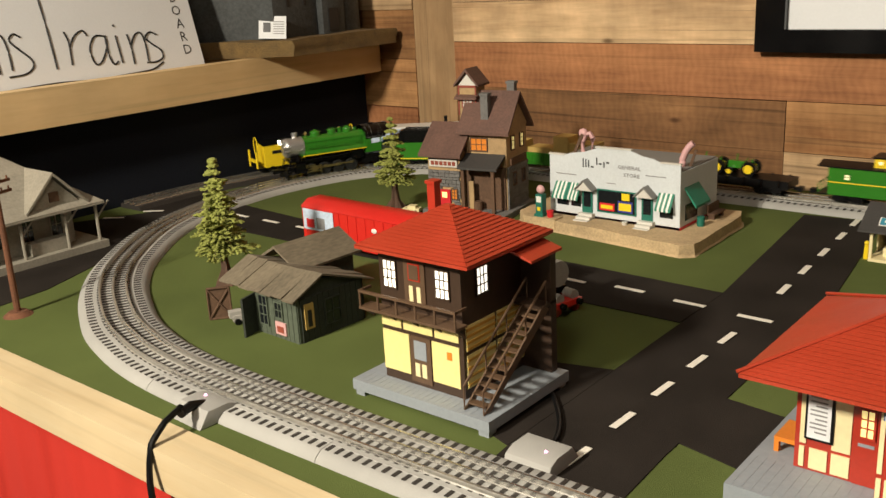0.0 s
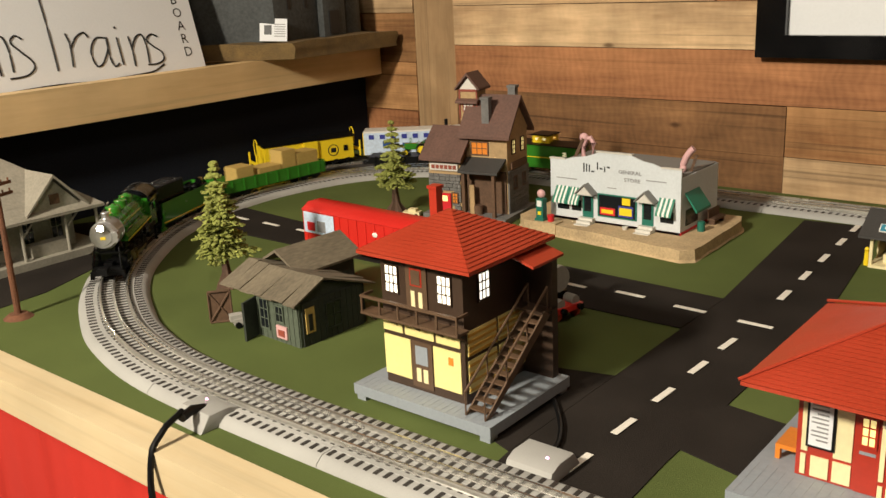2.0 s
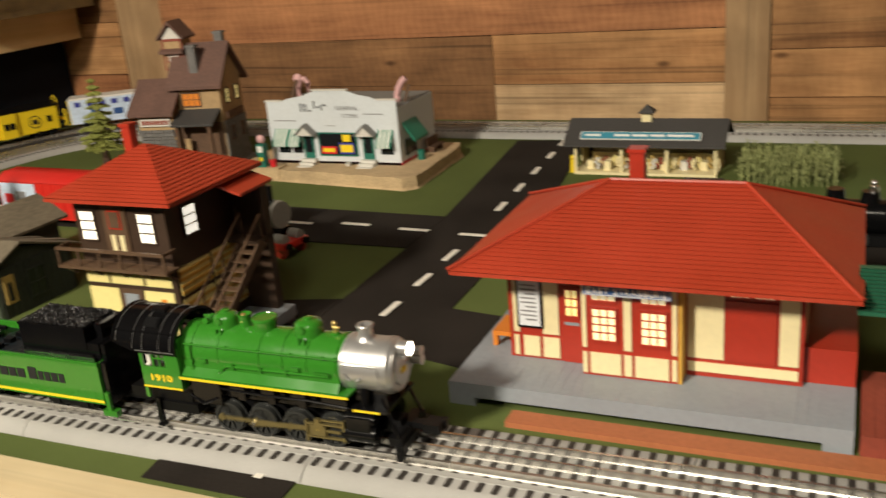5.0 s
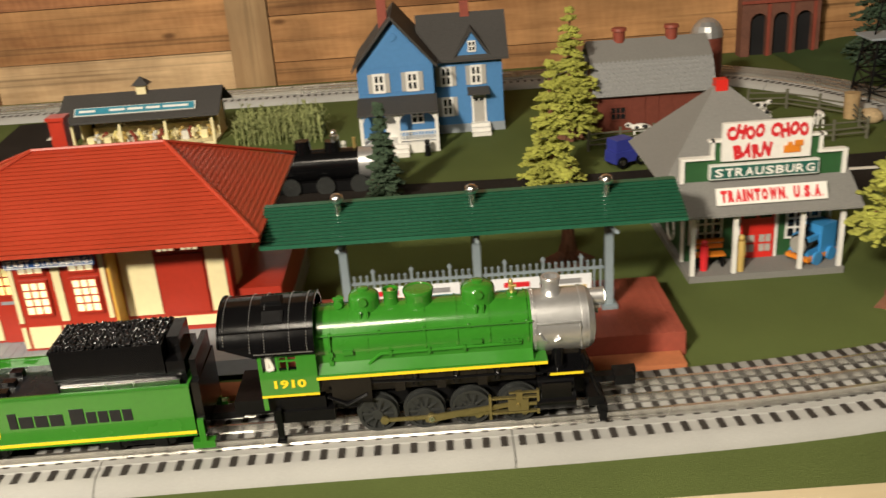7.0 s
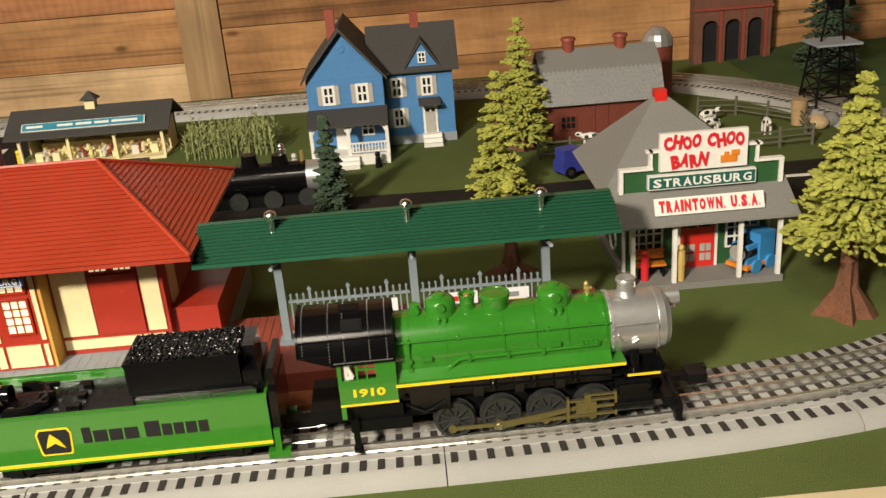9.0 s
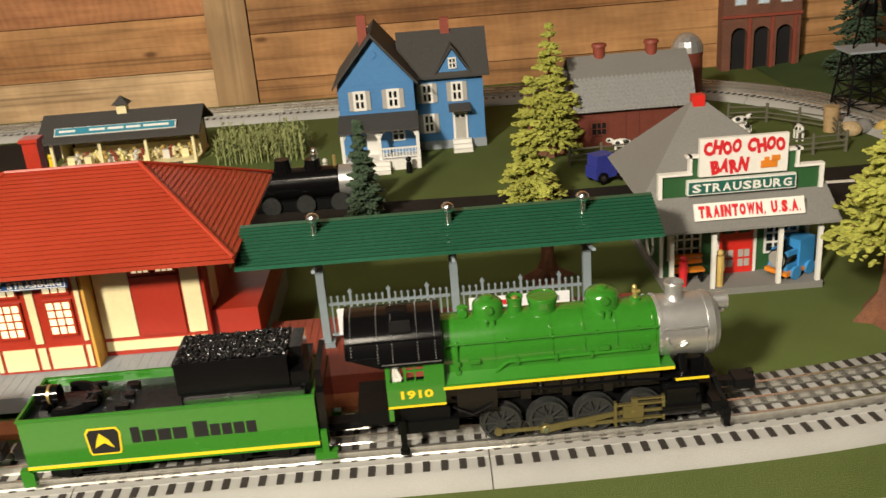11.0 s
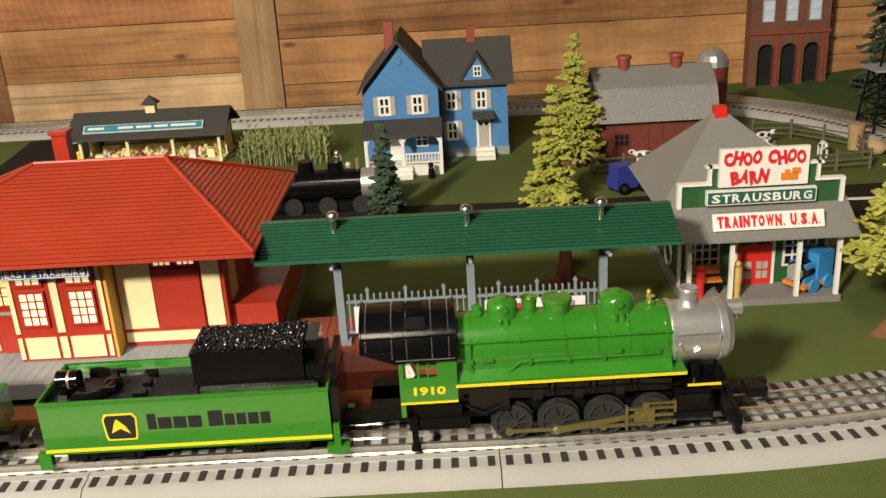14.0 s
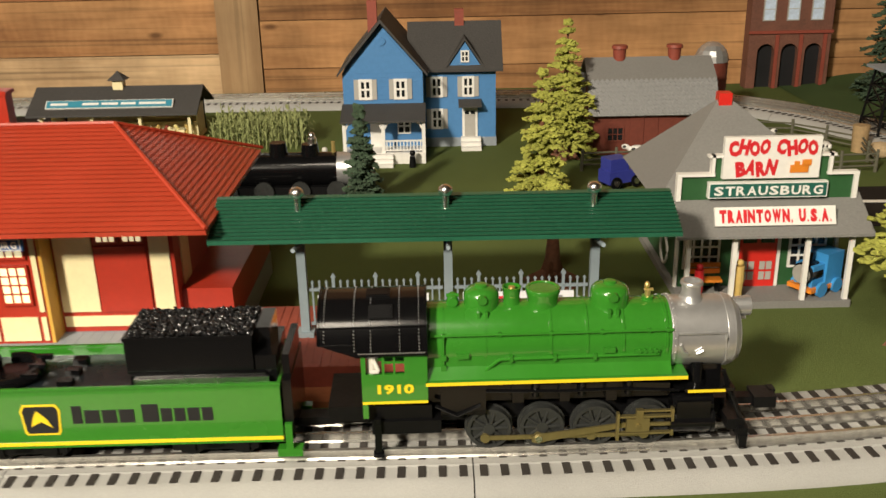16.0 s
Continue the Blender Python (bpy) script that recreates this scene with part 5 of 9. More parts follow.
def tender():
    """Front end at x = 0.095."""
    t = thing("tender", pose(0, 0, 0), "green coal tender with black deck and yellow line", "tender")
    L, W = 0.0910, 0.0265
    part("tank", boxes([(-L, L, -W, -W + 0.0018, 0.011, 0.047), (-L, L, W - 0.0018, W, 0.011, 0.047), (-L, -L + 0.0018, -W + 0.0018, W - 0.0018, 0.011, 0.047), (L - 0.0018, L, -W + 0.0018, W - 0.0018, 0.011, 0.047)], 0.0004), GREEN_PAINT, t, "glossy green tank sides")
    part("lip", boxes([(-L - 0.0006, L + 0.0006, -W - 0.0008, -W + 0.001, 0.0470, 0.0485), (-L - 0.0006, L + 0.0006, W - 0.001, W + 0.0008, 0.0470, 0.0485), (-L - 0.0006, -L + 0.0012, -W + 0.001, W - 0.001, 0.0470, 0.0485)]), GREEN_PAINT, t)
    part("deck", box(-L + 0.0018, L - 0.0018, -W + 0.0018, W - 0.0018, 0.011, 0.0425), DECK, t, "dark deck of the tank")
    bk = part("coal_bunker", boxes([(0.0090, 0.0830, -0.0205, 0.0205, 0.0426, 0.0515), (0.0070, 0.0765, -0.0185, 0.0185, 0.0515, 0.0720)], 0.0012), BLACK, t)
    part("bunker_rim", boxes([(0.0065, 0.0770, -0.0190, -0.0180, 0.0712, 0.0735), (0.0065, 0.0770, 0.0180, 0.0190, 0.0712, 0.0735), (0.0065, 0.0075, -0.0180, 0.0180, 0.0712, 0.0735), (0.0760, 0.0770, -0.0180, 0.0180, 0.0712, 0.0735)], 0.0003), BLACK, bk)
    part("bunker_plate", boxes([(0.0110, 0.0850, -0.0225, -0.0207, 0.0426, 0.0500)], 0.0005), CHROME, bk)
    part("bunker_end", boxes([(0.0775, 0.0890, -0.0185, 0.0185, 0.0426, 0.0610), (0.0775, 0.0850, -0.0080, 0.0185, 0.0610, 0.0730)], 0.0030), BLACK, bk)
    bm = fresh()
    rnd = random.Random(7)
    for i in range(30):
        for j in range(17):
            x, y = 0.0090 + i * 0.00228 + rnd.uniform(-0.0007, 0.0007), -0.0170 + j * 0.00212 + rnd.uniform(-0.0007, 0.0007)
            bmesh.ops.create_icosphere(bm, subdivisions=1, radius=rnd.uniform(0.0011, 0.0019), matrix=Matrix.Translation((x, y, 0.0735 + rnd.uniform(-0.0004, 0.0014))) @ Euler((rnd.random() * 6, rnd.random() * 6, 0)).to_matrix().to_4x4() @ Matrix.Diagonal((1, 0.8, 0.7, 1)))
    heap = part("coal", bm, COAL, bk, "glinting heap of coal")
    heap.data.polygons.foreach_set("use_smooth", [False] * len(heap.data.polygons))
    tagged(heap, kind="stuff")
    bm = fresh()
    tube(bm, [(-0.066 + 0.016 * math.cos(a), 0.017 * math.sin(a), 0.0452) for a in np.linspace(-1.9, 1.9, 18)], 0.0040, 10)
    bx(bm, -0.0720, -0.0560, -0.009, 0.009, 0.0425, 0.0462)
    for y in (-0.012, 0.0, 0.012):
        bx(bm, -0.0545, -0.0455, y - 0.0012, y + 0.0012, 0.0470, 0.0500)
    rod(bm, (-0.080, -0.012, 0.0440), (-0.080, 0.012, 0.0440), 0.0030, None, 10)
    part("water_hatch", bm, BLACK, t)
    bm = fresh()
    for y in (-0.013, 0.0, 0.013):
        bx(bm, -0.034, -0.026, y - 0.003, y + 0.003, 0.0425, 0.0465)
    part("deck_cleat", bevelled(bm, 0.001), BLACK, t)
    bm = fresh()
    rod(bm, (-0.086, 0.0, 0.0505), (-0.072, 0.0, 0.0505), 0.0062, None, 18)
    bx(bm, -0.082, -0.076, -0.004, 0.004, 0.042, 0.048)
    part("rear_lamp", bm, BLACK, t)
    bm = fresh()
    rod(bm, (-0.0785, 0.0, 0.0505), (-0.0770, 0.0, 0.0505), 0.0064, None, 18)
    part("lamp_ring", bm, GOLD, t)
    for sgn in (-1, 1):
        part("stripe", box(-L, L, sgn * (W + 0.0003) - 0.0003, sgn * (W + 0.0003) + 0.0003, 0.0128, 0.0148), YELLOW, t)
    plain_emblem(t, -0.0410, -W, 0.029)
    x = -0.0238
    for w, h in ((0.0052, 0.0108), (0.0082, 0.0080), (0.0078, 0.0080), (0.0082, 0.0080), (0.0, 0.0), (0.0088, 0.0108), (0.0058, 0.0080), (0.0058, 0.0080), (0.0064, 0.0080), (0.0058, 0.0080)):
        if w:
            part("name_bar", box(x, x + w, -W - 0.0005, -W, 0.0262, 0.0262 + h, 0.0002), INK, t, "dark letter shown as a plain bar")
        x += w + 0.0015 if w else 0.0030
    part("step", boxes([(L - 0.004, L + 0.010, -W, -W + 0.006, 0.001, 0.006), (L + 0.001, L + 0.005, -W, -W + 0.003, 0.006, 0.022), (-L - 0.006, -L + 0.002, -W, -W + 0.005, 0.000, 0.012), (L - 0.004, L + 0.010, W - 0.006, W, 0.001, 0.006), (L + 0.001, L + 0.005, W - 0.003, W, 0.006, 0.022)], 0.0008), GREEN_PAINT, t)
    part("front_plate", boxes([(L + 0.001, L + 0.006, -0.024, 0.024, 0.011, 0.048), (L + 0.0015, L + 0.0055, -0.020, 0.020, 0.0475, 0.062)], 0.002), BLACK, t)
    part("underframe", boxes([(-L + 0.004, L - 0.004, -0.019, 0.019, 0.0085, 0.0112)]), BLACK_MATT, t)
    truck(t, -0.055)
    truck(t, 0.052)
    coupler(t, -L, -1)
    bm = fresh()
    bx(bm, L, L + 0.026, -0.005, 0.005, 0.008, 0.013)
    part("drawbar", bm, BLACK_MATT, t)
    return t


def gondola():
    t = thing("gondola_car", pose(0, 0, 0), "green gondola car loaded with tan crates", "freight car")
    L, W = 0.125, 0.0265
    part("body", boxes([(-L, L, -W, -W + 0.002, 0.012, 0.037), (-L, L, W - 0.002, W, 0.012, 0.037), (-L, -L + 0.002, -W + 0.002, W - 0.002, 0.012, 0.037), (L - 0.002, L, -W + 0.002, W - 0.002, 0.012, 0.037), (-L + 0.002, L - 0.002, -W + 0.002, W - 0.002, 0.012, 0.015)], 0.0004), GREEN_PAINT, t)
    rib = finish(box(-0.0012, 0.0012, -0.0008, 0.0008, 0.012, 0.036), "rib", GREEN_PAINT)
    for i in range(9):
        for sgn in (-1, 1):
            part("rib", rib, None, t, m=pose(-0.108 + 0.027 * i, sgn * (W + 0.0004), 0))
    for x0, x1, y0, y1, h in ((-0.112, -0.058, -0.020, 0.020, 0.060), (-0.054, -0.020, -0.020, 0.020, 0.071), (-0.016, 0.040, -0.020, 0.020, 0.046), (0.052, 0.092, -0.020, 0.020, 0.056)):
        part("crate", box(x0, x1, y0, y1, 0.0152, h, 0.004), TAN, t, "tan moulded crate load")
    part("underframe", box(-L + 0.01, L - 0.01, -0.016, 0.016, 0.0085, 0.0118), BLACK_MATT, t)
    part("lettering_bar", boxes([(-0.085, -0.070, -W - 0.0014, -W - 0.0009, 0.024, 0.033)]), YELLOW, t)
    truck(t, -0.088)
    truck(t, 0.088)
    coupler(t, -L, -1)
    coupler(t, L, 1)
    return t


def toy_tractor(parent, x):
    bm = boxes([(x - 0.004, x + 0.026, -0.0055, 0.0055, 0.030, 0.043), (x - 0.024, x - 0.002, -0.006, 0.006, 0.028, 0.037), (x - 0.016, x - 0.009, -0.005, 0.005, 0.037, 0.043), (x - 0.018, x - 0.016, -0.005, 0.005, 0.037, 0.048), (x + 0.019, x + 0.025, -0.006, 0.006, 0.022, 0.030)], 0.0012)
    rod(bm, (x + 0.012, 0.0, 0.042), (x + 0.012, 0.0, 0.055), 0.0012, None, 8)
    rod(bm, (x - 0.003, 0.0, 0.042), (x - 0.008, 0.0, 0.049), 0.0008, None, 6)
    tr = part("tractor", bm, GREEN_PAINT, parent, "green toy tractor with yellow wheels", pose(0, 0, 0.0085))
    for dx, r in ((-0.014, 0.0130), (0.021, 0.0070)):
        for sgn in (-1, 1):
            bm = fresh()
            rod(bm, (x + dx, sgn * 0.0095, 0.0185 + r), (x + dx, sgn * 0.0160, 0.0185 + r), r, None, 20)
            part("tyre", bm, BLACK_MATT, tr)
            bm = fresh()
            rod(bm, (x + dx, sgn * 0.0090, 0.0185 + r), (x + dx, sgn * 0.0166, 0.0185 + r), r * 0.62, None, 16)
            part("rim", bm, YELLOW, tr)


def flat_car():
    t = thing("flat_car", pose(0, 0, 0), "black flat car carrying two green tractors", "freight car")
    part("deck", box(-0.125, 0.125, -0.026, 0.026, 0.0130, 0.0270, 0.0006), BLACK_MATT, t)
    toy_tractor(t, -0.036)
    toy_tractor(t, 0.022)
    pocket = finish(box(-0.002, 0.002, -0.001, 0.001, 0.016, 0.0285), "stake_pocket", BLACK)
    for i in range(8):
        for sgn in (-1, 1):
            part("stake_pocket", pocket, None, t, m=pose(-0.110 + 0.031 * i, sgn * 0.0265, 0))
    truck(t, -0.088)
    truck(t, 0.088)
    coupler(t, -0.125, -1)
    coupler(t, 0.125, 1)
    return t


def caboose(name, label, wall, lit, cupola_mat):
    t = thing(name, pose(0, 0, 0), label, "caboose")
    L, W = 0.104, 0.0255
    body = part("body", box(-0.086, 0.086, -W, W, 0.014, 0.060, 0.001), wall, t)
    bm = fresh()
    prism(bm, [(-W - 0.003, 0.060), (0, 0.0655), (W + 0.003, 0.060), (W + 0.003, 0.0615), (0, 0.0675), (-W - 0.003, 0.0615)], "x", -L, L)
    part("roof", bm, BLACK_MATT, t)
    part("cupola", box(-0.020, 0.018, -0.019, 0.019, 0.0625, 0.0785, 0.001), cupola_mat, t)
    part("cupola_roof", box(-0.023, 0.021, -0.022, 0.022, 0.0785, 0.0810, 0.001), BLACK_MATT, t)
    for sgn in (-1, 1):
        for x in (-0.060, 0.056):
            window(t, pose(x, sgn * W, 0.0395, 0, 0, 0 if sgn < 0 else 180), 0.0105, 0.0115, 1, 2, wall, lit)
        for x in (-0.010, 0.008):
            window(t, pose(x, sgn * 0.019, 0.0672, 0, 0, 0 if sgn < 0 else 180), 0.009, 0.009, 1, 1, cupola_mat, lit)
        window(t, pose(sgn * 0.018 - 0.001, 0, 0.068, 0, 0, 90 * sgn), 0.012, 0.008, 2, 1, cupola_mat, lit)
        part("platform", box(min(sgn * 0.086, sgn * L), max(sgn * 0.086, sgn * L), -W, W, 0.013, 0.0155), BLACK_MATT, t)
        bm = fresh()
        for y in (-0.023, -0.008, 0.008, 0.023):
            rod(bm, (sgn * (L - 0.002), y, 0.0155), (sgn * (L - 0.002), y, 0.032), 0.0009, None, 6)
        rod(bm, (sgn * (L - 0.002), -0.023, 0.032), (sgn * (L - 0.002), 0.023, 0.032), 0.0009, None, 6)
        part("end_railing", bm, wall, t)
        part("stripe", box(-0.086, 0.086, sgn * (W + 0.0003) - 0.0003, sgn * (W + 0.0003) + 0.0003, 0.0345, 0.0363), YELLOW, t)
    truck(t, -0.055)
    truck(t, 0.055)
    coupler(t, -L, -1)
    coupler(t, L, 1)
    return t


def yellow_caboose():
    t = thing("bay_window_caboose", pose(0, 0, 0), "yellow caboose with black trim standing on the siding", "caboose")
    L, W = 0.125, 0.0255
    part("body", boxes([(-0.105, 0.105, -W, W, 0.012, 0.060), (-0.016, 0.016, -W - 0.006, W + 0.006, 0.012, 0.060)], 0.001), YELLOW, t)
    bm = fresh()
    prism(bm, [(-W - 0.002, 0.060), (0, 0.0665), (W + 0.002, 0.060), (W + 0.002, 0.0612), (0, 0.0682), (-W - 0.002, 0.0612)], "x", -0.110, 0.110)
    part("roof", bm, BLACK_MATT, t)
    for x in (-0.055, -0.034, -0.006, 0.006, 0.085):
        y = -W - (0.006 if abs(x) < 0.016 else 0)
        window(t, pose(x, y, 0.030), 0.009, 0.012, 1, 1, BLACK_MATT, PANE_DARK)
    part("lettering_bar", boxes([(-0.088, -0.062, -W - 0.0006, -W, 0.040, 0.047)]), INK, t)
    bm = fresh()
    rod(bm, (0.055, -W - 0.0007, 0.034), (0.055, -W, 0.034), 0.013, None, 24)
    ring = part("round_badge", bm, INK, t)
    bm = fresh()
    rod(bm, (0.055, -W - 0.0010, 0.034), (0.055, -W - 0.0007, 0.034), 0.011, None, 24)
    part("badge_field", bm, YELLOW, ring)
    part("badge_bar", boxes([(0.049, 0.061, -W - 0.0013, -W - 0.0010, 0.029, 0.039)]), INK, ring)
    for sgn in (-1, 1):
        part("platform", box(min(sgn * 0.105, sgn * L), max(sgn * 0.105, sgn * L), -W, W, 0.010, 0.0125), BLACK_MATT, t)
        bm = fresh()
        for y in (-0.022, 0.022):
            rod(bm, (sgn * (L - 0.002), y, 0.0125), (sgn * (L - 0.002), y, 0.048), 0.0022, None, 8)
        bx(bm, sgn * (L - 0.002) - 0.002, sgn * (L - 0.002) + 0.002, -0.022, 0.022, 0.024, 0.030)
        tube(bm, [(sgn * (L - 0.010), 0.010 * math.cos(a), 0.062 + 0.014 * math.sin(a)) for a in np.linspace(0, math.pi, 8)], 0.0013, 6)
        tube(bm, [(sgn * (L - 0.012), 0.012, 0.040), (sgn * (L - 0.010), 0.010, 0.062)], 0.0013, 6)
        tube(bm, [(sgn * (L - 0.012), -0.012, 0.040), (sgn * (L - 0.010), -0.010, 0.062)], 0.0013, 6)
        part("end_railing", bm, YELLOW, t)
    truck(t, -0.075)
    truck(t, 0.075)
    return t


def passenger_car():
    t = thing("passenger_car", pose(0, 0, 0), "pale blue and white printed car on the siding", "passenger car")
    L, W = 0.118, 0.0255
    part("body", box(-L, L, -W, W, 0.010, 0.060, 0.002), WHITE_BLUE, t)
    part("roof", box(-L, L, -W, W, 0.0602, 0.0640, 0.0015), WHITE, t)
    part("end_panel", box(-L - 0.002, -L, -W, W, 0.010, 0.060), YELLOW, t)
    me = finish(box(-0.006, 0.006, -0.0006, 0.0006, -0.005, 0.005), "window_patch", DEEP_BLUE)
    for i in range(9):
        part("window_patch", me, None, t, m=pose(-0.10 + 0.025 * i, -W - 0.0004, 0.051))
    for x, z in ((-0.065, 0.035), (-0.02, 0.030), (0.03, 0.036), (0.075, 0.030)):
        part("printed_patch", box(x - 0.010, x + 0.010, -W - 0.0006, -W, z - 0.007, z + 0.006), SIGN_BLUE if x < 0 else PANE_DARK, t)
    bm = fresh()
    rod(bm, (0.07, 0, 0.064), (0.07, 0, 0.082), 0.004, None, 10)
    part("vent_pipe", bm, BLACK_MATT, t)
    truck(t, -0.075)
    truck(t, 0.075)
    return t


LOCO, LOCO_WHEELS, LOCO_RODS, LOCO_MAINS, LOCO_CROSSES = locomotive()
TENDER, GONDOLA, FLAT = tender(), gondola(), flat_car()
GREEN_CABOOSE = caboose("caboose", "green caboose with lit windows and yellow cupola", GREEN_PAINT, LIT, YELLOW)


def on_way(way, s, half, z):
    """The pose of a car whose bogies stand at s - half and s + half."""
    a, b = way.at(s - half), way.at(s + half)
    d, c = b - a, (a + b) / 2
    return pose(c.x, c.y, z, 0, 0, math.degrees(math.atan2(d.y, d.x)))


yc = yellow_caboose()
yc.matrix_basis = on_way(SIDE, SIDE.near(-1.198, 1.862), 0.075, RAIL_TOP - 0.0008)
pc = passenger_car()
pc.matrix_basis = on_way(SIDE, SIDE.near(-1.065, 2.083), 0.075, RAIL_TOP - 0.0008)


# ---- signal tower ----
def signal_tower():
    t = thing("signal_tower", pose(-0.230, 1.178, 0) @ Matrix.Diagonal((1, 1, 1.08, 1)), "two-storey brown and yellow signal tower with red roof", "model building")
    part("base", boxes([(-0.074, 0.103, -0.078, 0.060, 0.006, 0.0165)], 0.001), GREY_BASE, t, "blue-grey plastic base")
    for x in (-0.074, 0.087):
        for y in (-0.078, 0.044):
            part("foot", box(x + 0.002, x + 0.014, y + 0.002, y + 0.014, 0, 0.006), GREY_BASE, t)
    bm = fresh()
    for i in range(23):
        bx(bm, -0.073 + 0.0075 * i, -0.0715 + 0.0075 * i, -0.077, -0.054, 0.0165, 0.0167)
    part("base_ribs", bm, GREY_BASE, t)
    x0, x1, y0, y1 = -0.049, 0.056, -0.052, 0.050
    part("wall", boxes([(x0, x1, y0, y1, 0.0165, 0.152)], 0.0006), DK_BROWN, t, "dark brown timber walls")
    for a, b, c, d in ((-0.049, -0.0135, 0.026, 0.066), (0.0165, 0.051, 0.026, 0.066), (-0.049, -0.023, 0.0705, 0.084), (-0.020, 0.018, 0.0705, 0.084), (0.021, 0.051, 0.0705, 0.084)):
        part("panel", box(a, b, y0 - 0.0012, y0, c, d, 0.0004), YELLOW_WALL, t, "pale yellow panel")
    for a, b, c, d in ((-0.048, -0.002, 0.026, 0.058), (0.002, 0.046, 0.026, 0.058), (-0.048, -0.002, 0.062, 0.086), (0.002, 0.046, 0.062, 0.086)):
        pl = part("panel", box(x1, x1 + 0.0012, a, b, c, d, 0.0004), YELLOW_WALL, t)
        for k in range(4):
            z = c + (d - c) * (k + 0.5) / 4
            # Ochre boards darken this side, standing in for the shade on it.
            part("clapboard", box(x1 + 0.0012, x1 + 0.0020, a, b, z - 0.002, z + 0.0005), OCHRE, pl)
    part("badge", box(0.036, 0.042, y0 - 0.0018, y0 - 0.0012, 0.052, 0.0595, 0.0002), ORANGE, t)
    d1 = part("door", box(-0.012, 0.015, y0 - 0.0016, y0, 0.0205, 0.0665, 0.0004), MID_BROWN, t)
    part("door_pane", box(-0.0065, 0.0095, y0 - 0.0022, y0 - 0.0015, 0.044, 0.0625), GREY_BASE, d1)
    for a in (-0.0060, 0.0030):
        part("door_panel", box(a, a + 0.006, y0 - 0.0022, y0 - 0.0015, 0.0265, 0.040), CREAM, d1)
    d2 = part("balcony_door", box(-0.0145, 0.0125, y0 - 0.0016, y0, 0.094, 0.142, 0.0004), MID_BROWN, t)
    part("door_frame", boxes([(-0.0085, 0.0065, y0 - 0.0021, y0 - 0.0015, 0.121, 0.138)]), RED_TRIM, d2)
    part("door_pane", box(-0.0070, 0.0050, y0 - 0.0026, y0 - 0.002, 0.1225, 0.1365), MID_BROWN, d2)
    for a in (-0.0080, 0.0018):
        part("door_panel", box(a, a + 0.005, y0 - 0.0022, y0 - 0.0015, 0.100, 0.116), CREAM, d2)
    for x in (-0.034, 0.034):
        window(t, pose(x, y0, 0.109), 0.0185, 0.028, 3, 3, DK_BROWN, LIT_WHITE, bar=0.0012, edge=0.0013)
    window(t, pose(x1, -0.020, 0.109, 0, 0, 90), 0.020, 0.028, 3, 3, DK_BROWN, LIT_WHITE)
    part("balcony_floor", box(-0.064, 0.062, y0 - 0.018, y0, 0.088, 0.0905), MID_BROWN, t)
    bm = fresh()
    n = 5
    for i in range(n + 1):
        x = -0.063 + 0.1235 * i / n
        rod(bm, (x, y0 - 0.0165, 0.0905), (x, y0 - 0.0165, 0.1055), 0.0013, None, 6)
    bx(bm, -0.064, 0.062, y0 - 0.018, y0 - 0.0152, 0.1045, 0.1070)
    for x in (-0.063, 0.061):
        bx(bm, x - 0.001, x + 0.001, y0 - 0.0165, y0, 0.1045, 0.1070)
    part("balcony_railing", bm, MID_BROWN, t)
    for i in range(5):
        x = -0.060 + 0.030 * i
        bm = fresh()
        tube(bm, [(x, y0 - 0.016, 0.089), (x, y0 - 0.001, 0.078)], 0.0012, 6)
        part("bracket", bm, MID_BROWN, t)
    bm = fresh()
    hip(bm, -0.064, 0.079, -0.070, 0.073, 0.1505, 0.002, 0.005, -0.001, 0.1835, 16)
    part("roof", bm, RED_ROOF, t, "red shingled hip roof")
    part("chimney", boxes([(-0.052, -0.042, 0.032, 0.042, 0.152, 0.1905), (-0.0535, -0.0405, 0.0305, 0.0435, 0.1905, 0.1935)], 0.0005), RED_TRIM, t)
    # stair landing, stairs and lean-to
    part("landing", boxes([(0.056, 0.092, 0.028, 0.056, 0.086, 0.0885), (0.056, 0.092, 0.046, 0.056, 0.0165, 0.138)]), DK_BROWN, t)
    bm = fresh()
    prism(bm, [(0.050, 0.149), (0.096, 0.136), (0.096, 0.1385), (0.050, 0.1515)], "y", 0.008, 0.062)
    part("porch_roof", bm, RED_ROOF, t)
    a, b = Vector((0.080, -0.070, 0.0170)), Vector((0.080, 0.038, 0.0870))
    for sgn in (-1, 1):
        bm = fresh()
        q = [(a.y, a.z - 0.0), (a.y + 0.010, a.z), (b.y + 0.004, b.z - 0.004), (b.y - 0.006, b.z + 0.002)]
        prism(bm, q, "x", a.x + sgn * 0.0115 - 0.001, a.x + sgn * 0.0115 + 0.001)
        part("stringer", bm, MID_BROWN, t)
        bm = fresh()
        tube(bm, [(a.x + sgn * 0.0115, a.y, a.z + 0.022), (b.x + sgn * 0.0115, b.y, b.z + 0.024)], 0.0014, 6)
        for k in range(4):
            p = a.lerp(b, k / 3)
            tube(bm, [(p.x + sgn * 0.0115, p.y, p.z), (p.x + sgn * 0.0115, p.y, p.z + 0.023)], 0.0009, 6)
        part("handrail", bm, MID_BROWN, t)
    me = finish(box(-0.0105, 0.0105, -0.0042, 0.0042, -0.0008, 0.0008), "stair_tread", MID_BROWN)
    for k in range(12):
        p = a.lerp(b, (k + 0.6) / 12.4)
        part("stair_tread", me, None, t, m=pose(p.x, p.y + 0.003, p.z + 0.002))


signal_tower()


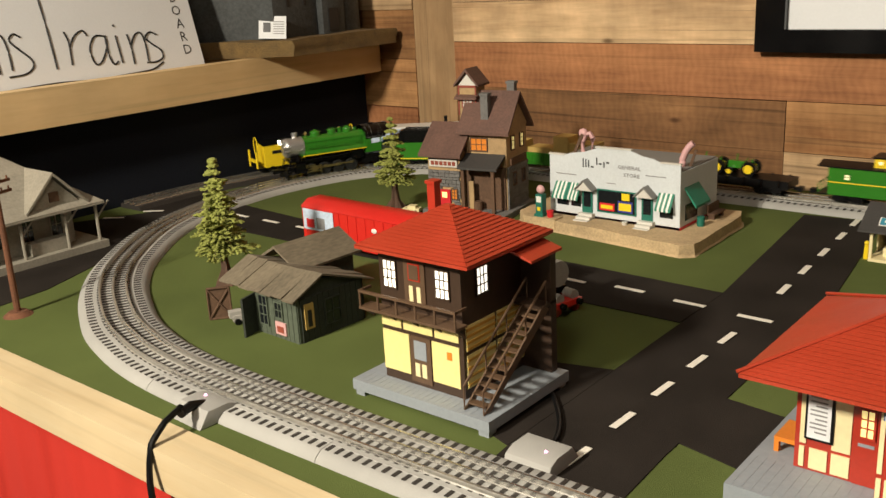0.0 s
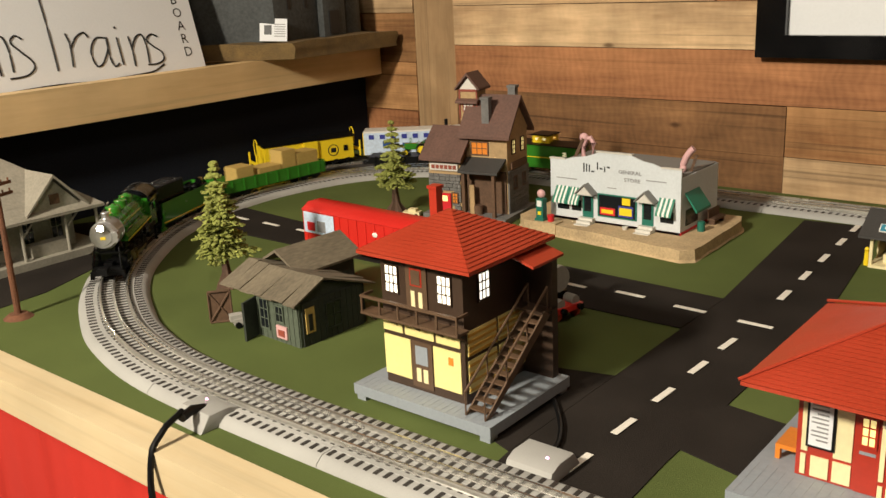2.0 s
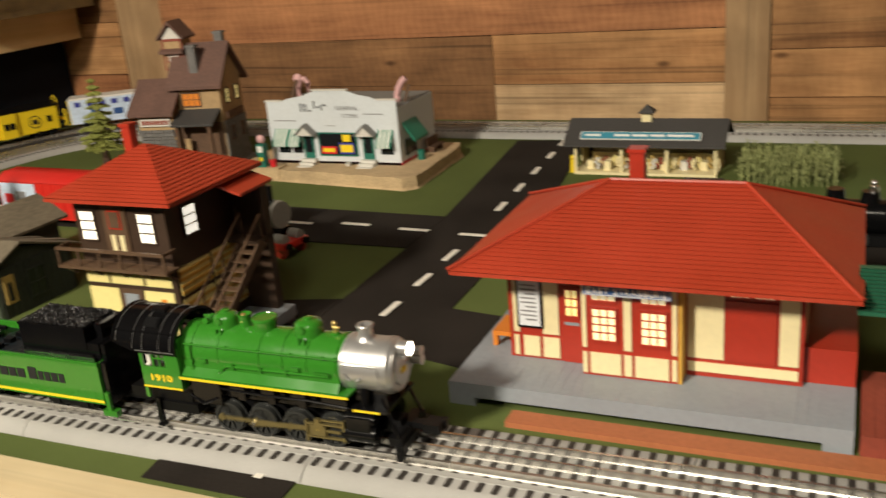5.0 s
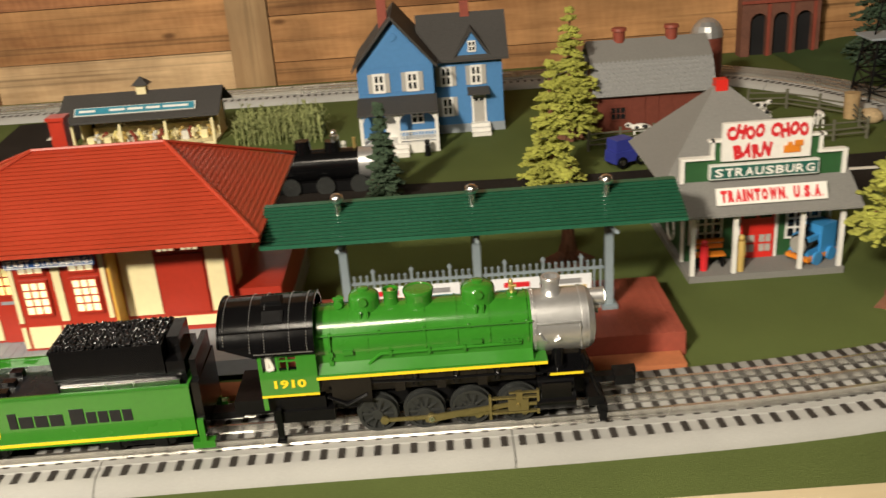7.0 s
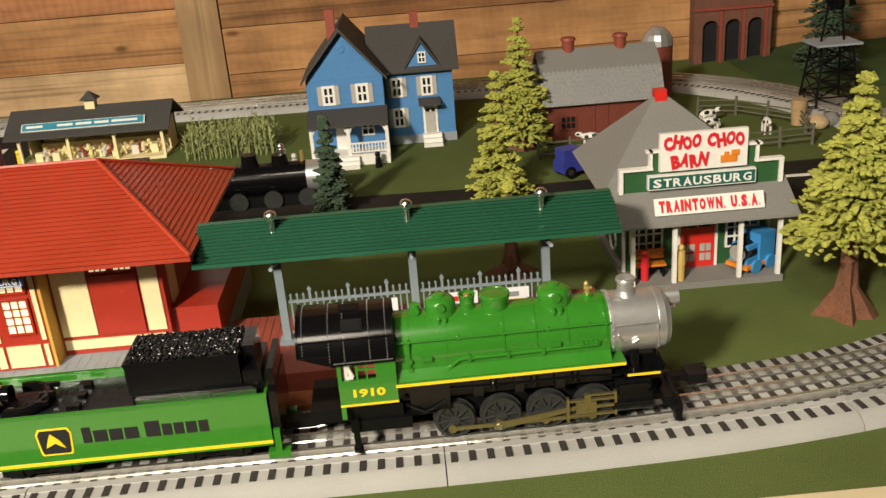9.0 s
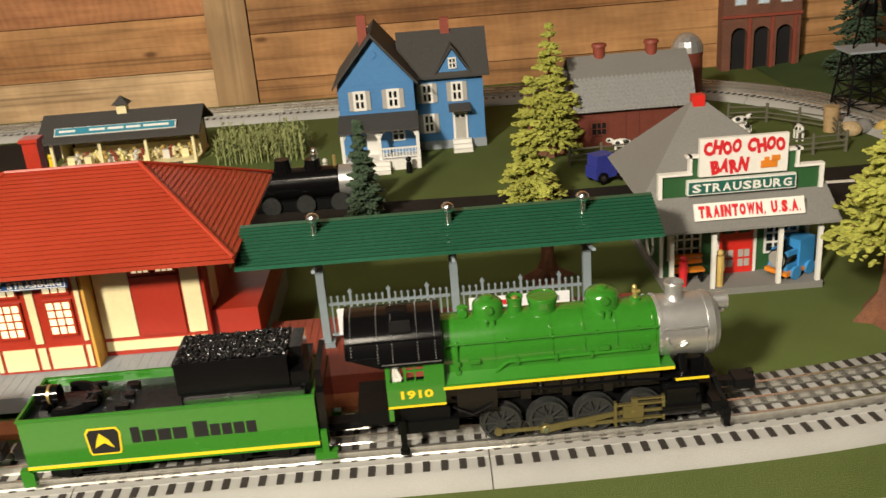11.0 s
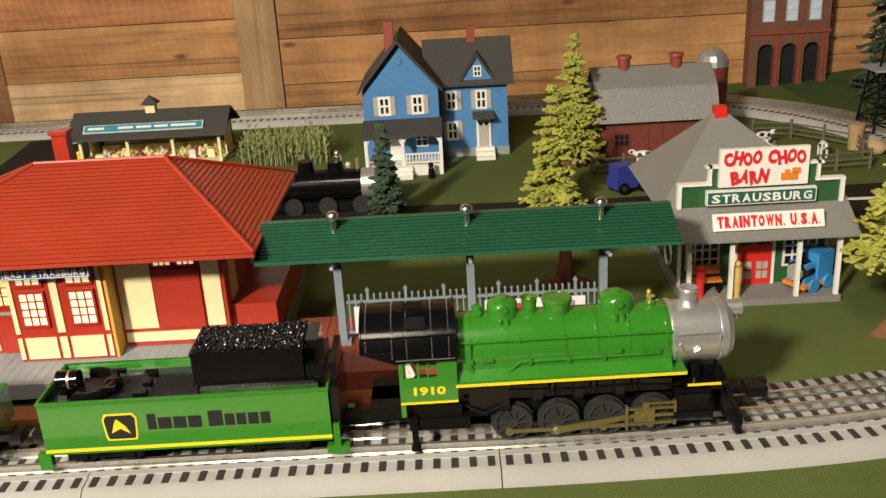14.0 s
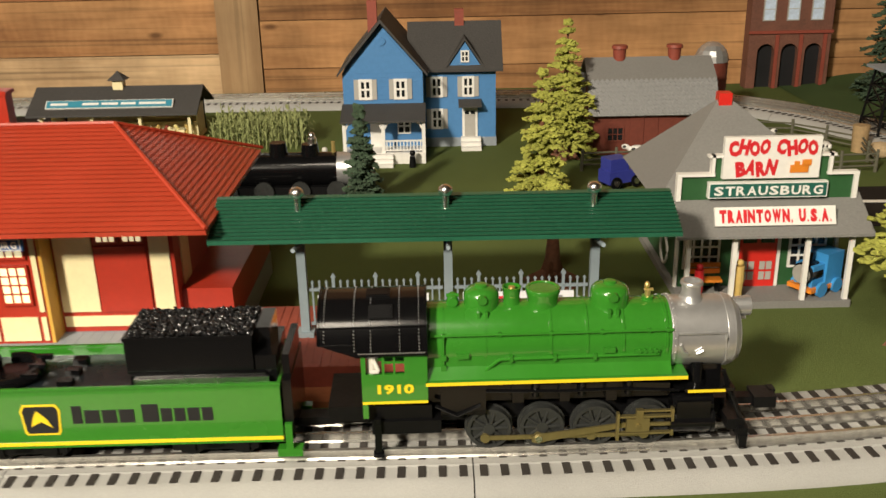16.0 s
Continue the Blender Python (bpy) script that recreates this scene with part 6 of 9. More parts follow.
# ---- railway station ----
def station():
    t = thing("railway_station", pose(0.244, 1.235, 0), "red and cream model railway station with hip roof", "model building")
    part("base", boxes([(-0.152, 0.150, -0.116, 0.10, 0.0075, 0.020), (-0.152, -0.13, -0.116, 0.10, 0, 0.0075), (0.13, 0.150, -0.116, 0.10, 0, 0.0075), (-0.05, 0.05, -0.09, 0.10, 0, 0.0075)], 0.001), GREY_BASE, t, "blue-grey plastic platform base")
    bm = fresh()
    for i in range(38):
        bx(bm, -0.148 + 0.0078 * i, -0.1462 + 0.0078 * i, -0.114, -0.060, 0.020, 0.0202)
    part("base_ribs", bm, GREY_BASE, t)
    x0, x1, y0, y1, top = -0.117, 0.113, -0.060, 0.070, 0.1090
    part("wall", boxes([(x0, x1, y0, y1, 0.0202, top)], 0.0006), RED_TRIM, t, "glossy red walls")
    bay = part("bay", boxes([(-0.050, 0.025, y0 - 0.018, y0, 0.0202, top)], 0.0006), RED_TRIM, t)
    part("bay_corner", boxes([(0.0252, 0.0275, y0 - 0.018, y0, 0.0202, top)]), OCHRE, bay)

    def panel(a, b, y, c, d, m=CREAM):
        part("panel", box(a, b, y - 0.0012, y, c, d, 0.0004), m, t)

    # left wall field
    panel(x0 + 0.004, -0.108, y0, 0.0435, 0.104)
    panel(-0.088, -0.074, y0, 0.0435, 0.104)
    panel(x0 + 0.004, -0.109, y0, 0.0225, 0.0405)
    panel(-0.105, -0.091, y0, 0.0225, 0.0405)
    panel(-0.088, -0.074, y0, 0.0225, 0.0405)
    board = part("timetable", box(-0.109, -0.087, y0 - 0.003, y0, 0.049, 0.094, 0.0006), BLACK_MATT, t, "framed timetable board")
    part("sheet", box(-0.107, -0.089, y0 - 0.0036, y0 - 0.003, 0.051, 0.092), PAPER, board)
    for k in range(9):
        part("print_line", box(-0.105 + 0.004 * (k % 3 == 0), -0.092, y0 - 0.0040, y0 - 0.0036, 0.056 + 0.0038 * k, 0.0573 + 0.0038 * k), PRINT, board)
    door = part("door", box(-0.071, -0.054, y0 - 0.0016, y0, 0.0205, 0.089, 0.0005), RED_TRIM, t)
    window(door, pose(-0.0625, y0 - 0.0016, 0.061), 0.013, 0.026, 2, 3, RED_TRIM, LIT_Y)
    part("mail_slot", box(-0.0685, -0.0565, y0 - 0.0024, y0 - 0.0016, 0.054, 0.0565), GREY_BASE, door)
    window(t, pose(-0.0625, y0, 0.0925), 0.015, 0.010, 3, 1, RED_TRIM, LIT_Y)
    yb = y0 - 0.018
    for x in (-0.032, 0.0065):
        window(t, pose(x, yb, 0.050), 0.0215, 0.030, 3, 4, RED_TRIM, LIT)
        window(t, pose(x, yb, 0.084), 0.0215, 0.0095, 3, 1, RED_TRIM, LIT)
    panel(-0.0495, -0.046, yb, 0.0445, 0.104)
    panel(-0.0165, -0.0105, yb, 0.0445, 0.104)
    panel(0.0205, 0.024, yb, 0.0445, 0.104)
    for a, b in ((-0.0495, -0.046), (-0.0435, -0.019), (-0.0165, -0.0105), (-0.008, 0.018), (0.0205, 0.024)):
        panel(a, b, yb, 0.0225, 0.0405)
    ys = yb - 0.010
    sign = part("station_sign", box(-0.045, 0.022, ys - 0.003, ys, 0.0945, 0.1040, 0.001), SIGN_BLUE, t, "blue sign with pale border hung under the eaves")
    part("border", boxes([(-0.044, 0.021, ys - 0.0034, ys - 0.003, 0.0951, 0.0957), (-0.044, 0.021, ys - 0.0034, ys - 0.003, 0.1028, 0.1034), (-0.044, -0.0434, ys - 0.0034, ys - 0.003, 0.0957, 0.1028), (0.0204, 0.021, ys - 0.0034, ys - 0.003, 0.0957, 0.1028)]), WHITE, sign)
    sign_letters("EAST STRASBURG", 0.0052, 0.0610, WHITE, sign, pose(-0.0115, ys - 0.0034, 0.0992), 0.03)
    for x in (-0.040, 0.013):
        part("hanger", box(x - 0.0008, x + 0.0008, ys - 0.002, ys - 0.001, 0.1040, 0.1100), BLACK_MATT, sign)
    # freight end
    panel(0.029, 0.056, y0, 0.036, 0.106)
    panel(0.096, 0.110, y0, 0.036, 0.106)
    panel(0.029, 0.110, y0, 0.0245, 0.0325)
    fd = part("freight_door", box(0.0575, 0.094, y0 - 0.0020, y0, 0.036, 0.0860, 0.0006), RED_TRIM, t)
    window(t, pose(0.0665, y0, 0.0875), 0.0165, 0.0078, 3, 1, RED_TRIM, LIT)
    window(t, pose(0.0850, y0, 0.0875), 0.0165, 0.0078, 3, 1, RED_TRIM, LIT)
    part("panel", box(x1, x1 + 0.0012, -0.045, -0.025, 0.050, 0.104), CREAM, t)
    part("panel", box(x1, x1 + 0.0012, 0.03, 0.065, 0.050, 0.104), CREAM, t)
    bm = fresh()
    prism(bm, [(-0.052, 0.0202), (0.098, 0.0202), (0.098, 0.049), (-0.052, 0.049)], "x", x1, 0.1495)
    part("loading_ramp", bm, RED_TRIM, t, "red loading dock beside the freight end")
    part("bench", boxes([(x0 - 0.022, x0, -0.045, -0.010, 0.030, 0.034), (x0 - 0.022, x0 - 0.018, -0.045, -0.040, 0.0202, 0.030), (x0 - 0.004, x0, -0.045, -0.010, 0.0202, 0.047)], 0.0008), ORANGE, t)
    bm = fresh()
    hip(bm, -0.147, 0.150, -0.108, 0.096, 0.1125, -0.043, 0.064, -0.002, 0.1595, 24)
    part("roof", bm, RED_ROOF, t, "red shingled hip roof")
    bm = fresh()
    for a, b in (((-0.149, -0.107, 0.1135), (-0.043, -0.002, 0.1605)), ((0.150, -0.107, 0.1135), (0.064, -0.002, 0.1605)), ((-0.149, 0.102, 0.1135), (-0.043, -0.002, 0.1605)), ((0.150, 0.102, 0.1135), (0.064, -0.002, 0.1605)), ((-0.043, -0.002, 0.1605), (0.064, -0.002, 0.1605))):
        tube(bm, [a, b], 0.0016, 6)
    part("ridge_cap", bm, RED_ROOF, t)
    part("chimney", boxes([(-0.030, -0.018, 0.010, 0.022, 0.150, 0.1800), (-0.0315, -0.0165, 0.0085, 0.0235, 0.1800, 0.1830)], 0.0005), RED_TRIM, t)


station()


# ---- platform with canopy ----
def picket(low, top, w, tip):
    """A flat fence picket with a spear point."""
    bm = boxes([(-w, w, -0.0010, 0.0010, low, top - tip)])
    prism(bm, [(-w * 1.9, top - tip * 0.75), (0, top), (w * 1.9, top - tip * 0.75), (0, top - tip * 1.15)], "y", -0.0008, 0.0008)
    return finish(bm, "picket", GREY_POST)


PICKET = (picket(0.0270, 0.0612, 0.0006, 0.0022), picket(0.0225, 0.0665, 0.0010, 0.0042))


def platform():
    t = thing("platform_canopy", pose(0.548, 1.162, 0), "station platform with a long dark green canopy roof", "model platform")
    part("deck", boxes([(-0.150, 0.152, -0.048, 0.052, 0.0, 0.0195)], 0.0015), BRICK_RED, t, "brick red platform deck")
    bm = fresh()
    for i in range(48):
        bx(bm, -0.149 + 0.00625 * i, -0.1475 + 0.00625 * i, -0.047, 0.051, 0.0195, 0.0200)
    part("deck_ribs", bm, BRICK_RED, t)
    for x in (-0.100, 0.002, 0.104):
        post = part("post", boxes([(x - 0.003, x + 0.003, -0.001, 0.005, 0.0195, 0.105), (x - 0.006, x + 0.006, -0.004, 0.008, 0.0195, 0.023)], 0.0006), GREY_POST, t)
        bm = fresh()
        rod(bm, (x, -0.030, 0.0955), (x, 0.002, 0.088), 0.0016, None, 6)
        rod(bm, (x, 0.034, 0.0955), (x, 0.002, 0.088), 0.0016, None, 6)
        part("brace", bm, GREY_POST, post)
    bm = fresh()
    x0, x1, ya, yb, ze, zr = -0.157, 0.157, -0.025, 0.056, 0.1005, 0.1180
    for y, sgn in ((ya, 1), (yb, -1)):
        mid = 0.016
        for k in range(12):
            p, q = y + (mid - y) * k / 12, y + (mid - y) * (k + 1) / 12
            za, zb = ze + (zr - ze) * k / 12, ze + (zr - ze) * (k + 1) / 12
            pu, zu = p + (q - p) * 0.35, za + (zb - za) * 0.35
            vs = [bm.verts.new(v) for v in ((x0, pu, zu), (x1, pu, zu), (x1, p, za + 0.0018), (x0, p, za + 0.0018), (x1, q, zb + 0.0004), (x0, q, zb + 0.0004))]
            bm.faces.new((vs[0], vs[1], vs[2], vs[3]))
            bm.faces.new((vs[3], vs[2], vs[4], vs[5]))
    prism(bm, [(ya, ze - 0.002), (0.016, zr - 0.002), (yb, ze - 0.002), (yb, ze), (0.016, zr), (ya, ze)], "x", x0, x1)
    part("canopy_roof", bm, GREEN_ROOF, t, "dark green ribbed canopy roof")
    for x in (-0.100, 0.001, 0.102):
        bm = fresh()
        rod(bm, (x, 0.003, 0.110), (x, 0.003, 0.1210), 0.0024, None, 12)
        ball(bm, (x, 0.003, 0.1250), 0.0052, (1, 1, 0.85))
        part("roof_vent", bm, CHROME, t, "polished round roof vent")
    for xa, xb in ((-0.096, -0.002), (0.006, 0.100)):
        rail = fresh()
        bx(rail, xa, xb, 0.0015, 0.0035, 0.027, 0.029)
        bx(rail, xa, xb, 0.0015, 0.0035, 0.053, 0.055)
        fence = part("fence", rail, GREY_POST, t, "grey spear-top fence")
        n = 19
        for k in range(n):
            part("picket", PICKET[k % 6 == 3], None, fence, m=pose(xa + (xb - xa) * (k + 0.5) / n, 0.0025, 0))
        for k, mm in enumerate((ORANGE, SIGN_TEAL)):
            a = xa + 0.012 + k * 0.040
            ad = part("poster", box(a - 0.006, a + 0.032, -0.0005, 0.0010, 0.0285, 0.0505), PAPER, t, "small printed poster")
            part("picture_patch", box(a - 0.002, a + 0.028, -0.0009, -0.0005, 0.0305, 0.0415), mm if xa < 0 else (CC_GREEN if k == 0 else TAN), ad)
            part("print_bar", box(a + 0.004, a + 0.024, -0.0009, -0.0005, 0.0435, 0.0475), SIGN_RED if k == 0 else PRINT, ad)
    walk_bm = boxes([(-0.40, 0.148, -0.068, -0.0485, 0.0, 0.0045)], 0.001)
    solid("brick_walk", walk_bm, mat("orange_brick", (0.40, 0.135, 0.055), 0.7, vary=0.15), "orange brick strip along the track", "pavement", kind="structure", m=pose(0.548, 1.162, 0))


platform()


# ---- barn-front shop ----
def toy_engine(name, m, body, trim, label, s=1.0):
    t = thing(name, m @ Matrix.Scale(s, 4), label, "toy engine")
    part("body", boxes([(-0.020, 0.000, -0.0105, 0.0105, 0.008, 0.034), (0.0, 0.014, -0.0085, 0.0085, 0.008, 0.026)], 0.0012), body, t)
    part("bumper", boxes([(-0.022, 0.018, -0.0115, 0.0115, 0.005, 0.0085)], 0.0008), trim, t)
    bm = fresh()
    rod(bm, (0.002, 0, 0.0185), (0.0165, 0, 0.0185), 0.0092, None, 20)
    part("boiler", bm, BLACK if trim is ORANGE else body, t)
    bm = fresh()
    rod(bm, (0.0165, 0, 0.0185), (0.0180, 0, 0.0185), 0.0078, None, 20)
    part("front_disc", bm, DULL_FACE, t, "plain pale grey front disc")
    bm = fresh()
    rod(bm, (0.009, 0, 0.026), (0.009, 0, 0.0345), 0.0028, None, 12)
    part("chimney", bm, BLACK, t)
    wm = finish_wheel = None
    for x in (-0.013, 0.006):
        for sgn in (-1, 1):
            bm = fresh()
            rod(bm, (x, sgn * 0.0105, 0.0062), (x, sgn * 0.0130, 0.0062), 0.0062, None, 16)
            part("wheel", bm, body, t)
    return t


def barn_shop():
    t = thing("barn_front_shop", pose(0.802, 1.235, 0), "green and white shop with a tall sign front", "model building")
    part("base", box(-0.067, 0.067, 0.0, 0.165, 0.0, 0.006, 0.0008), GREY_ROOF, t)
    y = 0.034
    part("wall", box(-0.062, 0.062, y, 0.150, 0.006, 0.082), CC_GREEN, t, "dark green walls")
    bm = fresh()
    v = [bm.verts.new(p) for p in ((-0.085, 0.030, 0.080), (0.075, 0.030, 0.080), (0.075, 0.172, 0.080), (-0.085, 0.172, 0.080), (-0.018, 0.112, 0.146), (-0.008, 0.112, 0.146))]
    for f in ((0, 1, 5, 4), (1, 2, 5), (2, 3, 4, 5), (3, 0, 4), (3, 2, 1, 0)):
        bm.faces.new([v[i] for i in f])
    part("roof", bm, GREY_ROOF, t, "plain grey hip roof")
    part("chimney", box(-0.019, -0.008, 0.106, 0.117, 0.138, 0.1515, 0.0006), RED_CAR, t)
    bm = fresh()
    prism(bm, [(-0.007, 0.0620), (y, 0.0860), (y, 0.0875), (-0.007, 0.0640)], "x", -0.076, 0.076)
    part("porch_roof", bm, GREY_ROOF, t)
    for x in (-0.064, -0.028, 0.029, 0.063):
        part("post", box(x - 0.0018, x + 0.0018, 0.0015, 0.005, 0.006, 0.066), WHITE, t)
    for x in (-0.066, 0.0635):
        part("corner_board", box(x, x + 0.0025, y - 0.001, y + 0.003, 0.006, 0.082), WHITE, t)
    # false front
    bm = fresh()
    prism(bm, [(-0.069, 0.083), (0.069, 0.083), (0.069, 0.103), (0.047, 0.103), (0.047, 0.118), (-0.043, 0.118), (-0.043, 0.103), (-0.069, 0.103)], "y", 0.0265, 0.0295)
    ff = part("false_front", bm, CC_GREEN, t, "green stepped sign front with white edges")
    edges = [(-0.071, -0.042, 0.0235, 0.030, 0.103, 0.1052), (0.046, 0.071, 0.0235, 0.030, 0.103, 0.1052), (-0.045, -0.0425, 0.0235, 0.030, 0.1052, 0.120), (0.0465, 0.049, 0.0235, 0.030, 0.1052, 0.120), (-0.071, -0.0675, 0.0240, 0.030, 0.083, 0.103), (0.0675, 0.071, 0.0240, 0.030, 0.083, 0.103), (-0.0475, -0.036, 0.0235, 0.030, 0.1180, 0.1200), (0.040, 0.0515, 0.0235, 0.030, 0.1180, 0.1200)]
    part("white_edge", boxes(edges), WHITE, ff)
    s1 = part("upper_sign", box(-0.037, 0.038, 0.0215, 0.0262, 0.1015, 0.1345, 0.0006), WHITE, t, "white sign with red letters")
    sign_letters("CHOO CHOO", 0.0125, 0.0690, SIGN_RED, s1, pose(0.0005, 0.0215, 0.1262), 0.07, 9.0)
    sign_letters("BARN", 0.0125, 0.0320, SIGN_RED, s1, pose(-0.0115, 0.0215, 0.1100), 0.07, 9.0)
    part("engine_picture", boxes([(0.015, 0.029, 0.0205, 0.0215, 0.1060, 0.1120), (0.018, 0.022, 0.0205, 0.0215, 0.1120, 0.1150), (0.024, 0.031, 0.0205, 0.0215, 0.1115, 0.1162)], 0.0004), ORANGE, s1, "small painted engine picture")
    s2 = part("middle_sign", box(-0.047, 0.046, 0.0205, 0.0260, 0.0860, 0.0985, 0.0006), WHITE, t, "teal sign with white letters")
    part("sign_field", box(-0.0460, 0.0450, 0.0200, 0.0206, 0.0870, 0.0975), SIGN_GREEN, s2)
    sign_letters("STRAUSBURG", 0.0075, 0.0860, WHITE, s2, pose(-0.0005, 0.0199, 0.0922), 0.03)
    s3 = part("lower_sign", box(-0.046, 0.047, -0.0015, 0.0010, -0.0073, 0.0073, 0.0005), WHITE, t, "white sign with red letters", pose(0, 0.0035, 0.0765, -25, 0, 0))
    sign_letters("TRAINTOWN, U.S.A.", 0.0102, 0.0870, SIGN_RED, s3, pose(0.0005, -0.0016, 0), 0.075)
    # shop front
    d = part("door", box(-0.014, 0.016, y - 0.002, y, 0.006, 0.060, 0.0004), RED_CAR, t, "red double door with panes")
    for i in range(2):
        part("upper_pane", box(-0.012 + 0.0145 * i, -0.001 + 0.0145 * i, y - 0.0026, y - 0.002, 0.044, 0.058), PANE_DARK, d)
        for k in range(4):
            part("door_panel", box(-0.0115 + 0.0145 * i + 0.0055 * (k % 2), -0.0070 + 0.0145 * i + 0.0055 * (k % 2), y - 0.0026, y - 0.002, 0.012 + 0.009 * (k // 2), 0.019 + 0.009 * (k // 2)), SHUTTER, d)
    part("door_trim", boxes([(-0.017, -0.0145, y - 0.0022, y, 0.006, 0.063), (0.0165, 0.019, y - 0.0022, y, 0.006, 0.063)]), WHITE, t)
    for x in (-0.045, 0.041):
        window(t, pose(x, y, 0.022), 0.030, 0.038, 4, 4, WHITE, PANE_DARK, bar=0.0018)
    bm = fresh()
    tube(bm, [(-0.0675, 0.066 + 0.012 * math.cos(a), 0.028 + 0.012 * math.sin(a)) for a in np.linspace(0, 2 * math.pi, 20)], 0.0012, 6)
    part("wagon_wheel", bm, OFFWHITE, t)
    # porch furniture
    b = thing("porch_bench", pose(0.758, 1.255, 0.006), "orange wooden bench on the shop porch", "bench")
    part("seat", box(-0.013, 0.013, -0.004, 0.005, 0.0105, 0.0125, 0.0004), ORANGE, b)
    part("backrest", boxes([(-0.013, 0.013, 0.005, 0.007, 0.0150, 0.0190), (-0.013, 0.013, 0.005, 0.007, 0.0205, 0.0240)], 0.0004), ORANGE, b)
    for x in (-0.012, 0.010):
        part("leg", box(x, x + 0.002, -0.003, 0.007, 0.0, 0.0105), BLACK_MATT, b)
    for x, y2, mm, h, lab in ((0.751, 1.2480, SIGN_RED, 0.028, "small seated figurine in red by the bench"), (0.781, 1.2420, TAN, 0.034, "small standing figurine in tan and grey")):
        bm = fresh()
        rod(bm, (0, 0, 0.0), (0, 0, h * 0.48), 0.0032, 0.0036, 10)
        rod(bm, (0, 0, h * 0.45), (0, 0, h * 0.83), 0.0042, 0.0034, 10)
        ball(bm, (0, 0, h * 0.91), 0.0030, sub=2)
        solid("figurine", bm, mm, lab, "figurine", m=pose(x, y2, 0.006))
    toy_engine("toy_engine", pose(0.8465, 1.2555, 0.006, 0, 0, -148), BLUE, ORANGE, "plain blue toy engine on the shop porch", 1.0)


barn_shop()


# ---- general store ----
def general_store():
    base = fresh()
    prism(base, [(-0.175, -0.060), (-0.150, -0.085), (0.02, -0.105), (0.150, -0.120), (0.168, -0.105), (0.165, 0.08), (0.155, 0.105), (-0.15, 0.105), (-0.178, 0.06)], "z", 0.0, 0.019)
    bmesh.ops.subdivide_edges(base, edges=base.edges[:], cuts=6, use_grid_fill=True)
    bmesh.ops.triangulate(base, faces=base.faces[:])
    for v in base.verts:
        if v.co.z > 0.001:
            v.co.z += noise.noise(v.co * 45) * 0.0022
            v.co.x *= 0.985
            v.co.y *= 0.975
        v.co.x += noise.noise(v.co * 33 + Vector((4, 0, 0))) * 0.003
    t = thing("general_store", pose(-0.372, 1.808, 0), "white general store with striped awnings on sandy base", "model building")
    part("ground_base", base, SAND, t, "sandy moulded ground base")
    x0, x1, y0, y1, zb = -0.117, 0.116, -0.047, 0.085, 0.0175
    part("wall", box(x0, x1, y0 + 0.002, y1, zb, 0.108), WHITE_WALL, t)
    part("plinth", box(x0 - 0.001, x1 + 0.001, y0 - 0.001, y1 + 0.001, zb - 0.002, zb + 0.0055), SIGN_RED, t)
    bm = fresh()
    prism(bm, [(x0, zb), (x1, zb), (x1, 0.1205), (0.085, 0.1205), (0.070, 0.1260), (0.052, 0.1285), (0.030, 0.136), (-0.025, 0.136), (-0.050, 0.1275), (-0.075, 0.1235), (-0.090, 0.1190), (x0, 0.1190)], "y", y0 - 0.001, y0 + 0.002)
    part("front", bm, WHITE_WALL, t, "white stepped front")
    for a, b, z in ((x0 - 0.001, -0.088, 0.1190), (-0.030, 0.034, 0.136), (0.083, x1 + 0.001, 0.1205)):
        part("cornice", box(a, b, y0 - 0.0025, y0 + 0.004, z, z + 0.002), OFFWHITE, t)
    part("roof", box(x0 + 0.002, x1 - 0.002, y0 + 0.003, y1 - 0.002, 0.108, 0.110), GREY_ROOF, t)
    part("script_bar", boxes([(-0.054, -0.052, y0 - 0.0016, y0 - 0.001, 0.102, 0.117), (-0.049, -0.047, y0 - 0.0016, y0 - 0.001, 0.103, 0.116), (-0.044, -0.042, y0 - 0.0016, y0 - 0.001, 0.103, 0.115), (-0.039, -0.034, y0 - 0.0016, y0 - 0.001, 0.103, 0.1055), (-0.029, -0.027, y0 - 0.0016, y0 - 0.001, 0.108, 0.120), (-0.024, -0.019, y0 - 0.0016, y0 - 0.001, 0.109, 0.1115), (-0.016, -0.014, y0 - 0.0016, y0 - 0.001, 0.105, 0.114), (-0.011, -0.006, y0 - 0.0016, y0 - 0.001, 0.112, 0.1145)], 0.0002), INK, t, "dark script shown as plain bars")
    lettering("store_words", "GENERAL", 0.0062, PRINT, t, pose(0.030, y0 - 0.0012, 0.1085), width=0.040, bold=0.02)
    lettering("store_words", "STORE", 0.0062, PRINT, t, pose(0.034, y0 - 0.0012, 0.0965), width=0.028, bold=0.02)
    part("small_print", boxes([(-0.105, -0.066, y0 - 0.0014, y0 - 0.001, 0.0875, 0.0890), (0.058, 0.092, y0 - 0.0014, y0 - 0.001, 0.0985, 0.1000), (-0.01, 0.006, y0 - 0.0014, y0 - 0.001, 0.0800, 0.0812)]), PRINT, t)
    for x in (-0.045, 0.062):
        d = part("door", box(x - 0.0095, x + 0.0095, y0 - 0.003, y0 - 0.001, 0.0225, 0.066, 0.0004), DOOR_GREEN, t, "teal door")
        part("door_pane", box(x - 0.0065, x + 0.0065, y0 - 0.0036, y0 - 0.003, 0.038, 0.062), PANE_DARK, d)
        bm = fresh()
        gable(bm, x - 0.0165, x + 0.0165, y0 - 0.017, y0 - 0.001, 0.0665, 0.0825, "y", 0.002, 0.001)
        hood = part("door_hood", bm, GREY_ROOF, t)
        bm = fresh()
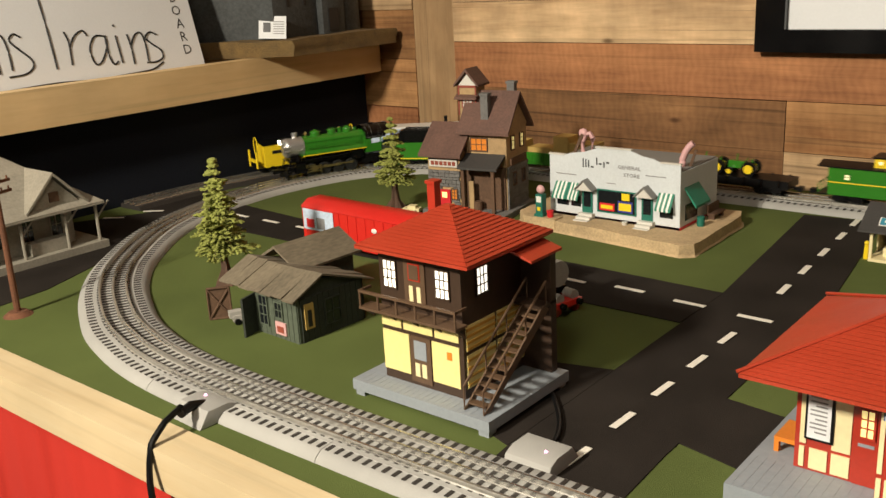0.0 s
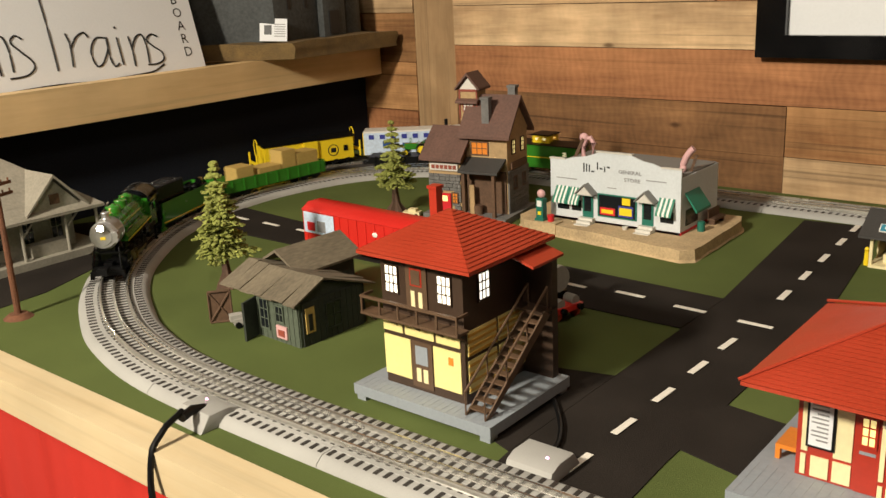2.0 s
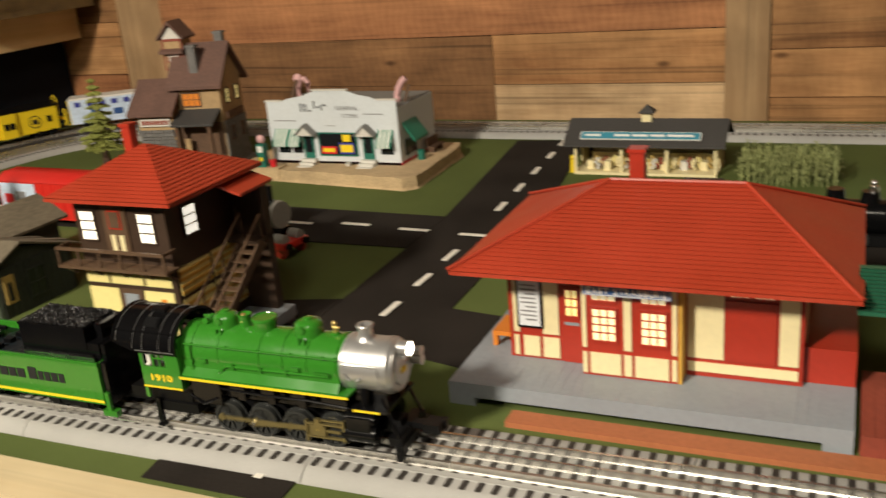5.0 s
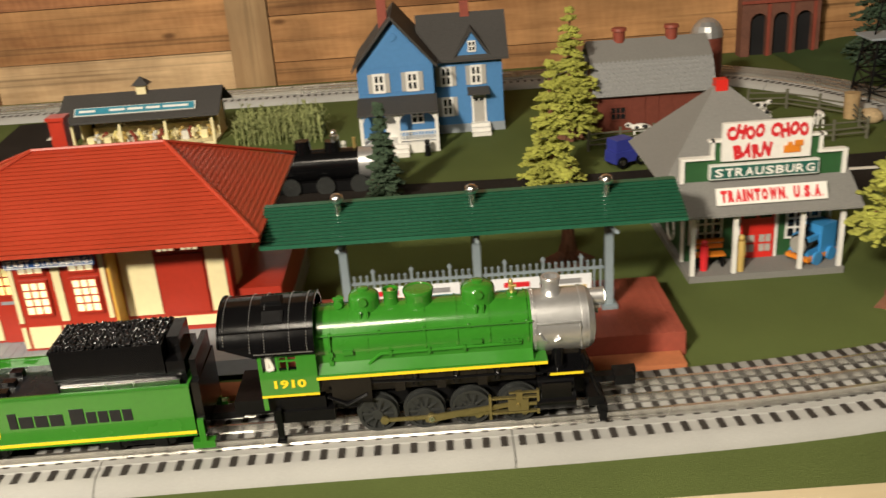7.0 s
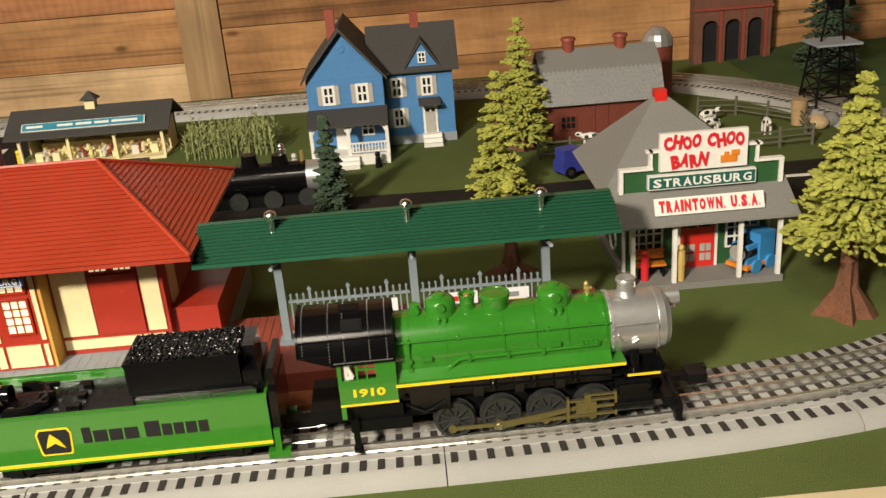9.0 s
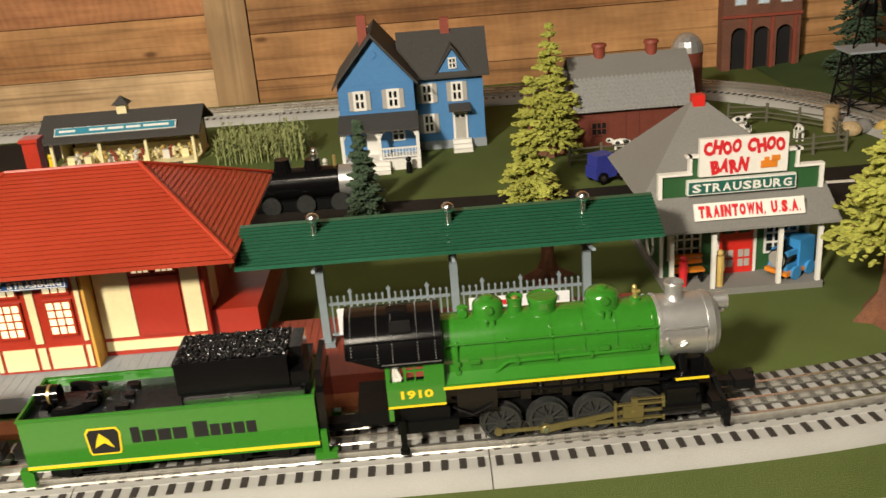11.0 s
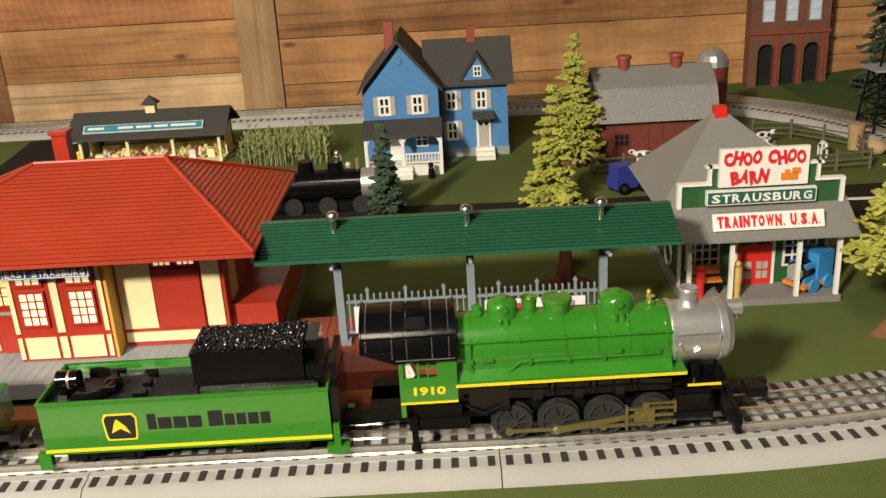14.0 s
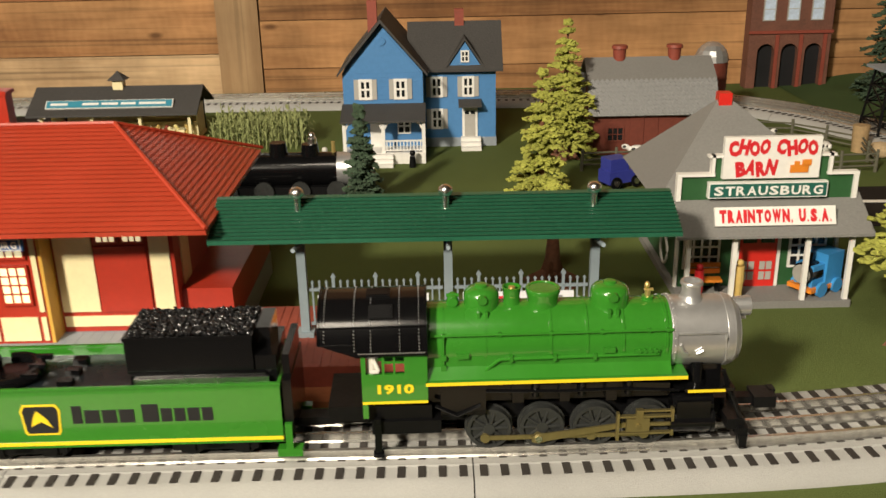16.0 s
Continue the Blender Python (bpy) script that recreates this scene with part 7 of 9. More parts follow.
        prism(bm, [(x - 0.014, 0.067), (x + 0.014, 0.067), (x, 0.0805)], "y", y0 - 0.0155, y0 - 0.0135)
        part("hood_front", bm, OFFWHITE, hood)
        for k in range(3):
            part("step", box(x - 0.013, x + 0.013, y0 - 0.026 + 0.0075 * k, y0 - 0.0012, 0.016 + 0.004 * k, 0.020 + 0.004 * k, 0.0004), OFFWHITE, t)
    part("shop_window", box(-0.027, 0.043, y0 - 0.0024, y0 - 0.001, 0.032, 0.070, 0.0004), DOOR_GREEN, t)
    part("window_glass", box(-0.0245, 0.0405, y0 - 0.0030, y0 - 0.0024, 0.0345, 0.068), PANE_DARK, t)
    for a, b, c, d, mm in ((-0.022, 0.005, 0.036, 0.048, SIGN_RED), (0.011, 0.037, 0.036, 0.054, DEEP_BLUE), (0.018, 0.032, 0.056, 0.067, YELLOW), (0.013, 0.035, 0.039, 0.051, YELLOW), (-0.019, 0.002, 0.039, 0.045, YELLOW)):
        part("poster", box(a, b, y0 - (0.0042 if mm is YELLOW else 0.0036), y0 - 0.0030, c, d), mm, t)

    def awning(x, w, z, m):
        n = 7
        aw = None
        for k in range(n):
            a, b = -w / 2 + w * k / n, -w / 2 + w * (k + 1) / n
            bm = fresh()
            prism(bm, [(0, 0.026), (-0.015, 0.004), (-0.015, 0.0), (-0.0142, 0.0), (0, 0.0245)], "x", a, b)
            ob = part("awning" if aw is None else "awning_stripe", bm, AWNING if k % 2 == 0 else WHITE, t if aw is None else aw)
            if aw is None:
                aw = ob
                ob.matrix_basis = m

    for x, w in ((-0.092, 0.026), (-0.067, 0.022), (0.094, 0.026)):
        part("window_glass", box(x - w / 2 + 0.002, x + w / 2 - 0.002, y0 - 0.0018, y0 - 0.001, 0.036, 0.054), PANE_DARK, t)
        awning(x, w, 0.049, pose(x, y0 - 0.001, 0.049))
    part("window_glass", box(x1, x1 + 0.001, -0.030, 0.012, 0.030, 0.055), PANE_DARK, t)
    bm = fresh()
    prism(bm, [(0, 0.030), (0.020, 0.004), (0.020, 0.0), (0.019, 0.0), (0, 0.028)], "y", -0.034, 0.016)
    part("side_awning", bm, AWNING, t, m=pose(x1, 0, 0.053))
    part("bench", boxes([(x1 + 0.008, x1 + 0.022, 0.030, 0.070, 0.026, 0.029), (x1 + 0.008, x1 + 0.011, 0.030, 0.070, 0.029, 0.042), (x1 + 0.010, x1 + 0.020, 0.032, 0.036, 0.016, 0.026), (x1 + 0.010, x1 + 0.020, 0.064, 0.068, 0.016, 0.026)], 0.0006), OLD_WOOD, t)
    bm = fresh()
    rod(bm, (x1 + 0.016, -0.008, 0.015), (x1 + 0.016, -0.008, 0.034), 0.006, None, 14)
    part("barrel", bm, DOOR_GREEN, t)
    bm = fresh()
    rod(bm, (0.028, y0 - 0.012, 0.016), (0.028, y0 - 0.012, 0.024), 0.003, 0.005, 12)
    part("basket", bm, OFFWHITE, t)
    # rooftop ice cream cones
    bm = fresh()
    tube(bm, [(-0.006, 0, 0.0), (-0.006, 0, 0.022), (-0.001, 0, 0.034), (0.006, 0, 0.036), (0.011, 0, 0.028), (0.010, 0, 0.0)], 0.0042, 10)
    ball(bm, (-0.005, -0.001, 0.036), 0.0080, (1, 0.6, 1))
    c = part("rooftop_ornament", bm, PINK, t, "pale pink arched rooftop ornament", pose(-0.082, 0.01, 0.110, 0, 0, 12))
    part("ornament_prop", boxes([(-0.003, 0.002, -0.006, -0.002, 0, 0.038)], 0.0008), OLD_WOOD, c, m=pose(-0.020, 0, 0, 0, 24, 0))
    bm = fresh()
    tube(bm, [(-0.006, 0, 0.002), (-0.006, 0, 0.012), (-0.0035, 0, 0.024), (0.001, 0, 0.034), (0.006, 0, 0.040)], 0.0052, 12)
    ball(bm, (-0.005, -0.002, 0.007), 0.0062, (0.9, 0.7, 1.0))
    c = part("rooftop_ornament", bm, PINK, t, "slim pale pink curved rooftop ornament", pose(0.104, -0.008, 0.108, 0, 8, 14))
    part("ornament_prop", boxes([(-0.002, 0.002, 0.002, 0.006, 0, 0.030)], 0.0008), OLD_WOOD, c, m=pose(0.006, 0, 0, 0, 10, 0))
    # petrol pump
    p = thing("petrol_pump", pose(-0.487, 1.728, 0.0), "green petrol pump with a round pale globe", "petrol pump")
    part("island", box(-0.020, 0.034, -0.012, 0.012, 0.0, 0.021, 0.001), SAND, p)
    part("body", boxes([(-0.0065, 0.0065, -0.006, 0.006, 0.021, 0.058), (-0.0085, 0.0085, -0.008, 0.008, 0.021, 0.025)], 0.001), DOOR_GREEN, p)
    part("dial", box(-0.0045, 0.0045, -0.0068, -0.006, 0.045, 0.055), WHITE, p)
    part("mark", box(-0.003, 0.003, -0.0068, -0.006, 0.031, 0.037), YELLOW, p)
    bm = fresh()
    ball(bm, (0, 0, 0.0655), 0.0075, (1, 0.7, 1))
    part("globe", bm, PINK, p)
    bm = fresh()
    rod(bm, (0.018, 0, 0.021), (0.018, 0, 0.032), 0.005, 0.006, 12)
    part("oil_can", bm, SIGN_RED, p)


general_store()


# ---- old inn ----
def inn():
    t = thing("old_inn", pose(-0.655, 1.772, 0, 0, 0, 10), "stone and stucco inn with steep brown roofs", "model building")
    part("base", box(-0.078, 0.085, -0.060, 0.070, 0.0, 0.010, 0.002), STONE, t)
    part("step", boxes([(0.040, 0.062, -0.078, -0.060, 0.0, 0.005), (0.042, 0.060, -0.072, -0.060, 0.005, 0.009)]), STONE, t)
    part("low_wing", box(-0.072, -0.008, -0.042, 0.05, 0.010, 0.112), INN_WALL, t)
    rnd = random.Random(3)
    stone_mesh = finish(box(-0.5, 0.5, -0.5, 0.5, -0.5, 0.5), "stone", STONE)

    def stones(face, a0, a1, z0, z1, w, skip):
        z = z0
        while z < z1 - 0.002:
            h = rnd.uniform(0.005, 0.008)
            a = a0 + rnd.uniform(-0.004, 0)
            while a < a1:
                l = rnd.uniform(0.008, 0.016)
                b0, b1 = max(a, a0), min(a + l, a1)
                c = (b0 + b1) / 2
                if b1 - b0 > 0.003 and not any(s0 < c < s1 and z < s2 for s0, s1, s2 in skip):
                    m = pose(c, w, z + h / 2) if face == "y" else pose(w, c, z + h / 2)
                    sx = (b1 - b0 - 0.0008, 0.003 + rnd.uniform(0, 0.0015), h - 0.0008)
                    part("stone", stone_mesh, None, t, m=m @ Matrix.Diagonal((sx[0], sx[1], sx[2], 1) if face == "y" else (sx[1], sx[0], sx[2], 1)))
                a += l
            z += h

    stones("y", -0.072, -0.008, 0.010, 0.080, -0.043, ((-0.052, -0.026, 0.047),))
    part("main_wing", box(-0.008, 0.072, -0.020, 0.062, 0.010, 0.150), INN_WALL, t)
    stones("x", -0.020, 0.062, 0.010, 0.085, 0.073, ())
    part("porch_back", box(-0.006, 0.070, -0.024, -0.020, 0.010, 0.085), OLD_WOOD, t)
    d = part("door", box(-0.050, -0.028, -0.0465, -0.0425, 0.010, 0.045, 0.0006), SIGN_RED, t, "red plank door")
    part("door_light", box(-0.044, -0.034, -0.0472, -0.0465, 0.031, 0.041), LIT_Y, d)
    for x in (-0.061, -0.019):
        window(t, pose(x, -0.0455, 0.028), 0.013, 0.020, 2, 3, OLD_WOOD, ORANGE)
    s = part("inn_sign", box(-0.068, -0.012, -0.0460, -0.0420, 0.086, 0.099, 0.001), OFFWHITE, t)
    part("sign_bar", boxes([(-0.064 + 0.0085 * k, -0.0575 + 0.0085 * k, -0.0466, -0.0460, 0.089, 0.096) for k in range(6)]), BRICK_RED, s)
    bm = fresh()
    gable(bm, -0.084, 0.000, -0.056, 0.056, 0.104, 0.152, "x", 0.005)
    part("low_roof", bm, INN_ROOF, t, "brown shingled roof")
    bm = fresh()
    prism(bm, [(-0.058, 0.086), (-0.020, 0.104), (-0.020, 0.108), (-0.058, 0.090)], "x", -0.006, 0.070)
    part("porch_roof", bm, DARK_ROOF, t)
    for x in (0.002, 0.060):
        part("porch_post", box(x - 0.0028, x + 0.0028, -0.054, -0.048, 0.010, 0.090, 0.0008), OLD_WOOD, t)
    bm = fresh()
    rod(bm, (0.022, -0.036, 0.010), (0.022, -0.036, 0.026), 0.008, None, 14)
    part("barrel", bm, OLD_WOOD, t)
    part("leaning_board", box(0.006, 0.016, -0.040, -0.037, 0.010, 0.062, 0.001), INN_WALL, t)
    window(t, pose(0.020, -0.0205, 0.112), 0.034, 0.024, 3, 2, OLD_WOOD, ORANGE)
    for y in (0.004, 0.040):
        window(t, pose(0.0722, y, 0.112, 0, 0, 90), 0.014, 0.026, 2, 3, OLD_WOOD, LIT_Y)
        window(t, pose(0.0745, y, 0.050, 0, 0, 90), 0.014, 0.024, 2, 2, OLD_WOOD, PANE_DARK)
    part("side_sign", box(0.0735, 0.0765, -0.010, 0.052, 0.088, 0.099), OLD_WOOD, t)
    bm = fresh()
    gable(bm, -0.018, 0.082, -0.032, 0.074, 0.142, 0.206, "x", 0.005)
    part("main_roof", bm, INN_ROOF, t, "steep brown shingled roof")
    bm = fresh()
    prism(bm, [(-0.022, 0.150), (0.064, 0.150), (0.021, 0.200)], "x", 0.070, 0.0735)
    part("gable_end", bm, INN_WALL, t)
    for x, y, h in ((0.030, -0.010, 0.208), (0.062, 0.030, 0.224)):
        part("chimney", boxes([(x - 0.007, x + 0.007, y - 0.006, y + 0.006, 0.165, h), (x - 0.0085, x + 0.0085, y - 0.0075, y + 0.0075, h, h + 0.004)], 0.001), STONE, t)
    tw = part("turret", box(-0.030, 0.004, 0.006, 0.040, 0.150, 0.222, 0.0006), INN_WALL, t, "half-timbered turret")
    part("timber", boxes([(-0.031, -0.0285, 0.0045, 0.006, 0.170, 0.222), (0.0025, 0.005, 0.0045, 0.006, 0.170, 0.222), (-0.031, 0.005, 0.0045, 0.006, 0.202, 0.205), (-0.031, 0.005, 0.0045, 0.006, 0.218, 0.222)]), BRICK_RED, tw)
    window(tw, pose(-0.013, 0.0058, 0.183), 0.022, 0.016, 3, 2, BRICK_RED, OFFWHITE)
    bm = fresh()
    gable(bm, -0.037, 0.011, 0.000, 0.046, 0.220, 0.246, "y", 0.004)
    part("turret_roof", bm, INN_ROOF, tw)
    bm = fresh()
    prism(bm, [(-0.031, 0.221), (0.005, 0.221), (-0.013, 0.241)], "y", 0.0055, 0.008)
    part("turret_gable", bm, OFFWHITE, tw)
    bm = fresh()
    prism(bm, [(-0.003, 0.198), (-0.003, 0.202), (0.008, 0.207), (0.008, 0.203)], "x", -0.035, 0.008)
    part("turret_hood", bm, INN_ROOF, tw)
    c = thing("parked_toy_car", pose(-0.748, 1.700, 0, 0, 0, 200), "small cream toy car beside the inn", "toy car")
    part("body", box(-0.016, 0.016, -0.008, 0.008, 0.003, 0.009, 0.002), CREAM, c)
    part("cabin", box(-0.009, 0.006, -0.0065, 0.0065, 0.009, 0.014, 0.002), CREAM, c)
    for x in (-0.010, 0.010):
        bm = fresh()
        rod(bm, (x, -0.0085, 0.0032), (x, 0.0085, 0.0032), 0.0032, None, 12)
        part("wheel", bm, BLACK_MATT, c)


inn()


# ---- weathered shack ----
def shack():
    t = thing("weathered_shack", pose(-0.497, 1.234, 0, 0, 0, -2.5), "weathered dark shed with sagging grey roof", "model building")
    part("front_wall", box(-0.034, 0.046, -0.070, -0.067, 0.0, 0.056), SHACK_FRONT, t)
    # Side and rear walls take the darker copy, their shade painted in.
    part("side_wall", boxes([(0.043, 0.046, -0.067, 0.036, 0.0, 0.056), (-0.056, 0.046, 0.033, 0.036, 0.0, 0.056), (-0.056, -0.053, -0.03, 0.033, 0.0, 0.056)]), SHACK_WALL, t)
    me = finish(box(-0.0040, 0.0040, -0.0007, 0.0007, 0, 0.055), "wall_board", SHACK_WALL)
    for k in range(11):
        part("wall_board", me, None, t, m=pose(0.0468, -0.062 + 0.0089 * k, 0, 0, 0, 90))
    me2 = finish(box(-0.0040, 0.0040, -0.0007, 0.0007, 0, 0.055), "wall_board", SHACK_FRONT)
    for k in range(9):
        part("wall_board", me2, None, t, m=pose(-0.030 + 0.0089 * k, -0.0708, 0))
    bm = fresh()
    prism(bm, [(-0.067, 0.055), (-0.030, 0.073), (0.036, 0.054)], "x", 0.0425, 0.0455)
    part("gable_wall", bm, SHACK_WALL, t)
    for sgn in (-1, 1):
        for k in range(7):
            xa, xb = -0.096 + 0.0210 * k, -0.0752 + 0.0210 * k
            sag = 0.0025 * math.sin(math.pi * (k + 0.5) / 7)
            low = 0.0012 * (k % 2) - 0.0015 * (k == 6)
            bm = fresh()
            edge, ze = (-0.080, 0.0565) if sgn < 0 else (0.052, 0.050)
            prism(bm, [(-0.031, 0.0775 - sag), (edge, ze - sag * 0.5 + low), (edge, ze + 0.002 - sag * 0.5 + low), (-0.031, 0.0800 - sag)], "x", xa, xb)
            part("roof_sheet", bm, SHACK_ROOF, t)
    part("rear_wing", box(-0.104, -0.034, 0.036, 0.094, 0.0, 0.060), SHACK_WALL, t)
    bm = fresh()
    gable(bm, -0.114, -0.024, -0.010, 0.104, 0.060, 0.085, "y", 0.003)
    part("rear_roof", bm, SHACK_ROOF, t)
    window(t, pose(-0.018, -0.0715, 0.012), 0.018, 0.040, 2, 3, SHACK_FRONT, PANE_DARK, name="glazed_door")
    window(t, pose(0.012, -0.0715, 0.026), 0.016, 0.022, 2, 2, SHACK_FRONT, PANE_DARK)
    part("poster", box(0.004, 0.024, -0.0735, -0.0715, 0.006, 0.022), PINK, t, "small red poster")
    part("poster_mark", box(0.008, 0.020, -0.0742, -0.0735, 0.009, 0.017), BRICK_RED, t)
    part("tall_poster", box(0.0478, 0.0490, -0.062, -0.048, 0.016, 0.048), TAN, t)
    part("poster_print", box(0.0490, 0.0496, -0.058, -0.052, 0.019, 0.040), INK, t)
    window(t, pose(0.0478, -0.018, 0.012, 0, 0, 90), 0.026, 0.034, 2, 2, SHACK_WALL, PANE_DARK)
    part("open_door", box(-0.0015, 0.0015, -0.028, 0.0, 0.0, 0.050), SHACK_WALL, t, "dark door standing open", pose(-0.0365, -0.0695, 0, 0, 0, 17))
    cr = thing("old_crate_door", pose(-0.610, 1.165, 0, 0, 0, 50) @ Matrix.Scale(0.88, 4), "brown braced wooden barn door leaning upright", "door")
    part("board", box(-0.017, 0.017, -0.001, 0.001, 0, 0.050), OLD_WOOD, cr)
    bm = fresh()
    for p, q in (((-0.016, 0.002), (0.016, 0.048)), ((-0.016, 0.048), (0.016, 0.002)), ((-0.016, 0.002), (-0.016, 0.048)), ((0.016, 0.002), (0.016, 0.048)), ((-0.016, 0.0485), (0.016, 0.0485)), ((-0.016, 0.0015), (0.016, 0.0015))):
        rod(bm, (p[0], -0.0018, p[1]), (q[0], -0.0018, q[1]), 0.0016, None, 6)
    part("brace", bm, OLD_WOOD, cr)
    c = thing("old_toy_car", pose(-0.574, 1.178, 0, 0, 0, 62), "rusty grey toy car in the shed doorway", "toy car")
    part("body", box(-0.018, 0.018, -0.008, 0.008, 0.004, 0.012, 0.003), SHUTTER, c)
    part("bonnet", box(-0.022, -0.006, -0.006, 0.006, 0.009, 0.017, 0.003), SHUTTER, c)
    for x in (-0.013, 0.012):
        for sgn in (-1, 1):
            bm = fresh()
            rod(bm, (x, sgn * 0.007, 0.0042), (x, sgn * 0.010, 0.0042), 0.0042, None, 12)
            part("wheel", bm, BLACK_MATT, c)


shack()


# ---- grey station by the shelf, telegraph pole ----
def grey_station():
    t = thing("grey_depot", pose(-1.155, 1.185, 0), "pale weathered depot with wide overhanging roofs", "model building")
    part("base", box(-0.10, 0.095, -0.14, 0.095, 0.0, 0.013, 0.001), GREY_HOUSE, t)
    part("wall", box(-0.075, 0.052, -0.10, 0.060, 0.013, 0.080), GREY_HOUSE, t)
    bm = fresh()
    hip(bm, -0.106, 0.094, -0.190, 0.098, 0.079, -0.080, -0.038, -0.012, 0.168, 5, 0.0005, 0.004)
    part("roof", bm, GREY_HOUSE_ROOF, t, "pale grey wide hipped roof")
    bm = fresh()
    prism(bm, [(-0.024, 0.0850), (0.062, 0.0850), (0.019, 0.1330)], "x", -0.030, 0.083)
    part("dormer", bm, GREY_HOUSE, t)
    bm = fresh()
    gable(bm, -0.045, 0.091, -0.034, 0.072, 0.0820, 0.1370, "x", 0.004)
    part("dormer_roof", bm, GREY_HOUSE_ROOF, t)
    part("dormer_window", box(0.0825, 0.0850, 0.010, 0.026, 0.094, 0.110), OLD_WOOD, t)
    for y in (-0.12, -0.045, 0.03, 0.085):
        bm = fresh()
        rod(bm, (0.085, y, 0.013), (0.085, y, 0.077), 0.0028, None, 8)
        rod(bm, (0.085, y, 0.050), (0.085, y + 0.025, 0.0765), 0.0018, None, 6)
        part("porch_post", bm, GREY_HOUSE, t)
    for y in (-0.07, -0.02, 0.03):
        window(t, pose(0.052, y, 0.030, 0, 0, 90), 0.022, 0.040, 2, 2, GREY_HOUSE, PANE_DARK)
    part("crate", boxes([(0.056, 0.080, -0.03, 0.035, 0.013, 0.033)], 0.002), GREY_HOUSE, t)
    p = thing("telegraph_pole", pose(-0.868, 1.022, 0), "brown wooden telegraph pole with crossarms", "pole")
    bm = fresh()
    rod(bm, (0, 0, 0.0), (0.004, 0, 0.192), 0.0046, 0.0036, 10)
    part("pole", bm, TRUNK, p)
    bm = fresh()
    rod(bm, (0, 0, 0), (0, 0, 0.006), 0.020, 0.012, 14)
    part("foot", bm, TRUNK, p)
    for z in (0.182, 0.168):
        arm = part("crossarm", box(-0.001, 0.0015, -0.026, 0.026, z, z + 0.004), TRUNK, p, m=pose(0.004, 0, 0, 0, 0, 20))
        for y in (-0.022, -0.010, 0.010, 0.022):
            bm = fresh()
            rod(bm, (0.0, y, z + 0.004), (0.0, y, z + 0.008), 0.0012, None, 6)
            part("insulator", bm, TRUNK, arm)


grey_station()


# ---- red printed car and toy engine on the green ----
def red_car():
    t = thing("red_box_car", pose(-0.610, 1.478, 0, 0, 0, -2), "bright red toy box car parked on the green", "freight car")
    L, W = 0.155, 0.028
    part("body", box(-L, L, -W, W, 0.012, 0.066, 0.0012), RED_CAR, t)
    bm = fresh()
    prism(bm, [(-W - 0.002, 0.066), (-0.014, 0.076), (0.014, 0.076), (W + 0.002, 0.066)], "x", -L - 0.001, L + 0.001)
    part("roof", bm, RED_CAR, t)
    rib = finish(box(-0.0012, 0.0012, -0.0012, 0.0006, 0.013, 0.066), "rib", RED_CAR)
    for i in range(16):
        part("rib", rib, None, t, m=pose(-0.146 + 0.0195 * i, -W, 0))
    pr = part("printed_panel", box(-L + 0.004, -L + 0.075, -W - 0.0018, -W - 0.0012, 0.030, 0.064), WHITE_BLUE, t, "pale blue printed panel")
    part("print_patch", box(-L + 0.012, -L + 0.030, -W - 0.0024, -W - 0.0018, 0.034, 0.048), SIGN_RED, pr)
    part("print_patch", box(-L + 0.036, -L + 0.055, -W - 0.0024, -W - 0.0018, 0.034, 0.052), PRINT, pr)
    bm = fresh()
    ball(bm, (0.010, -W - 0.0006, 0.048), 0.006, (1, 0.2, 0.7))
    part("oval_mark", bm, WHITE, t)
    truck(t, -0.105)
    truck(t, 0.105)
    e = thing("toy_engine", pose(-0.268, 1.418, 0, 0, 0, -12) @ Matrix.Scale(0.9, 4), "black and red toy engine standing behind the tower", "toy engine")
    part("body", boxes([(-0.105, -0.050, -0.026, 0.026, 0.012, 0.086), (-0.050, 0.012, -0.021, 0.021, 0.012, 0.034)], 0.0015), BLACK, e)
    bm = fresh()
    rod(bm, (-0.050, 0, 0.054), (0.014, 0, 0.054), 0.021, None, 26)
    part("boiler", bm, BLACK, e)
    bm = fresh()
    rod(bm, (0.014, 0, 0.056), (0.020, 0, 0.056), 0.0195, 0.0185, 26)
    part("front_disc", bm, DULL_FACE, e, "plain pale grey front disc")
    bm = fresh()
    rod(bm, (0.002, 0, 0.070), (0.002, 0, 0.096), 0.0045, 0.005, 14)
    part("chimney", bm, BLACK, e)
    part("bumper", boxes([(0.014, 0.040, -0.024, 0.024, 0.014, 0.022)], 0.001), RED_CAR, e)
    for y in (-0.014, 0.014):
        bm = fresh()
        rod(bm, (0.018, y, 0.026), (0.036, y, 0.026), 0.0072, None, 14)
        part("splasher", bm, DULL_FACE, e)
    for y in (-0.016, 0.016):
        bm = fresh()
        rod(bm, (0.040, y, 0.018), (0.046, y, 0.018), 0.0045, None, 12)
        part("buffer", bm, BLACK, e)
    for x in (-0.085, -0.045, -0.005, 0.028):
        for sgn in (-1, 1):
            bm = fresh()
            rod(bm, (x, sgn * 0.016, 0.011), (x, sgn * 0.020, 0.011), 0.011, None, 18)
            part("wheel", bm, RED_TRIM if x > 0 else BLACK_MATT, e)


red_car()


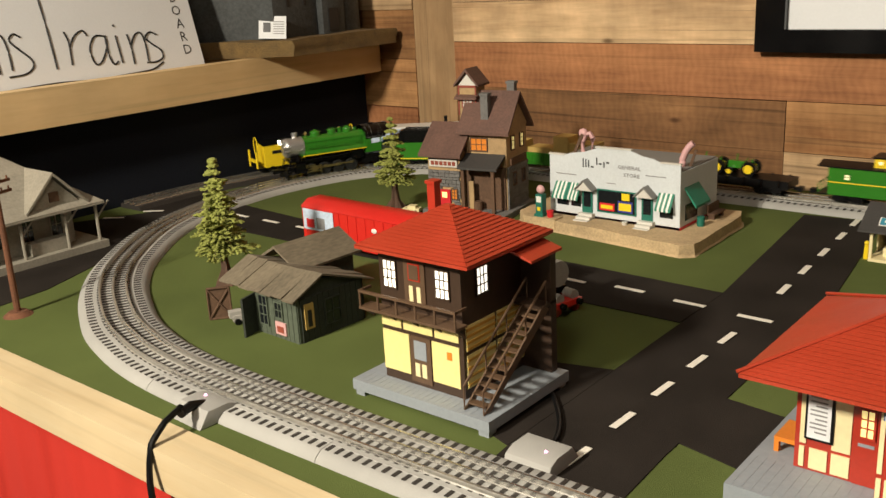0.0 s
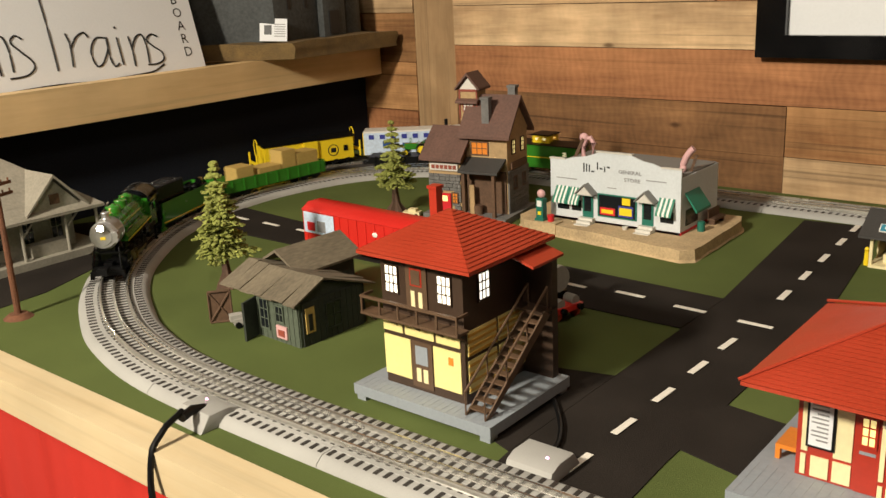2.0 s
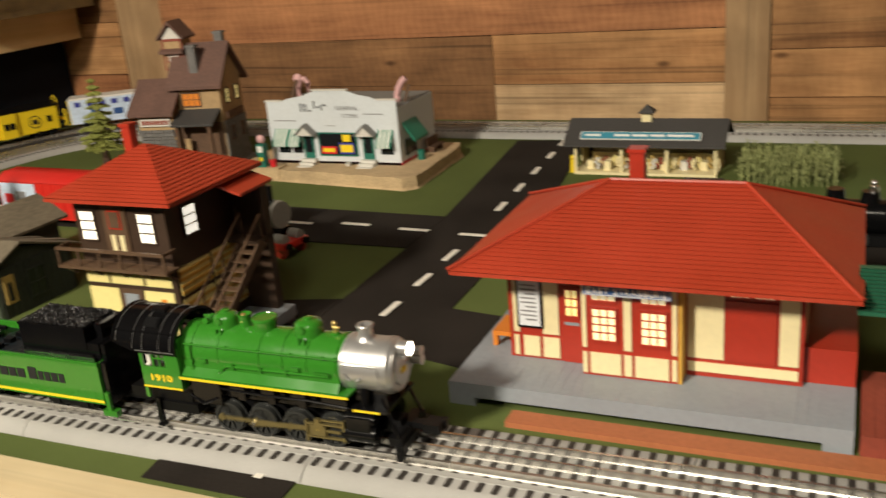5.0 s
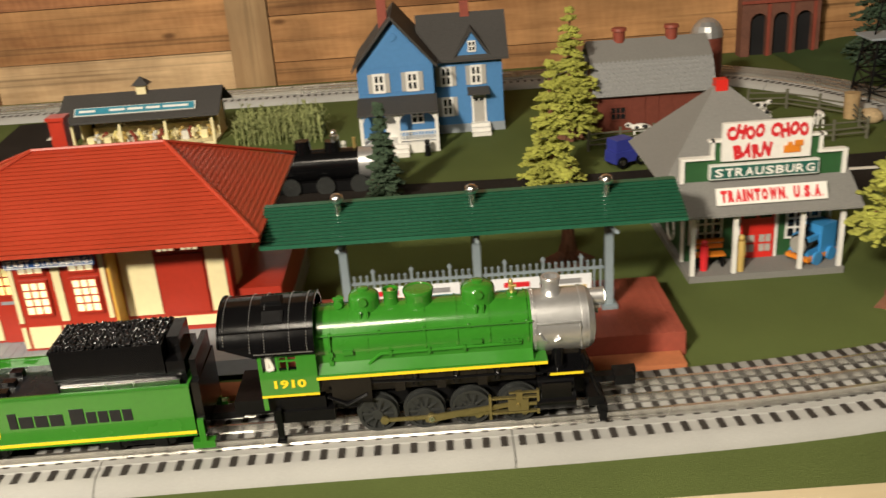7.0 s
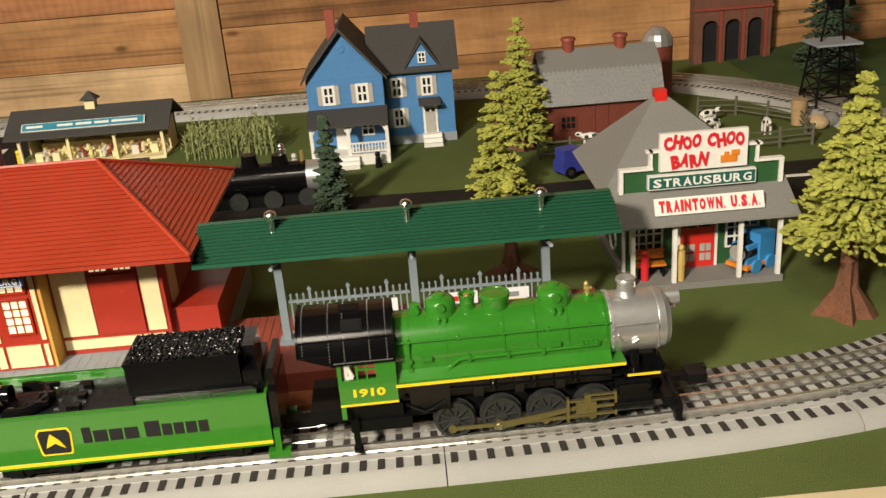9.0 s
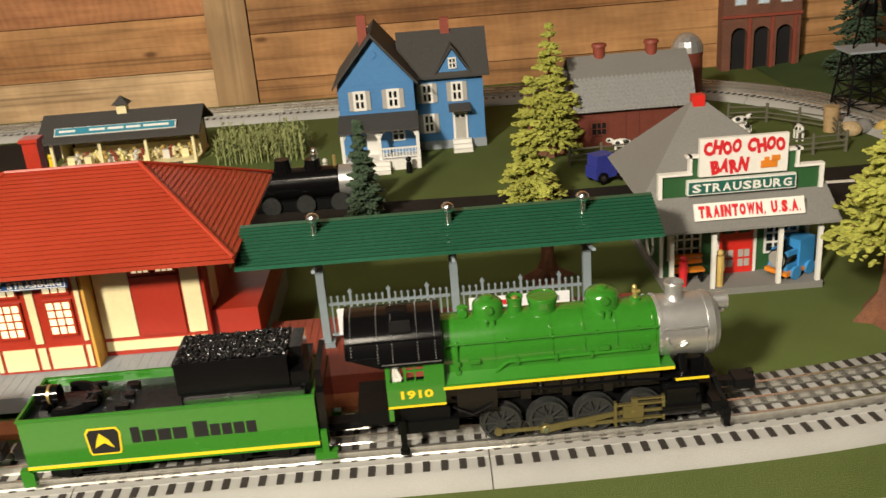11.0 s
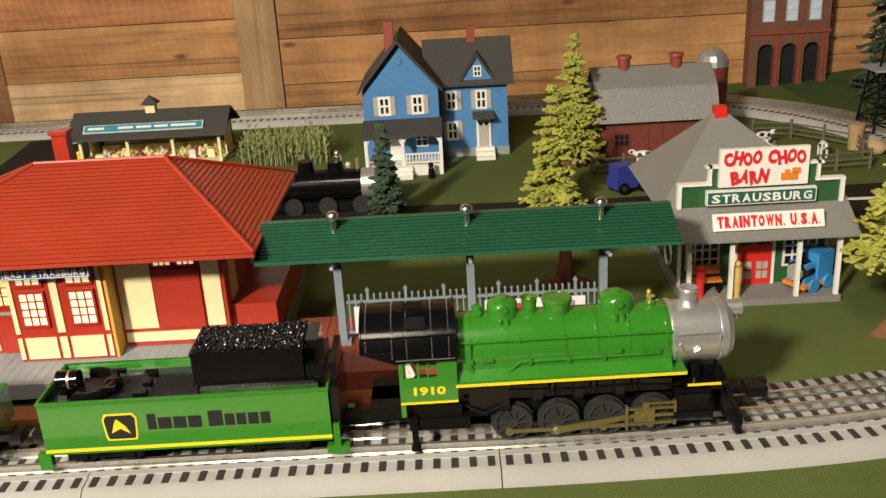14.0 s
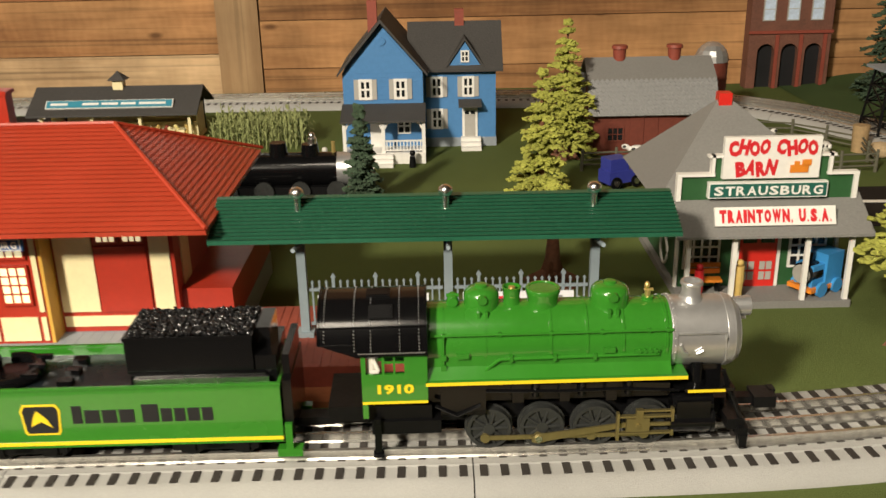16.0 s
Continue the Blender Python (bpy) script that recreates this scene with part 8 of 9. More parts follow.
# ---- black locomotive parked behind the station ----
def black_loco():
    t = thing("black_locomotive", pose(0.402, 1.565, 0), "glossy black model locomotive parked behind the station", "locomotive")
    zc, r = 0.030, 0.019
    bm = fresh()
    rod(bm, (-0.16, 0, zc), (0.030, 0, zc), r, None, 30)
    for x in (-0.10, -0.05, 0.0):
        rod(bm, (x - 0.001, 0, zc), (x + 0.001, 0, zc), r * 1.03, None, 30)
    part("boiler", bm, BLACK, t)
    bm = fresh()
    rod(bm, (0.030, 0, zc), (0.060, 0, zc), r * 0.98, None, 30)
    part("smokebox", bm, SILVER, t)
    for x, h in ((-0.035, 0.012), (0.000, 0.010)):
        bm = fresh()
        rod(bm, (x, 0, zc + r - 0.004), (x, 0, zc + r + h), 0.011, 0.009, 20)
        part("dome", bm, BLACK, t)
    bm = fresh()
    rod(bm, (0.003, 0, zc + r + 0.008), (0.003, 0, zc + r + 0.016), 0.005, None, 12)
    ball(bm, (0.003, 0, zc + r + 0.019), 0.004)
    part("bell", bm, CHROME, t)
    bm = fresh()
    rod(bm, (0.026, 0, zc + r - 0.002), (0.026, 0, zc + r + 0.012), 0.0022, None, 10)
    part("whistle", bm, GOLD, t)
    part("chassis", box(-0.17, 0.070, -0.020, 0.020, 0.003, 0.015, 0.001), BLACK_MATT, t)
    part("cab", box(-0.20, -0.155, -0.024, 0.024, 0.003, 0.062, 0.002), BLACK, t)
    for x in (-0.13, -0.09, -0.05, -0.01, 0.03, 0.05):
        for sgn in (-1, 1):
            bm = fresh()
            rod(bm, (x, sgn * 0.0205, 0.011), (x, sgn * 0.024, 0.011), 0.011, None, 18)
            part("wheel", bm, WHEEL, t)


black_loco()


# ---- blue farmhouse ----
def farmhouse():
    t = thing("blue_farmhouse", pose(0.530, 1.700, 0), "blue model farmhouse with dark roofs and white porch", "model building")
    # gabled wing towards the tracks
    x0, x1, y0, y1 = -0.104, -0.004, 0.024, 0.150
    part("front_wing", box(x0, x1, y0, y1, 0.004, 0.108), BLUE_HOUSE, t, "blue clapboard wing")
    bm = fresh()
    prism(bm, [(x0, 0.108), (x1, 0.108), ((x0 + x1) / 2, 0.166)], "y", y0, y1)
    part("gable_wall", bm, BLUE_HOUSE, t)
    bm = fresh()
    gable(bm, x0, x1, y0 - 0.010, y1 + 0.006, 0.104, 0.169, "y", 0.0035, 0.006)
    part("gable_roof", bm, DARK_ROOF, t, "charcoal gable roof")
    bm = fresh()
    rod(bm, ((x0 + x1) / 2, y0 - 0.0015, 0.146), ((x0 + x1) / 2, y0, 0.146), 0.005, None, 16)
    part("round_vent", bm, BLUE_HOUSE, t)
    for x in (-0.076, -0.032):
        w = window(t, pose(x, y0, 0.074), 0.017, 0.026, 2, 2, WHITE, PANE_DARK, bar=0.0026, edge=0.0034)
        for sgn in (-1, 1):
            part("shutter", box(sgn * 0.0115 - 0.0028, sgn * 0.0115 + 0.0028, -0.0016, 0.0, 0.0005, 0.0255, 0.0003), SHUTTER, w)
    part("siding_line", boxes([(x0 - 0.0003, x1 + 0.0003, y0 - 0.0004, y0, 0.052 + 0.0055 * k, 0.0524 + 0.0055 * k) for k in range(11)]), BLUE_HOUSE, t)
    # porch
    part("porch_floor", box(x0, x1 + 0.002, -0.012, y0, 0.0, 0.014, 0.0008), WHITE, t)
    bm = fresh()
    prism(bm, [(-0.016, 0.053), (y0, 0.066), (y0, 0.069), (-0.016, 0.0555)], "x", x0 - 0.002, x1 + 0.003)
    part("porch_roof", bm, DARK_ROOF, t)
    for x in (x0 + 0.002, (x0 + x1) / 2, x1):
        post = part("porch_post", box(x - 0.0022, x + 0.0022, -0.010, -0.006, 0.014, 0.0535), WHITE, t)
        bm = fresh()
        for sgn in (-1, 1):
            if x0 < x + sgn * 0.01 < x1 + 0.001:
                tube(bm, [(x + sgn * 0.002, -0.008, 0.044), (x + sgn * 0.0045, -0.008, 0.0495), (x + sgn * 0.010, -0.008, 0.0525)], 0.0013, 6)
        part("bracket", bm, WHITE, post)
    part("porch_beam", box(x0, x1 + 0.002, -0.010, -0.006, 0.0515, 0.0545), WHITE, t)
    xa, xb = (x0 + x1) / 2 + 0.002, x1 - 0.002
    bm = fresh()
    bx(bm, xa, xb, -0.009, -0.007, 0.0275, 0.0295)
    bx(bm, xa, xb, -0.009, -0.007, 0.0160, 0.0175)
    for k in range(11):
        x = xa + (xb - xa) * (k + 0.5) / 11
        bx(bm, x - 0.0007, x + 0.0007, -0.0086, -0.0074, 0.0175, 0.0275)
    part("balustrade", bm, WHITE, t)
    part("porch_door", box(-0.072, -0.056, y0 - 0.002, y0, 0.014, 0.050, 0.0004), WHITE, t)
    w = window(t, pose(-0.029, y0, 0.030), 0.017, 0.020, 2, 2, WHITE, PANE_DARK, bar=0.0022)
    for k in range(3):
        part("porch_step", box(x0 + 0.036, x0 + 0.062, -0.012 - 0.006 * (3 - k), -0.012, 0.0 + 0.0045 * k, 0.0045 + 0.0045 * k), WHITE, t)
    # side wing
    a, b, c, d = -0.004, 0.090, 0.072, 0.150
    part("side_wing", box(a, b, c, d, 0.012, 0.104), BLUE_HOUSE, t, "blue clapboard wing")
    part("foundation", box(a, b + 0.001, c - 0.001, d + 0.001, 0.0, 0.012), GREY_BASE, t)
    bm = fresh()
    gable(bm, a - 0.02, b + 0.009, c, d, 0.100, 0.154, "x", 0.0035, 0.010)
    part("side_roof", bm, DARK_ROOF, t, "charcoal side roof")
    bm = fresh()
    prism(bm, [(b - 0.003, c), (b, c)], "z", 0, 0) if False else prism(bm, [(c, 0.104), (d, 0.104), ((c + d) / 2, 0.150)], "x", b - 0.003, b)
    part("end_gable", bm, BLUE_HOUSE, t)
    xc = 0.050
    bm = fresh()
    prism(bm, [(xc - 0.021, 0.106), (xc + 0.021, 0.106), (xc, 0.138)], "y", c - 0.006, c + 0.030)
    part("dormer", bm, BLUE_HOUSE, t)
    bm = fresh()
    gable(bm, xc - 0.021, xc + 0.021, c - 0.009, c + 0.040, 0.104, 0.1395, "y", 0.003, 0.004)
    part("dormer_roof", bm, DARK_ROOF, t)
    window(t, pose(xc, c - 0.006, 0.112), 0.011, 0.015, 2, 2, WHITE, PANE_DARK, bar=0.0016)
    for x, z in ((0.013, 0.066), (0.054, 0.066), (0.013, 0.024)):
        w = window(t, pose(x, c, z), 0.016, 0.027, 2, 2, WHITE, PANE_DARK, bar=0.0026, edge=0.003)
        for sgn in (-1, 1):
            if x + sgn * 0.011 > 0.001:
                part("shutter", box(sgn * 0.0110 - 0.0028, sgn * 0.0110 + 0.0028, -0.0016, 0.0, 0.0005, 0.0265, 0.0003), SHUTTER, w)
    dr = part("front_door", box(0.046, 0.066, c - 0.002, c, 0.012, 0.052, 0.0004), WHITE, t)
    part("door_leaf", box(0.049, 0.063, c - 0.0026, c - 0.002, 0.013, 0.043), SHUTTER, dr)
    part("fan_light", boxes([(0.0495, 0.055, c - 0.0028, c - 0.002, 0.0435, 0.0475), (0.057, 0.0625, c - 0.0028, c - 0.002, 0.0435, 0.0475)]), PANE_DARK, dr)
    bm = fresh()
    prism(bm, [(c - 0.020, 0.0555), (c, 0.0605), (c, 0.063), (c - 0.020, 0.0575)], "x", 0.041, 0.071)
    part("door_hood", bm, DARK_ROOF, t)
    for k in range(3):
        part("door_step", box(0.044, 0.070, c - 0.009 * (3 - k) - 0.001, c - 0.001, 0.0045 * k, 0.0045 + 0.0045 * k), WHITE, t)
    for x, y, z0, z1 in ((-0.066, 0.060, 0.145, 0.192), (0.044, 0.112, 0.148, 0.174)):
        part("chimney", box(x - 0.006, x + 0.006, y - 0.006, y + 0.006, z0, z1, 0.0006), BRICK_RED, t)
    for x, y, mm in ((0.402, 1.695, OFFWHITE), (0.444, 1.672, OFFWHITE), (0.512, 1.672, BLACK_MATT)):
        bm = fresh()
        rod(bm, (0, 0, 0.0), (0, 0, 0.014), 0.0045, 0.0035, 10)
        ball(bm, (0, 0, 0.018), 0.0038)
        solid("figurine", bm, mm, "tiny painted figurine standing on the grass", "figurine", m=pose(x, y, 0))


farmhouse()


# ---- farm stand and corn ----
def farm_stand():
    t = thing("farm_stand", pose(0.105, 1.845, 0), "cream roadside produce stand with dark roof", "model building")
    part("floor", box(-0.100, 0.104, -0.040, 0.045, 0.0, 0.004), CREAM, t)
    part("back_wall", box(-0.100, 0.104, 0.042, 0.045, 0.004, 0.050), BLACK_MATT, t)
    part("shelf", boxes([(-0.085, 0.100, 0.010, 0.040, 0.004, 0.022), (-0.085, 0.100, 0.020, 0.040, 0.022, 0.034)], 0.001), CREAM, t)
    for x in (-0.098, -0.03, 0.035, 0.102):
        part("post", box(x - 0.002, x + 0.002, -0.038, -0.034, 0.004, 0.045), CREAM, t)
    for x in (-0.100, 0.101):
        part("side_wall", box(x, x + 0.002, 0.0, 0.045, 0.004, 0.045), CREAM, t)
    bm = fresh()
    gable(bm, -0.114, 0.116, -0.048, 0.055, 0.043, 0.071, "x", 0.003)
    part("roof", bm, DARK_ROOF, t, "dark grey shingle roof")
    sg = part("roof_sign", box(-0.090, 0.082, -0.0015, 0.001, -0.0065, 0.0065, 0.0005), WHITE, t, "long teal sign with pale writing", pose(0, -0.033, 0.0565, -48, 0, 0))
    part("sign_field", box(-0.0885, 0.0805, -0.0020, -0.0014, -0.0055, 0.0055), SIGN_TEAL, sg)
    part("sign_bar", boxes([(a, b, -0.0024, -0.0019, -0.0018, 0.0018) for a, b in ((-0.083, -0.060), (-0.040, -0.018), (-0.014, 0.008), (0.012, 0.032), (0.036, 0.072))]), WHITE, sg)
    part("cupola", box(-0.007, 0.007, -0.004, 0.010, 0.066, 0.084, 0.0004), CREAM, t)
    bm = fresh()
    bmesh.ops.create_cone(bm, cap_ends=True, segments=4, radius1=0.017, radius2=0.0, depth=0.012, matrix=pose(0, 0.003, 0.090, 0, 0, 45))
    part("cupola_roof", bm, DARK_ROOF, t)
    rnd = random.Random(5)
    for k in range(26):
        x, y = -0.08 + 0.0068 * k, -0.022 + rnd.uniform(-0.008, 0.012)
        bm = fresh()
        if k % 4 == 0:
            bx(bm, -0.005, 0.005, -0.005, 0.005, 0, rnd.uniform(0.008, 0.014))
            bevelled(bm, 0.001)
        else:
            for j in range(4):
                ball(bm, (rnd.uniform(-0.003, 0.003), rnd.uniform(-0.003, 0.003), 0.004 + 0.004 * j), 0.0034, sub=1)
        part("produce", bm, (CREAM, TAN, OFFWHITE, BRICK_RED, CREAM, YELLOW_WALL)[k % 6], t, m=pose(x, y, 0.004))
    bm = fresh()
    rod(bm, (-0.105, -0.03, 0.0), (-0.105, -0.03, 0.020), 0.004, 0.003, 8)
    ball(bm, (-0.105, -0.03, 0.023), 0.0035)
    part("figurine_post", bm, YELLOW, t)


farm_stand()


def corn():
    rnd = random.Random(8)
    bm = fresh()
    for i in range(16):
        for j in range(7):
            x, y = 0.245 + 0.0078 * i + rnd.uniform(-0.002, 0.002), 1.775 + 0.011 * j + rnd.uniform(-0.002, 0.002)
            h = rnd.uniform(0.034, 0.050)
            rod(bm, (x, y, 0), (x + rnd.uniform(-0.002, 0.002), y, h), 0.0009, 0.0005, 5)
            for k in range(6):
                z, a, l = h * (0.2 + 0.13 * k), rnd.uniform(0, 6.28), rnd.uniform(0.007, 0.012)
                d, s = Vector((math.cos(a), math.sin(a), 0)), Vector((-math.sin(a), math.cos(a), 0)) * 0.0012
                p = Vector((x, y, z))
                vs = [bm.verts.new(v) for v in (p - s, p + s, p + d * l * 0.6 + s + Vector((0, 0, 0.005)), p + d * l * 0.6 - s + Vector((0, 0, 0.005)), p + d * l + Vector((0, 0, 0.001)))]
                bm.faces.new(vs[:4])
                bm.faces.new((vs[3], vs[2], vs[4]))
    solid("corn_patch", bm, CORN, "patch of model corn stalks in rows", "corn", kind="stuff")


corn()


# ---- barn, silo, brick front, farmyard ----
def farm():
    t = thing("red_barn", pose(0.812, 1.712, 0, 0, 0, 0) @ Matrix.Diagonal((1, 1, 0.96, 1)), "dark red barn with pale shingled gambrel roof", "model building")
    part("wall", box(-0.072, 0.074, 0.0, 0.095, 0.0, 0.058), BARN_RED, t)
    bm = fresh()
    prism(bm, [(0.0, 0.058), (0.095, 0.058), (0.078, 0.094), (0.0475, 0.116), (0.017, 0.094)], "x", -0.070, 0.072)
    part("gable", bm, BARN_RED, t)
    bm = fresh()
    prism(bm, [(0.012, 0.094), (0.0475, 0.1175), (0.083, 0.094), (0.083, 0.097), (0.0475, 0.1205), (0.012, 0.097)], "x", -0.080, 0.082)
    part("upper_roof", bm, GREY_ROOF, t)
    for sgn in (0, 1):
        bm = fresh()
        pts = [(-0.008, 0.053), (0.013, 0.095), (0.013, 0.0975), (-0.010, 0.0545)]
        prism(bm, pts if sgn == 0 else [(0.095 - a, z) for a, z in pts], "x", -0.080, 0.082)
        low = part("lower_roof", bm, SHINGLE, t, "pale grey shingled slope")
        if sgn == 0:
            me = finish(box(-0.0024, 0.0024, -0.0006, 0.0006, -0.0024, 0.0024), "shingle", SHINGLE)
            for i in range(26):
                for j in range(8):
                    u = (j + 0.5) / 8
                    part("shingle", me, None, low, m=pose(-0.077 + 0.0061 * i + 0.003 * (j % 2), -0.0105 + 0.0225 * u, 0.0555 + 0.0425 * u, -27, 45, 0))
    for x in (-0.035, 0.035):
        bm = fresh()
        rod(bm, (x, 0.0475, 0.116), (x, 0.0475, 0.132), 0.0075, 0.0085, 14)
        rod(bm, (x, 0.0475, 0.132), (x, 0.0475, 0.136), 0.0105, 0.0095, 14)
        part("roof_ventilator", bm, BRICK_RED, t)
    window(t, pose(-0.045, 0.0, 0.018), 0.022, 0.020, 3, 2, BARN_RED, PANE_DARK)
    window(t, pose(0.052, 0.0, 0.018), 0.018, 0.020, 2, 2, BARN_RED, PANE_DARK)
    me = finish(box(-0.0085, 0.0085, -0.0012, 0.0, 0.002, 0.054), "barn_board", BARN_RED)
    for k in range(3):
        part("barn_board", me, None, t, m=pose(-0.018 + 0.018 * k, 0, 0))
    s = thing("silo", pose(0.926, 1.866, 0), "dark red round silo with a silver dome", "silo")
    bm = fresh()
    rod(bm, (0, 0, 0), (0, 0, 0.090), 0.0225, None, 24)
    for k in range(9):
        rod(bm, (0, 0, 0.006 + 0.01 * k), (0, 0, 0.0072 + 0.01 * k), 0.0230, None, 24)
    part("drum", bm, BARN_RED, s)
    bm = fresh()
    bmesh.ops.create_uvsphere(bm, u_segments=14, v_segments=10, radius=0.0235, matrix=Matrix.Translation((0, 0, 0.0905)) @ Matrix.Diagonal((1, 1, 1.15, 1)))
    bmesh.ops.delete(bm, geom=[v for v in bm.verts if v.co.z < 0.0895], context="VERTS")
    dome = part("dome", bm, SILVER, s, "silver faceted dome")
    dome.data.polygons.foreach_set("use_smooth", [False] * len(dome.data.polygons))

    b = thing("brick_building", pose(1.128, 2.122, 0) @ Matrix.Scale(0.94, 4), "brick building front with three tall arches", "model building")
    xs, w, h = (-0.041, 0.001, 0.043), 0.030, 0.078
    bm = fresh()
    bx(bm, -0.072, 0.072, 0, 0.030, 0.090, 0.30)
    prev = -0.072
    for x in xs:
        bx(bm, prev, x - w / 2, 0, 0.030, 0, 0.090)
        prev = x + w / 2
        arc = [(x + w / 2 * math.cos(u), h - w / 2 + w / 2 * math.sin(u)) for u in np.linspace(0, math.pi, 13)]
        for p, q in zip(arc, arc[1:]):
            prism(bm, [(p[0], p[1]), (p[0], 0.090), (q[0], 0.090), (q[0], q[1])], "y", 0, 0.030)
    bx(bm, prev, 0.072, 0, 0.030, 0, 0.090)
    part("wall", bm, mat("dull_brick", (0.16, 0.065, 0.042), 0.8, vary=0.3, big=40, fine=300, bump=0.4), b, "dull red brick wall")
    for x in xs:
        part("dark_arch", box(x - w / 2, x + w / 2, 0.012, 0.028, 0.0, 0.082), INK, b)
        pr = part("pilaster", box(x + w / 2, x + w / 2 + 0.006, -0.003, 0, 0, 0.094), BRICK_RED, b)
        window(b, pose(x, 0, 0.118), 0.022, 0.040, 1, 2, SHUTTER, WHITE_BLUE)
        window(b, pose(x, 0, 0.200), 0.022, 0.040, 1, 2, SHUTTER, WHITE_BLUE)
    bands = part("cornice", boxes([(-0.074, 0.074, -0.004, 0, 0.096, 0.101), (-0.074, 0.074, -0.006, 0, 0.290, 0.30)], 0.001), BRICK_RED, b)

    def fence(pts, label):
        f = thing("split_rail_fence", pose(pts[0][0], pts[0][1], 0), label, "fence", "farmyard fences")
        o = Vector((pts[0][0], pts[0][1], 0))
        r2 = random.Random(2)
        for p, q in zip(pts, pts[1:]):
            p, q = Vector((*p, 0)) - o, Vector((*q, 0)) - o
            n = max(1, round((q - p).length / 0.045))
            for k in range(n + 1):
                c = p.lerp(q, k / n)
                bm = fresh()
                rod(bm, (0, 0, 0), (r2.uniform(-0.001, 0.001), 0, 0.027), 0.0022, 0.0018, 7)
                part("fence_post", bm, FENCE_WOOD, f, m=pose(c.x, c.y, 0))
                if k < n:
                    d = p.lerp(q, (k + 1) / n)
                    for z in (0.007, 0.014, 0.021):
                        bm = fresh()
                        rod(bm, (0, 0, z + r2.uniform(-0.0012, 0.0012)), (*(d - c).xy, z + r2.uniform(-0.0012, 0.0012)), 0.0012, None, 6)
                        part("fence_rail", bm, FENCE_WOOD, f, m=pose(c.x, c.y, 0))

    fence([(0.715, 1.640), (0.80, 1.652)], "grey split-rail fence by the barn")
    fence([(0.965, 1.790), (1.015, 1.775), (1.075, 1.700), (1.055, 1.612), (0.93, 1.605)], "grey split-rail fence round the cow yard")

    def cow(x, y, a):
        c = thing("cow", pose(x, y, 0, 0, 0, a), "black and white toy cow standing in the yard", "toy cow", "cows in the farmyard")
        bm = fresh()
        ball(bm, (0, 0, 0.0150), 0.006, (2.2, 1.0, 1.0))
        ball(bm, (0.0155, 0, 0.0185), 0.0036, (1.4, 0.9, 1.0))
        tube(bm, [(0.009, 0, 0.016), (0.014, 0, 0.018)], 0.0030, 8)
        tube(bm, [(-0.0125, 0, 0.017), (-0.0145, 0, 0.008)], 0.0006, 5)
        part("body", bm, WHITE, c)
        for dx in (-0.009, 0.008):
            for dy in (-0.0035, 0.0035):
                bm = fresh()
                rod(bm, (dx, dy, 0), (dx, dy, 0.012), 0.0013, 0.0017, 7)
                part("leg", bm, WHITE, c)
        for dx, dz, rr in ((-0.005, 0.0175, 0.0042), (0.005, 0.0160, 0.0036), (0.0165, 0.0190, 0.0026)):
            for sgn in (-1, 1):
                bm = fresh()
                ball(bm, (dx, sgn * (0.0042 if dx < 0.01 else 0.0022), dz), rr, (1.0, 0.5, 0.7), 2)
                part("spot", bm, INK, c)

    for x, y, a in ((0.790, 1.678, 170), (0.965, 1.742, 15), (0.955, 1.702, 190), (1.022, 1.678, 260)):
        cow(x, y, a)

    rb = random.Random(6)
    for k in range(7):
        bm = fresh()
        ball(bm, (0, 0, 0.009), 0.012, (rb.uniform(0.9, 1.5), rb.uniform(0.8, 1.2), 0.9), 2)
        for v in bm.verts:
            v.co += Vector((noise.noise(v.co * 120 + Vector((k, 0, 0))), noise.noise(v.co * 120 + Vector((0, k, 0))), 0)) * 0.003
            v.co.z = max(v.co.z, 0.0)
        solid("rock", bm, (SAND, STONE, TAN)[k % 3], "small tan rock beside the water tower", "rock", "rocks beside the water tower", m=pose(1.088 + 0.023 * k, 1.668 + rb.uniform(-0.012, 0.03), 0))
    bm = fresh()
    rod(bm, (0, 0, 0), (0, 0, 0.034), 0.009, 0.0105, 14)
    solid("barrel", bm, INN_WALL, "tan wooden barrel on the grass", "barrel", m=pose(1.075, 1.705, 0))
    # windmill tower
    wt = thing("windmill_tower", pose(1.142, 1.768, 0), "black lattice windmill tower", "tower")
    bm = fresh()
    B0, T0, H = 0.030, 0.020, 0.092
    for sx in (-1, 1):
        for sy in (-1, 1):
            rod(bm, (sx * B0, sy * B0, 0), (sx * T0, sy * T0, H), 0.0018, None, 6)
    part("leg_frame", bm, BLACK_MATT, wt)
    bm = fresh()
    for k in range(4):
        z0, z1 = H * k / 4, H * (k + 1) / 4
        a, b2 = B0 + (T0 - B0) * k / 4, B0 + (T0 - B0) * (k + 1) / 4
        for s0 in (-1, 1):
            for p, q in (((-a, s0 * a, z0), (b2, s0 * b2, z1)), ((a, s0 * a, z0), (-b2, s0 * b2, z1)), ((-b2, s0 * b2, z1), (b2, s0 * b2, z1)), ((s0 * a, -a, z0), (s0 * b2, b2, z1)), ((s0 * a, a, z0), (s0 * b2, -b2, z1)), ((s0 * b2, -b2, z1), (s0 * b2, b2, z1))):
                rod(bm, p, q, 0.0011, None, 5)
    part("lattice", bm, BLACK_MATT, wt)
    part("platform", box(-0.031, 0.031, -0.026, 0.026, H, H + 0.003), GREY_BASE, wt)
    bm = fresh()
    for sx in (-1, 1):
        rod(bm, (sx * 0.016, 0, H + 0.003), (sx * 0.004, 0, H + 0.085), 0.0016, None, 6)
    bx(bm, -0.010, 0.010, -0.006, 0.006, H + 0.045, H + 0.062)
    part("mast", bm, BLACK_MATT, wt)
    bm = fresh()
